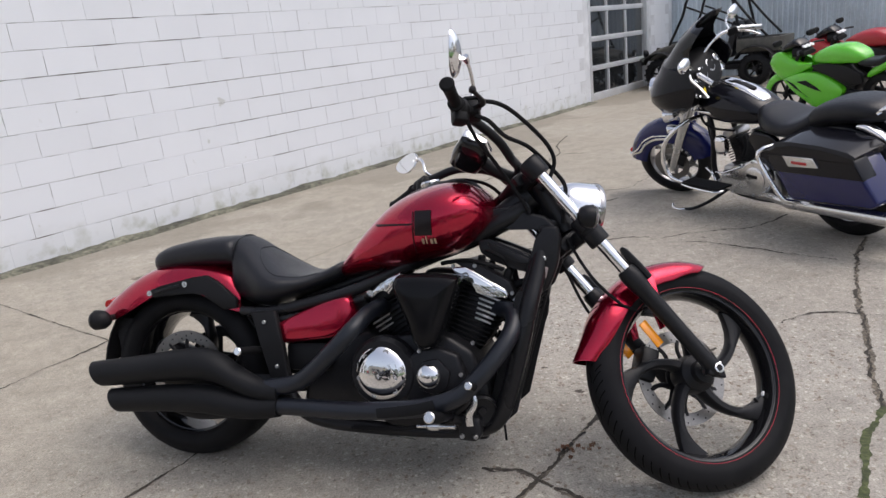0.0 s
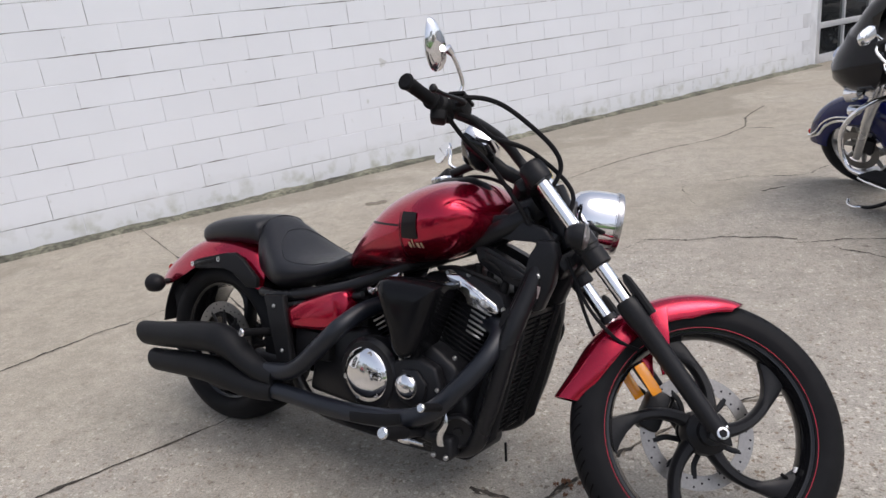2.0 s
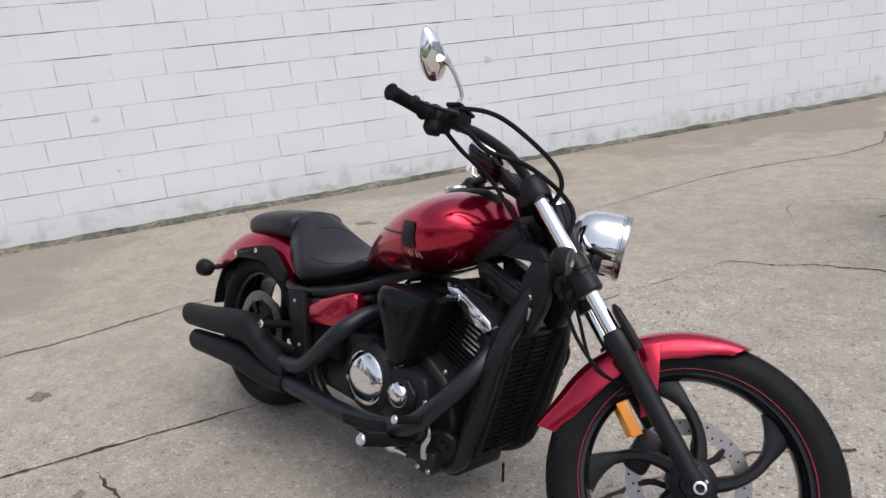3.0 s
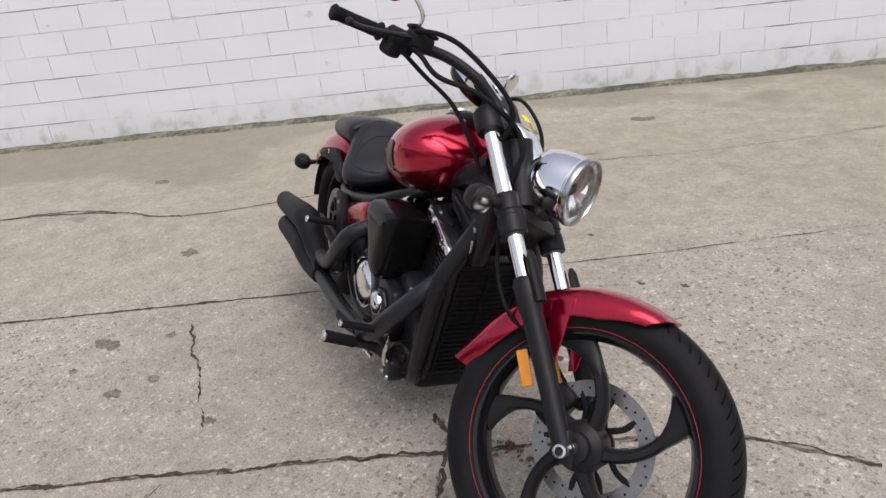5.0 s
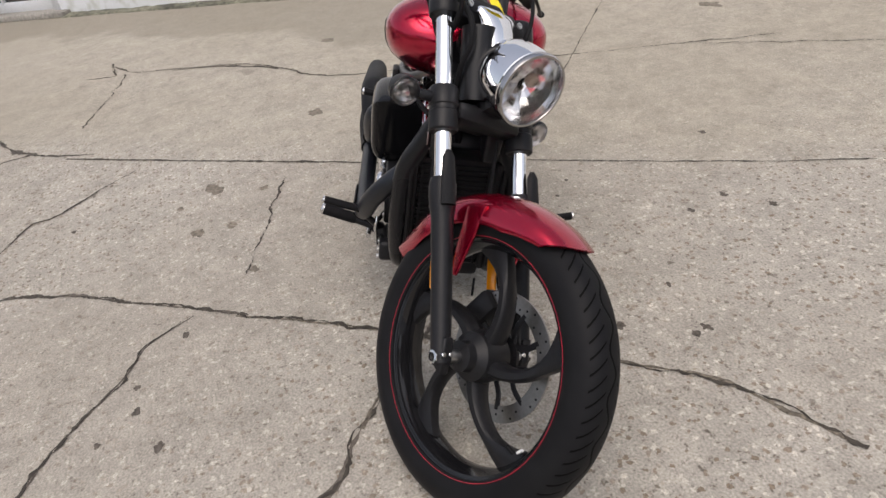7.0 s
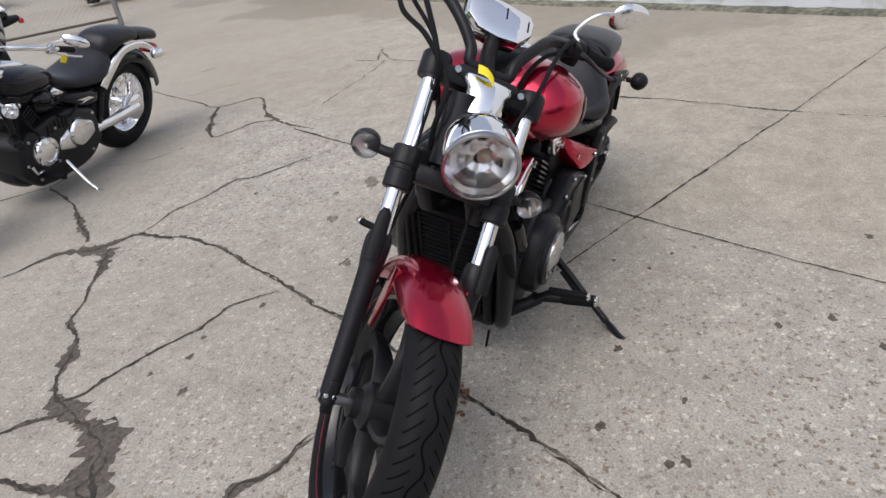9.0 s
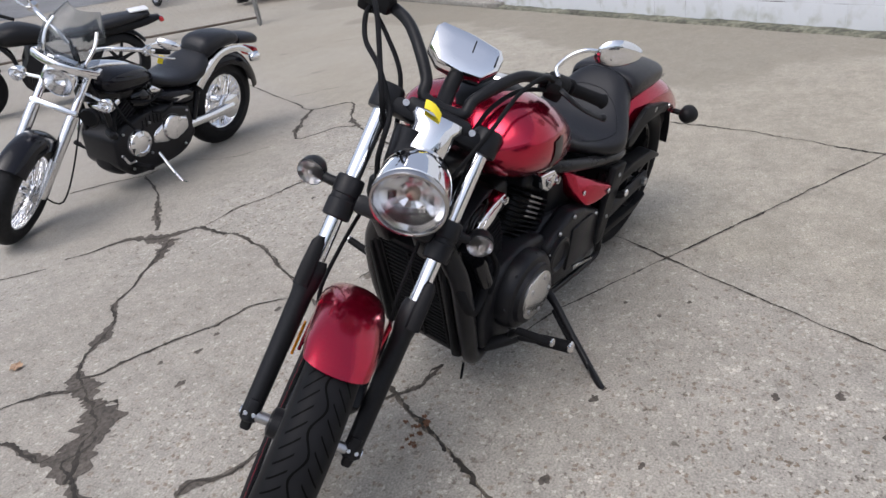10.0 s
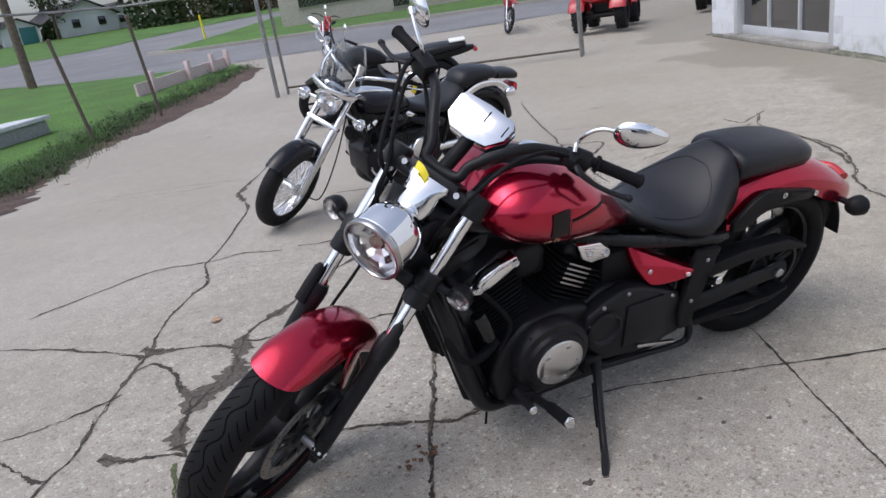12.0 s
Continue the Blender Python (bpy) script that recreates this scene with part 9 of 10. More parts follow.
def dirt_bike(m, paint, label):
    k = thing("dirt_bike", m, label, "dirt bike", "parked dirt bikes")
    S = steering(27, 18, 1.3)
    plain_wheel(k, (1.22, 0, 0.3), 0.3, 0.08, 0.24, S, 28, ALLOY, knobs=26)
    plain_wheel(k, (0, 0, 0.27), 0.27, 0.1, 0.2, None, 28, ALLOY, knobs=24)
    b = superloft(B(), ((0.95, 0.78, 0.82, 0.05, 0.5), (1.2, 0.76, 0.79, 0.07, 0.5), (1.5, 0.68, 0.71, 0.05, 0.5)), 16, 3)
    b.transform(S)
    part("front_fender", b, paint, k)
    b = superloft(B(), ((-0.45, 0.82, 0.85, 0.05, 0.5), (-0.1, 0.75, 0.79, 0.08, 0.5), (0.2, 0.7, 0.76, 0.09, 0.5)), 16, 3)
    part("rear_fender", b, paint, k)
    b = superloft(B(), ((-0.2, 0.78, 0.83, 0.06, 0.5), (0.2, 0.74, 0.81, 0.08, 0.5), (0.6, 0.76, 0.82, 0.07, 0.5)), 18, 3)
    part("seat", b, VINYL, k)
    b = superloft(B(), ((0.45, 0.55, 0.78, 0.07, 0.5), (0.65, 0.55, 0.85, 0.12, 0.5), (0.85, 0.6, 0.84, 0.14, 0.5), (0.95, 0.7, 0.8, 0.08, 0.5)), 20, 2.6)
    part("tank_shroud", b, paint, k)
    b = B()
    prism(b, [(0.4, 0.26), (0.75, 0.26), (0.82, 0.4), (0.7, 0.6), (0.5, 0.6), (0.4, 0.42)], -0.1, 0.1, 0.02)
    part("engine", b, CAST, k)
    for s in (-1, 1):
        b = B()
        tube(b, [(0.98, 0.08 * s, 0.86), (1.22, 0.08 * s, 0.3)], 0.024, 10, 1)
        b.transform(S)
        part("fork_leg", b, ALLOY, k)
        b = B()
        tube(b, [(0.4, 0.09 * s, 0.36), (0, 0.09 * s, 0.27)], 0.022, 8, 1)
        part("swingarm", b, ALLOY, k)
    b = B()
    tube(b, [(0.86, -0.36, 1.0), (0.92, -0.2, 1.02), (0.95, 0, 0.95), (0.92, 0.2, 1.02), (0.86, 0.36, 1.0)], 0.013, 8)
    b.transform(S)
    part("handlebar", b, SATIN, k)
    b = B()
    prism(b, [(1.06, 0.84), (1.12, 0.8), (1.14, 0.94), (1.06, 1.0)], -0.08, 0.08, 0.01)
    b.transform(S)
    part("number_plate", b, paint, k)
    b = B()
    tube(b, [(0.45, 0.1, 0.28), (0.47, 0.28, 0.03)], 0.01, 8, 1)
    part("side_stand", b, STEEL, k)
    return k


black_cruiser()
black_roadster()
blue_tourer()
sport_bike(pose(5.17, 7.85, 0, 0, 0, 112) @ pose(0, 0, 0, -9, 0, 0) @ Matrix.Scale(0.86, 4), LIME, "lime green and black sport motorcycle, fully faired")
sport_bike(pose(6.75, 9.7, 0, 0, 0, 118) @ pose(0, 0, 0, -9, 0, 0) @ Matrix.Scale(0.9, 4), CHERRY, "red and black sport motorcycle parked behind a green one")
side_by_side()
quad(pose(-11.4, -6.2, 0.13, 0, 0, 205), CHERRY, "red quad bike with black racks and knobbly tyres")
quad(pose(-14.4, -5.2, 0.13, 0, 0, 205), SATIN, "black quad bike with knobbly tyres")
dirt_bike(pose(-8.35, -12.8, 0.28, 0, 0, 58) @ pose(0, 0, 0, -8, 0, 0), CHERRY, "dark red off-road motorcycle on a side stand")
dirt_bike(pose(-12.1, -9.9, 0.2, 0, 0, 45) @ pose(0, 0, 0, -8, 0, 0), CHERRY, "small red off-road motorcycle on a side stand")


# ---- beyond the yard: fence, grass, street, houses, trees ----
GRASS = material("mown_grass", (0.075, 0.165, 0.024), 0.9, 0, 0.35, 30, 0.4, 0, 0.35, 0.8)
BLADE = material("grass_blade", (0.06, 0.112, 0.028), 0.75, 0, 0.3, 8)
ASPHALT = material("worn_asphalt", (0.2, 0.2, 0.205), 0.9, 0, 0.25, 40, 0.3, 0, 0.2, 0.5)
SOIL = material("dry_soil_and_leaves", (0.095, 0.062, 0.048), 0.95, 0, 0.5, 25, 0.5, 0, 0.4, 2)
SIDING = material("white_siding", (0.72, 0.73, 0.74), 0.6, 0, 0.06, 8, 0, 0, 0.1, 0.6)
ROOFING = material("grey_shingles", (0.13, 0.13, 0.14), 0.9, 0, 0.3, 12, 0.3, 0, 0.2, 0.7)
TAN = material("tan_masonry", (0.5, 0.46, 0.4), 0.8, 0, 0.15, 10, 0.1, 0, 0.15, 0.5)
TEAL = material("teal_door", (0.05, 0.2, 0.2), 0.5, 0, 0.1, 10)
BARK = material("grey_brown_bark", (0.1, 0.08, 0.06), 0.95, 0, 0.4, 18, 0.6)
CREOSOTE = material("weathered_pole_wood", (0.14, 0.11, 0.085), 0.9, 0, 0.35, 12, 0.4)
LEAF = [material("leaf_green", (0.034, 0.058, 0.016), 0.7, 0, 0.3, 2), material("leaf_olive", (0.06, 0.062, 0.018), 0.7, 0, 0.3, 2), material("leaf_autumn", (0.1, 0.045, 0.022), 0.7, 0, 0.3, 2)]
PINKISH = material("weathered_pink_rail", (0.64, 0.5, 0.49), 0.7, 0, 0.15, 20)


def lawn(name, poly, lift, mat, label, cut=1.5, kind="structure"):
    """A patch of ground cover inside an outline, laid over the land and cut finely enough to follow it."""
    b = B()
    f = b.faces.new([b.verts.new((x, y, 0)) for x, y in poly])
    xs = [p[0] for p in poly]
    ys = [p[1] for p in poly]
    for lo, hi, nrm in ((min(xs), max(xs), (1, 0, 0)), (min(ys), max(ys), (0, 1, 0))):
        v = lo + cut
        while v < hi:
            bmesh.ops.bisect_plane(b, geom=b.verts[:] + b.edges[:] + b.faces[:], plane_co=(v * nrm[0], v * nrm[1], 0), plane_no=nrm)
            v += max(cut, (hi - lo) / 30)
    for v in b.verts:
        v.co.z = rise(v.co.x, v.co.y) + lift
    return tagged(part(name, b, mat, None), label, "grass", kind=kind)


GRASS_EDGE = [(3.0, -3.6), (1.3, -4.8), (0.19, -5.8), (-0.93, -7.5), (-2.42, -9.5), (-3.98, -11.1), (-6.6, -14.0)]
YARD_EDGE = [(2.6, -2.9), (0.75, -4.1), (0.1, -5.1), (-0.53, -5.9), (-1.12, -6.76), (-1.81, -7.6), (-2.89, -8.61), (-4.23, -9.96), (-6.6, -13.1)]
lawn("lawn", GRASS_EDGE + [(-6.95, -15.6), (-6.4, -16.3), (-4.7, -18.0), (-3.4, -19.9), (-2.3, -22.3), (0, -24.6), (20, -27), (24, -10)], 0.02, GRASS, "green mown lawn beyond the yard's edge")
lawn("street", [(40, -28), (20, -27.2), (0, -24.8), (-2.4, -22.4), (-3.5, -19.95), (-4.8, -17.9), (-7.1, -15.9), (-11, -13), (-20, -7.5), (-45, 5), (-70, 14), (-70, -70), (-40, -53), (-21, -44.8), (-16.5, -42.5), (-12.1, -39.2), (-8.95, -36.9), (-4.3, -35.7), (20, -36), (40, -36)], 0.012, ASPHALT, "worn grey asphalt street", 4)
lawn("far_lawn", [(60, -36.5), (20, -36.2), (-4.3, -35.6), (-8.95, -36.7), (-12.1, -39.0), (-16.5, -42.3), (-21, -44.6), (-40, -53), (-90, -84), (-90, -110), (60, -110)], 0.03, GRASS, "green lawn across the street", 5)
lawn("corner_lawn", [(-7.9, -25.4), (-8.6, -23.4), (-9.8, -22.4), (-11.8, -20.7), (-20, -14.3), (-40, -2.5), (-60, -30), (-30, -47), (-19.4, -37.2), (-14.6, -31.8), (-11.0, -28.1), (-9.1, -26.4)], 0.05, GRASS, "green corner lawn beside the street", 3)


def soil_strip():
    """Dry soil and leaf litter between lawn and concrete, ragged along both sides."""
    b = B()
    inner, outer = spline([Vector((*p, 0)) for p in GRASS_EDGE], 40), spline([Vector((*p, 0)) for p in YARD_EDGE], 30)
    rows = []
    for i in range(241):
        p, q = inner[min(int(i / 240 * (len(inner) - 1)), len(inner) - 1)], outer[min(int(i / 240 * (len(outer) - 1)), len(outer) - 1)]
        n = (q - p).normalized()
        q = p.lerp(q, 1.06) + n * (0.22 * noise.noise(q * 1.3) + 0.16 * noise.noise(q * 4) + 0.07 * noise.noise(q * 14))
        p = p - n * 0.35
        rows.append([b.verts.new((v.x, v.y, rise(v.x, v.y) + 0.006 + 0.02 * math.sin(k / 5 * math.pi) + 0.012 * noise.noise(v * 6))) for k in range(6) for v in (p.lerp(q, k / 5),)])
    for r, t in zip(rows, rows[1:]):
        for k in range(5):
            b.faces.new((r[k], r[k + 1], t[k + 1], t[k]))
    return tagged(part("soil_edge", b, SOIL, None), "strip of dry soil and leaves along the yard's edge", "soil", kind="structure")


soil_strip()


def kerb(line):
    b = B()
    pts = spline([Vector((*p, 0)) for p in line], 8)
    rows = []
    for i, p in enumerate(pts):
        d = (pts[min(i + 1, len(pts) - 1)] - pts[max(i - 1, 0)]).normalized()
        n = Vector((-d.y, d.x, 0)) * 0.09
        z = rise(p.x, p.y)
        rows.append([p + n + Vector((0, 0, z - 0.05)), p - n + Vector((0, 0, z - 0.05)), p - n * 0.9 + Vector((0, 0, z + 0.12)), p + n * 0.9 + Vector((0, 0, z + 0.13))])
    loft(b, rows)
    return tagged(part("kerb", b, material("kerb_concrete", (0.36, 0.34, 0.3), 0.9, 0, 0.2, 30), None), "pale concrete kerb along the street", "kerb", kind="structure")


kerb([(-7.9, -25.3), (-8.55, -23.4), (-9.75, -22.35), (-11.75, -20.65), (-20, -14.2), (-40, -2.4)])


def fence_post(x, y, h, r, mat, label, tilt=0.0, group="fence posts"):
    z = rise(x, y)
    b = B()
    lathe(b, [(r, -0.05), (r, h - 0.02), (r * 1.15, h - 0.015), (r * 1.1, h + 0.005), (0.0, h + 0.02)], (0, 0, 0), (0, 0, 1), 14)
    ob = part("fence_post", b, mat, None)
    ob.matrix_basis = pose(x, y, z, tilt, tilt * 0.6, 0)
    return tagged(ob, label, "fence post", group)


def chain_link(name, p0, p1, low, high, label, cell=0.075):
    """A chain-link panel: crossing zigzag wires between two rails."""
    k = thing(name, pose(0, 0, 0), label, "fence", "chain-link fence")
    a, c = Vector((*p0, 0)), Vector((*p1, 0))
    L = (c - a).length
    d = (c - a) / L
    b = B()
    n = int(L / cell)
    H = high - low
    for i in range(-int(H / cell), n):
        for s in (1, -1):
            x0, x1, z0, z1 = i * cell, i * cell + H, (0, H)[s < 0], (H, 0)[s < 0]
            if x0 < 0:
                z0 += s * -x0
                x0 = 0
            if x1 > L:
                z1 -= s * (x1 - L)
                x1 = L
            if x1 - x0 < 0.02:
                continue
            p, q = a + d * x0, a + d * x1
            w = 0.0016
            side = Vector((0, 0, w))
            r = [Vector((p.x, p.y, rise(p.x, p.y) + low + z0)), Vector((q.x, q.y, rise(q.x, q.y) + low + z1))]
            nrm = Vector((-d.y, d.x, 0)) * w
            V = [[b.verts.new(e + o) for o in (side, nrm, -side, -nrm)] for e in r]
            for j in range(4):
                b.faces.new((V[0][j], V[0][(j + 1) % 4], V[1][(j + 1) % 4], V[1][j]))
    tagged(part("wire_mesh", b, IRON, k), kind="stuff")
    for h, rr in ((low, 0.019), (high, 0.019)):
        b = B()
        tube(b, [(a.x, a.y, rise(a.x, a.y) + h), (c.x, c.y, rise(c.x, c.y) + h)], rr, 10, 1)
        part("rail", b, RUST if h == low else IRON, k)
    return k


for x, y, h, r, t in ((-4.35, -8.0, 1.95, 0.038, 0), (-4.62, -8.1, 1.95, 0.026, 0), (-8.22, -4.32, 1.95, 0.04, 0), (-8.05, -4.2, 1.95, 0.024, 0)):
    fence_post(x, y, h, r, IRON, "galvanised steel gate post set in the concrete", t, "gate posts")
chain_link("gate", (-4.62, -8.05), (-8.15, -4.3), 0.12, 1.8, "open-weave chain-link gate on steel rails")
for x, y, h, t in ((2.2, -4.2, 1.75, 2), (-1.2, -7.94, 1.55, 8), (-2.59, -8.95, 1.7, 4)):
    fence_post(x, y, h, 0.028, RUST, "weathered rusty steel fence post leaning a little", t)
b = B()
tube(b, [(3.2, -3.3, 1.9), (-1.2, -7.94, 1.92), (-2.4, -9.0, 1.93), (-4.5, -8.05, 1.93)], 0.017, 8, 1)
tagged(part("top_rail", b, IRON, None), "galvanised fence top rail above rusty posts", "fence rail")


def parking_rail():
    """A weathered pinkish plank rail with short uprights on the lawn."""
    k = thing("plank_rail", pose(0, 0, 0), "weathered pinkish plank rail with short uprights on the lawn", "rail")
    a, c = Vector((-3.4, -12.5, 0)), Vector((-6.6, -14.9, 0))
    d = (c - a).normalized()
    turn = Matrix.Rotation(math.atan2(d.y, d.x), 4, "Z")
    for f in (0.13, 0.5, 0.78, 0.97):
        p = a.lerp(c, f)
        b = B()
        box(b, p + Vector((0, 0, rise(p.x, p.y) + 0.2)), (0.12, 0.1, 0.56), 0.01, turn)
        part("upright", b, PINKISH, k)
    b = B()
    n = Vector((-d.y, d.x, 0)) * 0.06
    rows = []
    for i in range(5):
        p = a.lerp(c, i / 4)
        z = rise(p.x, p.y)
        rows.append([p + n + Vector((0, 0, z)), p + n * 1.9 + Vector((0, 0, z)), p + n * 1.9 + Vector((0, 0, z + 0.29)), p + n + Vector((0, 0, z + 0.29))])
    loft(b, rows)
    part("plank", b, PINKISH, k)
    return k


parking_rail()
b = B()
box(b, (0, 0, 0), (2.6, 1.1, 0.07), 0.006)
board = part("metal_hatch", b, material("dull_sheet_metal", (0.62, 0.64, 0.66), 0.5, 0.2, 0.15, 25, 0.1), None, m=pose(0.29, -9.86, rise(0.29, -9.86) + 0.24, 3, 2, 30))
tagged(board, "dull metal hatch cover tilted on the grass", "hatch")
# Added base that carries the cover, standing where only shade lies.
b = B()
box(b, (0, 0, 0), (2.5, 1.0, 0.24), 0.02)
tagged(part("hatch_base", b, material("grey_box", (0.3, 0.31, 0.31), 0.7, 0, 0.2, 20), None, m=pose(0.29, -9.86, rise(0.29, -9.86) + 0.09, 3, 2, 30)), "low grey base added under the hatch cover", "box")


def utility_pole(x, y):
    b = B()
    lathe(b, [(0.13, -0.2), (0.12, 2), (0.1, 8.5), (0.0, 8.52)], (0, 0, 0), (0, 0, 1), 16)
    box(b, (0, 0, 7.8), (2.2, 0.1, 0.12), 0.01)
    ob = part("utility_pole", b, CREOSOTE, None)
    ob.matrix_basis = pose(x, y, rise(x, y), 0, 0, 30)
    return tagged(ob, "weathered wooden utility pole beside the street", "utility pole", "utility poles")


utility_pole(-2.75, -20.3)
utility_pole(14, -9)
b = B()
lathe(b, [(0.045, 0), (0.045, 1.05), (0.05, 1.1), (0.0, 1.11)], (0, 0, 0), (0, 0, 1), 12)
ob = part("marker_post", b, YELLOW, None)
ob.matrix_basis = pose(-11.64, -28.7, rise(-11.64, -28.7), 3, 0, 0)
tagged(ob, "yellow marker post on the lawn beside the street", "marker post")


def house(x, y, turn, w, d, h, body, roof, label, opens, garage=None, flat=False):
    z = rise(x, y)
    k = thing("house", pose(x, y, z, 0, 0, turn), label, "house", "houses along the street")
    b = B()
    box(b, (0, 0, h / 2 - 0.2), (w, d, h + 0.4), 0.01)
    if not flat:
        for s in (-1, 1):
            prism(b, [(-w / 2, h), (w / 2, h), (0, h + w * 0.24)], s * d / 2 - 0.02 * s, s * d / 2, 0)
    part("wall", b, body, k)
    b = B()
    if flat:
        box(b, (0, 0, h + 0.1), (w + 0.2, d + 0.2, 0.25), 0.03)
    else:
        for s in (-1, 1):
            t = B()
            vs = [t.verts.new(p) for p in ((s * (w / 2 + 0.4), -d / 2 - 0.4, h - 0.1), (0, -d / 2 - 0.4, h + w * 0.24 + 0.08), (0, d / 2 + 0.4, h + w * 0.24 + 0.08), (s * (w / 2 + 0.4), d / 2 + 0.4, h - 0.1))]
            f = t.faces.new(vs)
            bmesh.ops.solidify(t, geom=[f], thickness=0.14)
            merge(b, t)
    part("roof", b, roof, k)
    for face, px, pz, ww, hh, kind in opens:
        n = {"s": (0, -1), "n": (0, 1), "e": (1, 0), "w": (-1, 0)}[face]
        c = Vector((px if n[0] == 0 else n[0] * (w / 2), px if n[1] == 0 else n[1] * (d / 2), pz))
        size = (ww, 0.12, hh) if n[0] == 0 else (0.12, ww, hh)
        b = B()
        box(b, c, (size[0] + (0.16 if n[0] == 0 else 0), size[1] + (0.16 if n[1] == 0 else 0), hh + 0.16), 0.01)
        win = part("window" if kind == "w" else "door", b, body if kind == "w" else TEAL, k)
        if kind == "w":
            b = B()
            box(b, c + Vector((n[0] * 0.05, n[1] * 0.05, 0)), size, 0.005)
            part("pane", b, DARKGLASS, win)
    return k


house(-15.9, -69.0, 14, 5.4, 6, 1.45, SIDING, ROOFING, "small white house with a grey roof", (("n", -1.2, 0.9, 0.7, 0.7, "w"), ("n", 1.2, 0.9, 0.7, 0.7, "w"), ("w", 0, 0.9, 1.0, 0.7, "w")))
house(-19.6, -70.0, 14, 4.2, 4, 1.2, SIDING, ROOFING, "low white wing beside a small house", (("n", 0, 0.75, 0.7, 0.6, "w"),))
house(-10.4, -66.5, 10, 3.0, 4, 1.25, SIDING, ROOFING, "white garage with a teal door", (("n", -0.65, 0.6, 1.15, 1.2, "d"),))
house(-33, -74, 20, 12, 8, 2.7, SIDING, ROOFING, "white bungalow behind trees", (("n", -3, 1.5, 1.2, 1.0, "w"), ("n", 2, 1.5, 1.2, 1.0, "w")))
house(-22.6, -26.1, -34, 14, 8, 4.2, TAN, TAN, "flat-roofed tan building with dark windows", (("n", 4.6, 1.75, 3.0, 2.1, "w"), ("n", 1.2, 1.3, 1.3, 2.4, "w"), ("n", -3.0, 1.75, 3.2, 2.1, "w")), flat=True)
# The next two are out of view, added to darken the reflected horizon.
house(34, -18, 64, 14, 10, 3.6, TAN, ROOFING, "unseen brown house added for reflections", (("n", -3, 1.6, 1.4, 1.2, "w"), ("n", 3, 1.6, 1.4, 1.2, "w"), ("w", 0, 1.6, 1.4, 1.2, "w")))
house(36, 6, 95, 16, 11, 3.6, SIDING, ROOFING, "unseen white house with a grey roof, added for reflections", (("n", -3, 1.6, 1.4, 1.2, "w"), ("n", 3, 1.6, 1.4, 1.2, "w"), ("w", 0, 1.6, 1.4, 1.2, "w")))


def tree(x, y, h, spread, seed, mat, clumps=240):
    """A tapered trunk with limbs and a crown of many small leaf clusters with gaps."""
    rng = random.Random(seed)
    z = rise(x, y)
    k = thing("tree", pose(x, y, z), "broad-leaved tree in early autumn leaf", "tree", "trees round the street")
    b = B()
    tube(b, [(0, 0, -0.2), (0.05 * h * rng.uniform(-0.5, 0.5), 0, h * 0.25), (0.1 * rng.uniform(-1, 1), 0.1, h * 0.5), (0, 0, h * 0.85)], [h * 0.03, h * 0.024, h * 0.017, h * 0.005], 10, 4)
    tips = []
    for i in range(9):
        a, f = rng.uniform(0, 6.28), rng.uniform(0.28, 0.7)
        p = Vector((0, 0, h * f))
        q = Vector((math.cos(a) * spread * rng.uniform(0.45, 0.85), math.sin(a) * spread * rng.uniform(0.45, 0.85), h * (f + rng.uniform(0.1, 0.28))))
        tube(b, [p, p.lerp(q, 0.5) + Vector((0, 0, h * 0.03)), q], [h * 0.011, h * 0.007, h * 0.002], 6, 3)
        tips += [q, p.lerp(q, 0.7)]
    part("trunk", b, BARK, k)
    b = B()
    for i in range(clumps):
        t = rng.choice(tips)
        c = t + Vector((rng.gauss(0, spread * 0.24), rng.gauss(0, spread * 0.24), rng.gauss(0, h * 0.09) + h * 0.03))
        c.z = max(c.z, h * 0.26)
        size = rng.uniform(0.16, 0.42) * (h / 9)
        for j in range(7):
            o = c + Vector((rng.gauss(0, size), rng.gauss(0, size), rng.gauss(0, size * 0.7)))
            e1 = Vector((rng.uniform(-1, 1), rng.uniform(-1, 1), rng.uniform(-0.6, 0.6))).normalized() * size * rng.uniform(0.5, 0.9)
            e2 = e1.cross(Vector((rng.uniform(-1, 1), rng.uniform(-1, 1), rng.uniform(-1, 1)))).normalized() * size * 0.42
            b.faces.new([b.verts.new(v) for v in (o - e1, o - e2 * 0.9, o + e1, o + e2)])
    part("crown", b, mat, k)
    return k


# Trees beyond x = 10 are unseen, added as dark horizon for reflections.
for i, (x, y, h, s, m) in enumerate(((-23, -76, 11, 4.5, 0), (-16, -80, 12, 5, 1), (-5, -76, 10, 4.4, 0), (3, -66, 11, 4.8, 1), (-27, -60, 8, 3.4, 2), (-29, -76, 12, 5.2, 0), (-21.5, -62, 7, 3.2, 0), (-11.5, -78, 11, 4.6, 0), (-24, -67, 9, 3.8, 1), (-38, -66, 11, 5, 1), (-45, -52, 9, 4, 0), (-9, -84, 13, 5.5, 2), (12, -60, 12, 5, 0), (22, -48, 11, 5, 1), (-55, -44, 11, 5, 0), (-62, -30, 10, 4.6, 1), (17, -22, 10, 4.4, 0), (26, -24, 12, 5, 1), (44, -4, 11, 4.8, 0), (42, 14, 12, 5, 1), (-66, -12, 12, 5, 0), (-13.4, -64, 5, 1.8, 0))):
    tree(x, y, h, s, 20 + i, LEAF[m], 230 if y < -40 else 200)


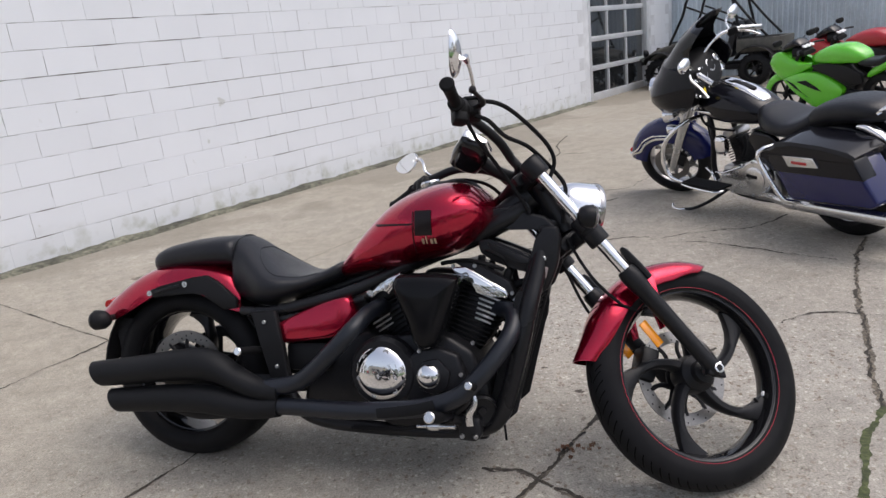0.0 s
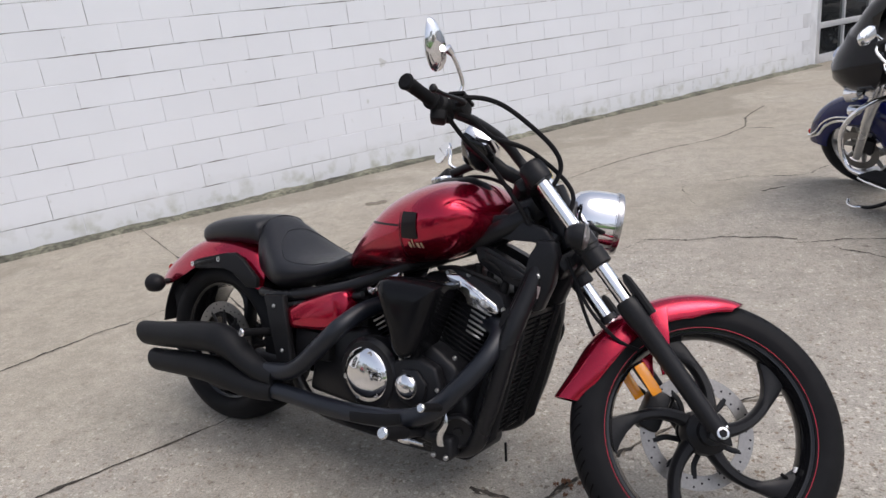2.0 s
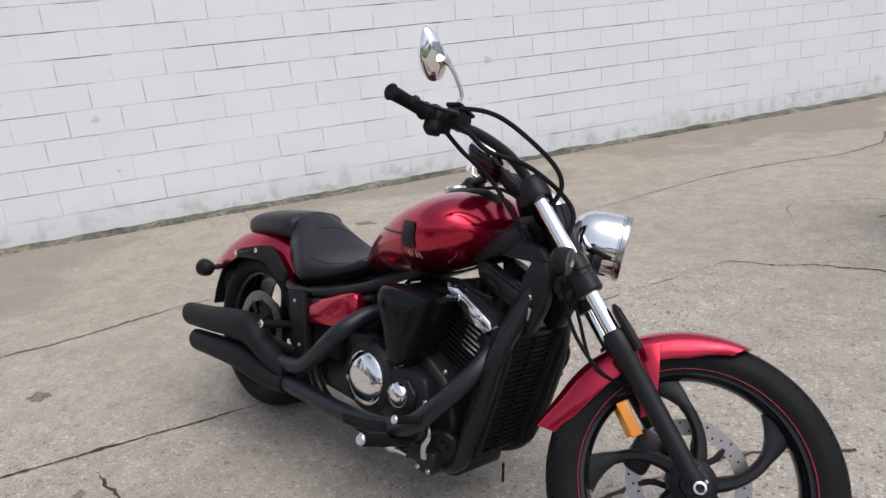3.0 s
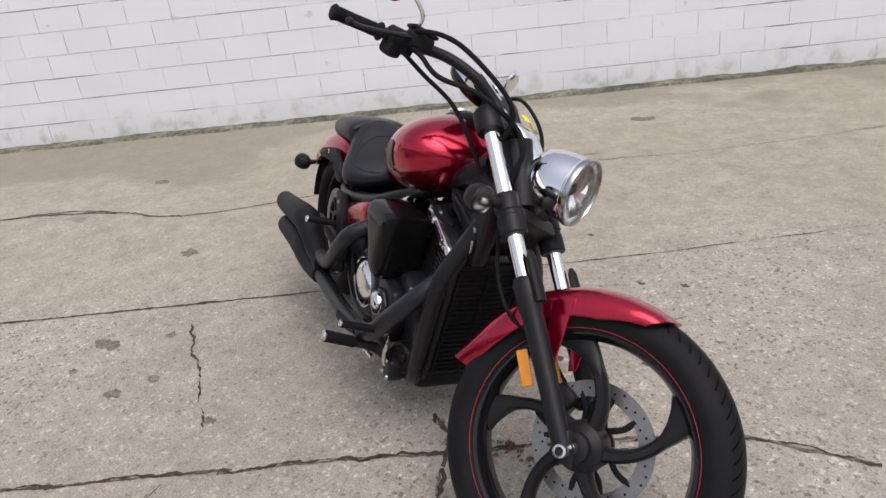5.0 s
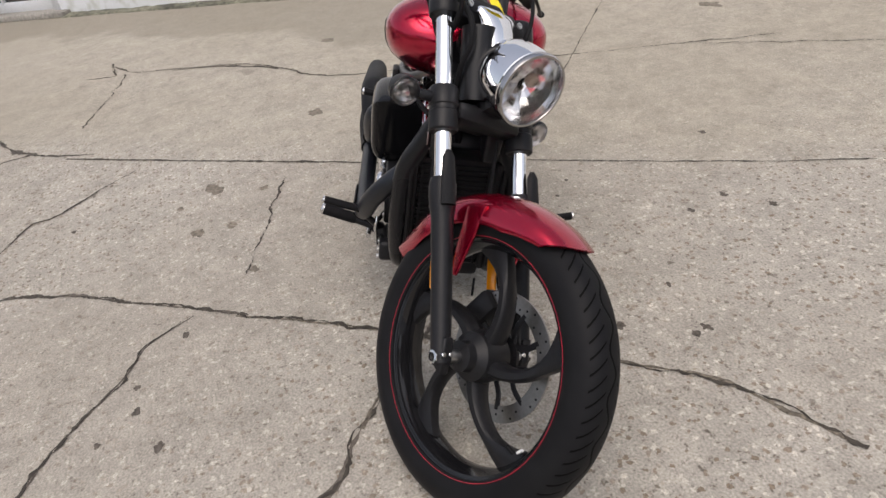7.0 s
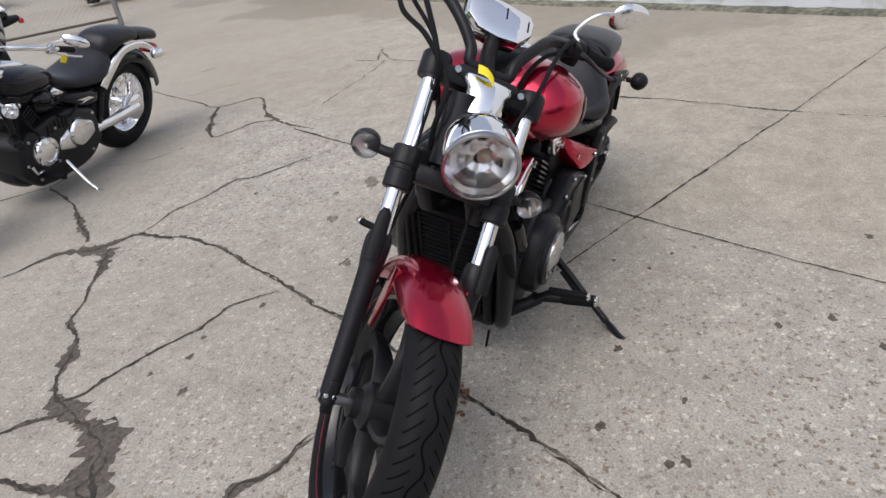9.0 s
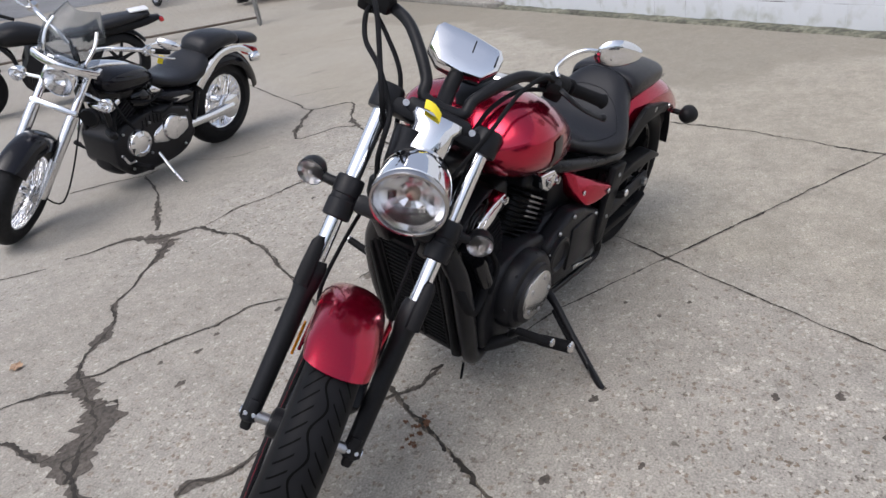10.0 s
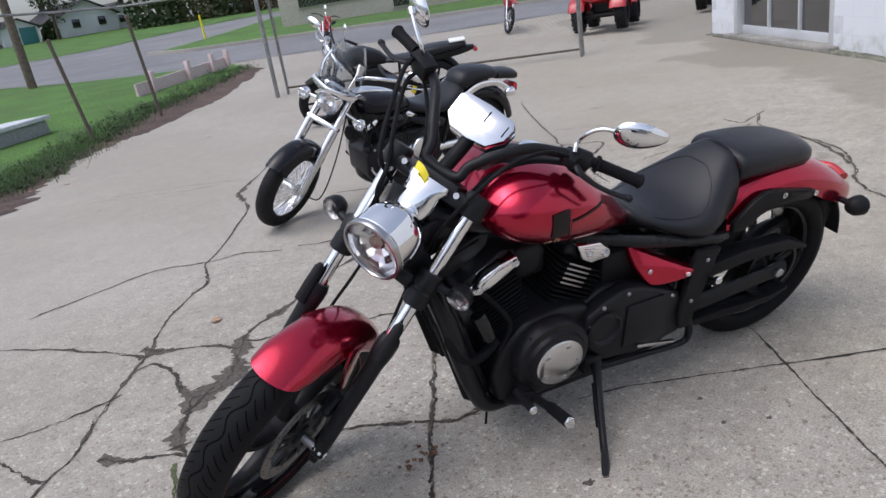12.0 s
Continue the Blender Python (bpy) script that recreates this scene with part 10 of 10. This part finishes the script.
def grass_blades():
    """Ragged grass and weeds along the yard's edge and on the near lawn, one piece of stuff."""
    rng = random.Random(31)
    b = B()
    edge = [Vector((*p, 0)) for p in GRASS_EDGE]
    inward = Vector((0.82, -0.57, 0))
    for i in range(30000):
        s = rng.random() ** 1.3 * (len(edge) - 1.001)
        p = edge[int(s)].lerp(edge[int(s) + 1], s % 1)
        depth = rng.random() ** 2.2 * 3.4
        q = p + inward * (depth - 0.55 * rng.random() ** 3) + Vector((rng.gauss(0, 0.08), rng.gauss(0, 0.08), 0))
        tall = rng.uniform(0.02, 0.045) + (rng.random() ** 2 * 0.2 if depth < 0.6 else 0)
        a = rng.uniform(0, 6.28)
        w = Vector((math.cos(a), math.sin(a), 0)) * rng.uniform(0.002, 0.0045)
        lean = Vector((rng.gauss(0, 0.35), rng.gauss(0, 0.35), 1)) * tall
        z = Vector((0, 0, rise(q.x, q.y) + 0.01))
        b.faces.new([b.verts.new(v) for v in (q + z - w, q + z + w, q + z + lean)])
    return tagged(part("grass", b, BLADE, None), "ragged green grass and weeds along the yard's edge", "grass", kind="stuff")


grass_blades()


def edge_weeds():
    """Broad-leaved weeds that crowd the yard's edge in low dark clumps, one piece of stuff."""
    rng = random.Random(57)
    b = B()
    edge = [Vector((*p, 0)) for p in GRASS_EDGE]
    inward = Vector((0.82, -0.57, 0))
    for i in range(460):
        s = rng.random() ** 1.3 * (len(edge) - 1.001)
        p = edge[int(s)].lerp(edge[int(s) + 1], s % 1) + inward * (rng.random() ** 1.4 * 1.0 - 0.28)
        tall, wide = rng.uniform(0.05, 0.24), rng.uniform(0.07, 0.2)
        for j in range(rng.randint(22, 46)):
            a, r = rng.uniform(0, 6.28), rng.random() ** 0.6
            q = p + Vector((math.cos(a) * r * wide, math.sin(a) * r * wide, 0))
            q.z = rise(q.x, q.y) + 0.01 + tall * rng.random() * (1 - 0.6 * r)
            e1 = Vector((math.cos(a), math.sin(a), rng.uniform(-0.5, 0.9))).normalized() * rng.uniform(0.012, 0.038)
            e2 = e1.cross(Vector((0, 0, 1))).normalized() * e1.length * rng.uniform(0.25, 0.5)
            b.faces.new([b.verts.new(v) for v in (q - e1, q - e2, q + e1, q + e2)])
    return tagged(part("weeds", b, EDGE_WEED, None), "low dark broad-leaved weeds crowding the yard's edge", "weeds", kind="stuff")


EDGE_WEED = material("weed_leaves", (0.042, 0.07, 0.022), 0.75, 0, 0.5, 5, 0, 0, 0.5, 1.2)
edge_weeds()


def fallen_leaf(x, y, size, mat, turn):
    b = B()
    ring = []
    for i in range(14):
        a = 2 * math.pi * i / 14
        r = size * (0.55 + 0.45 * abs(math.cos(a * 2.5)))
        ring.append((r * math.cos(a), r * math.sin(a) * 0.8, 0.004 + 0.012 * math.sin(a * 3 + turn) ** 2))
    c = b.verts.new((0, 0, 0.01))
    vs = [b.verts.new(p) for p in ring]
    for i in range(14):
        b.faces.new((c, vs[i], vs[(i + 1) % 14]))
    ob = part("fallen_leaf", b, mat, None)
    ob.matrix_basis = pose(x, y, 0.002, 0, 0, math.degrees(turn))
    return tagged(ob, "dry curled leaf lying on the concrete", "leaf", "fallen leaves")


BROWN_LEAF = material("dry_brown_leaf", (0.2, 0.1, 0.055), 0.8, 0, 0.3, 60)
PALE_LEAF = material("pale_tan_leaf", (0.42, 0.28, 0.18), 0.8, 0, 0.3, 60)
leaf_rng = random.Random(12)
for i in range(16):
    fallen_leaf(0.36 + leaf_rng.gauss(0, 0.035), 2.02 + leaf_rng.gauss(0, 0.03), leaf_rng.uniform(0.006, 0.013), BROWN_LEAF, leaf_rng.uniform(0, 6))
fallen_leaf(0.34, 0.35, 0.035, PALE_LEAF, 1.0)
for i in range(120):
    t = leaf_rng.random()
    p = Vector((0.9, -4.6, 0)).lerp(Vector((-4.2, -10.5, 0)), t)
    fallen_leaf(p.x + leaf_rng.gauss(0.1, 0.25), p.y + leaf_rng.gauss(0, 0.2), leaf_rng.uniform(0.02, 0.04), leaf_rng.choice((BROWN_LEAF, PALE_LEAF)), leaf_rng.uniform(0, 6))


def bush(x, y, h, spread, seed, mat):
    """A low dense shrub of leaf clusters that reach the ground, on short stems."""
    rng = random.Random(seed)
    k = thing("bush", pose(x, y, rise(x, y)), "dense dark shrub along the far lots", "bush", "bushes along the far lots")
    b = B()
    for i in range(5):
        a = rng.uniform(0, 6.28)
        tube(b, [(0, 0, -0.1), (math.cos(a) * spread * 0.2, math.sin(a) * spread * 0.2, h * 0.3), (math.cos(a) * spread * 0.5, math.sin(a) * spread * 0.5, h * 0.7)], [0.06, 0.04, 0.015], 6, 3)
    part("stem", b, BARK, k)
    b = B()
    for i in range(900):
        a, r, q = rng.uniform(0, 6.28), rng.random() ** 0.5, rng.random()
        o = Vector((math.cos(a) * r * spread, math.sin(a) * r * spread, q * h * (1 - 0.55 * r * r) + 0.05))
        e1 = Vector((rng.uniform(-1, 1), rng.uniform(-1, 1), rng.uniform(-1, 1))).normalized() * rng.uniform(0.14, 0.3)
        e2 = e1.cross(Vector((rng.uniform(-1, 1), rng.uniform(-1, 1), rng.uniform(-1, 1)))).normalized() * 0.13
        b.faces.new([b.verts.new(v) for v in (o - e1, o - e2, o + e1, o + e2)])
    part("foliage", b, mat, k)
    return k


for i, (x, y, h, s, m) in enumerate(((-19.5, -57, 3.6, 2.4, 0), (-22.5, -57, 4.2, 3, 1), (-25.5, -56, 3.6, 2.6, 0), (-7.6, -66, 4.5, 2.0, 1), (-3.5, -64, 4.0, 3, 0), (1.0, -62, 3.5, 2.6, 0), (-28.5, -55, 4.5, 3, 2), (-32.0, -55, 3.6, 2.8, 0), (-36.5, -57, 4.2, 3, 1), (-41, -58, 4, 3, 0), (-13.6, -66.4, 1.6, 0.9, 0))):
    bush(x, y, h, s, 70 + i, LEAF[m])


# ---- the blocks of the wall ----
OPEN_JOINTS = ((2.64, 3.09, 1.8), (3.52, 4.14, 1.8), (2.27, 2.54, 1.4), (2.98, 3.31, 1.4), (2.34, 2.72, 1.2), (3.15, 3.75, 1.2), (2.37, 2.57, 1.0), (2.36, 2.62, 0.8), (2.3, 2.56, 0.6), (1.59, 1.78, 0.4), (3.3, 3.83, 0.8), (2.47, 2.92, 1.6), (-0.3, 0.22, 1.6), (-0.01, 0.42, 1.4), (0.85, 1.15, 1.4), (1.33, 1.79, 1.4), (0.75, 0.99, 0.6), (2.25, 3.29, 1.4), (3.25, 5.61, 1.2), (4.01, 6.82, 1.0), (3.29, 6.88, 0.8), (8.61, 9.23, 1.0), (8.56, 9.25, 0.8), (3.68, 5.69, 0.6), (4.35, 5.04, 0.2))


def wall_blocks():
    """Course upon course of blocks with raked joints: those nearest the cruiser are parts, the rest one piece of stuff."""
    rng = random.Random(7)
    L, H, J = 0.4, 0.2, 0.0036
    made = []
    for v in range(6):
        b = B()
        box(b, (0, 0, 0), (L - J, 0.02, H - J), 0.0016 + 0.0003 * v, None, 1)
        me = bpy.data.meshes.new("block")
        bmesh.ops.recalc_face_normals(b, faces=b.faces)
        b.to_mesh(me)
        b.free()
        me.materials.append(BLOCK)
        made.append(me)
    rest = B()
    count = 0
    for r in range(int(WALL_H / H)):
        z = 0.006 + H * (r + 0.5)
        s = S0 + (0 if r % 2 else L / 2)
        while s + L <= S1:
            c = s + L / 2
            s += L
            if any(a - L / 2 < c < d + L / 2 and z < high + 0.1 for a, d, low, high in DOORS):
                continue
            y = rng.uniform(-0.0008, 0.0008) - 0.0048
            tip = rng.uniform(-0.12, 0.12)
            if -2.6 < c < 9.0 and r < 11 and count < 300:
                ob = new("block", made[rng.randrange(6)])
                ob.parent = wall
                ob.matrix_basis = pose(c, y, z, 0, tip, 0)
                count += 1
            else:
                box(rest, (c, y, z), (L - J, 0.02, H - J), 0)
    # joints whose paint has cracked open: thin dark lines of uneven length
    dash = B()
    courses = int(WALL_H / H)
    cracked = [(s0, s1, z) for s0, s1, z in OPEN_JOINTS]
    for i in range(760):
        near = i % 3 > 0
        c, half = rng.uniform(-3, 11.2) if near else rng.uniform(S0 + 0.3, S1 - 0.3), rng.choice((0.05, 0.08, 0.12, 0.2, 0.4)) * rng.uniform(0.7, 1.3)
        cracked.append((c - half, c + half, H * rng.randrange(1, 12 if near else courses)))
    for i, (s0, s1, z) in enumerate(cracked):
        z += 0.006
        bold = 1.0 if i < len(OPEN_JOINTS) or i % 6 == 0 else 0.42
        c, half = (s0 + s1) / 2, (s1 - s0) / 2
        if any(a - half < c < d + half and z < high + 0.1 for a, d, low, high in DOORS):
            continue
        n = max(2, int(half / 0.03))
        rows = []
        for k in range(n + 1):
            x = c - half + 2 * half * k / n
            w = (0.0007 + 0.0034 * rng.random() ** 1.6) * bold * (0.3 if k in (0, n) else 1)
            o = rng.uniform(-0.0012, 0.0012)
            rows.append([dash.verts.new((x, 0.0066, z + o + e * w)) for e in (-1, 1)])
        for p, q in zip(rows, rows[1:]):
            dash.faces.new((p[0], q[0], q[1], p[1]))
    for i in range(520):
        near = i % 3 > 0
        r = rng.randrange(11 if near else courses)
        z, c = 0.006 + H * r, S0 + L * rng.randrange(1, int((S1 - S0) / L)) + (0 if r % 2 else L / 2)
        if near and not -3 < c < 11.2:
            continue
        if any(a - 0.1 < c < d + 0.1 and z < high + 0.1 for a, d, low, high in DOORS):
            continue
        z0, z1 = z + H * rng.uniform(0, 0.4), z + H * rng.uniform(0.6, 1)
        dash.faces.new([dash.verts.new(p) for p in ((c - 0.0012, 0.0066, z0), (c + 0.001, 0.0066, z0), (c + 0.0014, 0.0066, z1), (c - 0.0004, 0.0066, z1))])
    ridge = B()
    tube(ridge, [(4.44, 0.004, WALL_H), (4.45, 0.004, 2.2), (4.46, 0.0045, 1.4), (4.455, 0.004, 0.75)], 0.008, 8, 6, 0.6)
    part("paint_ridge", ridge, BLOCK, wall, "white paint ridge down the wall")
    tagged(part("open_joint", dash, material("open_joint_grime", (0.16, 0.15, 0.14), 0.9, 0, 0.4, 30), wall), kind="stuff")
    far = part("block_courses", rest, BLOCK, wall)
    tagged(far, kind="stuff")


wall_blocks()
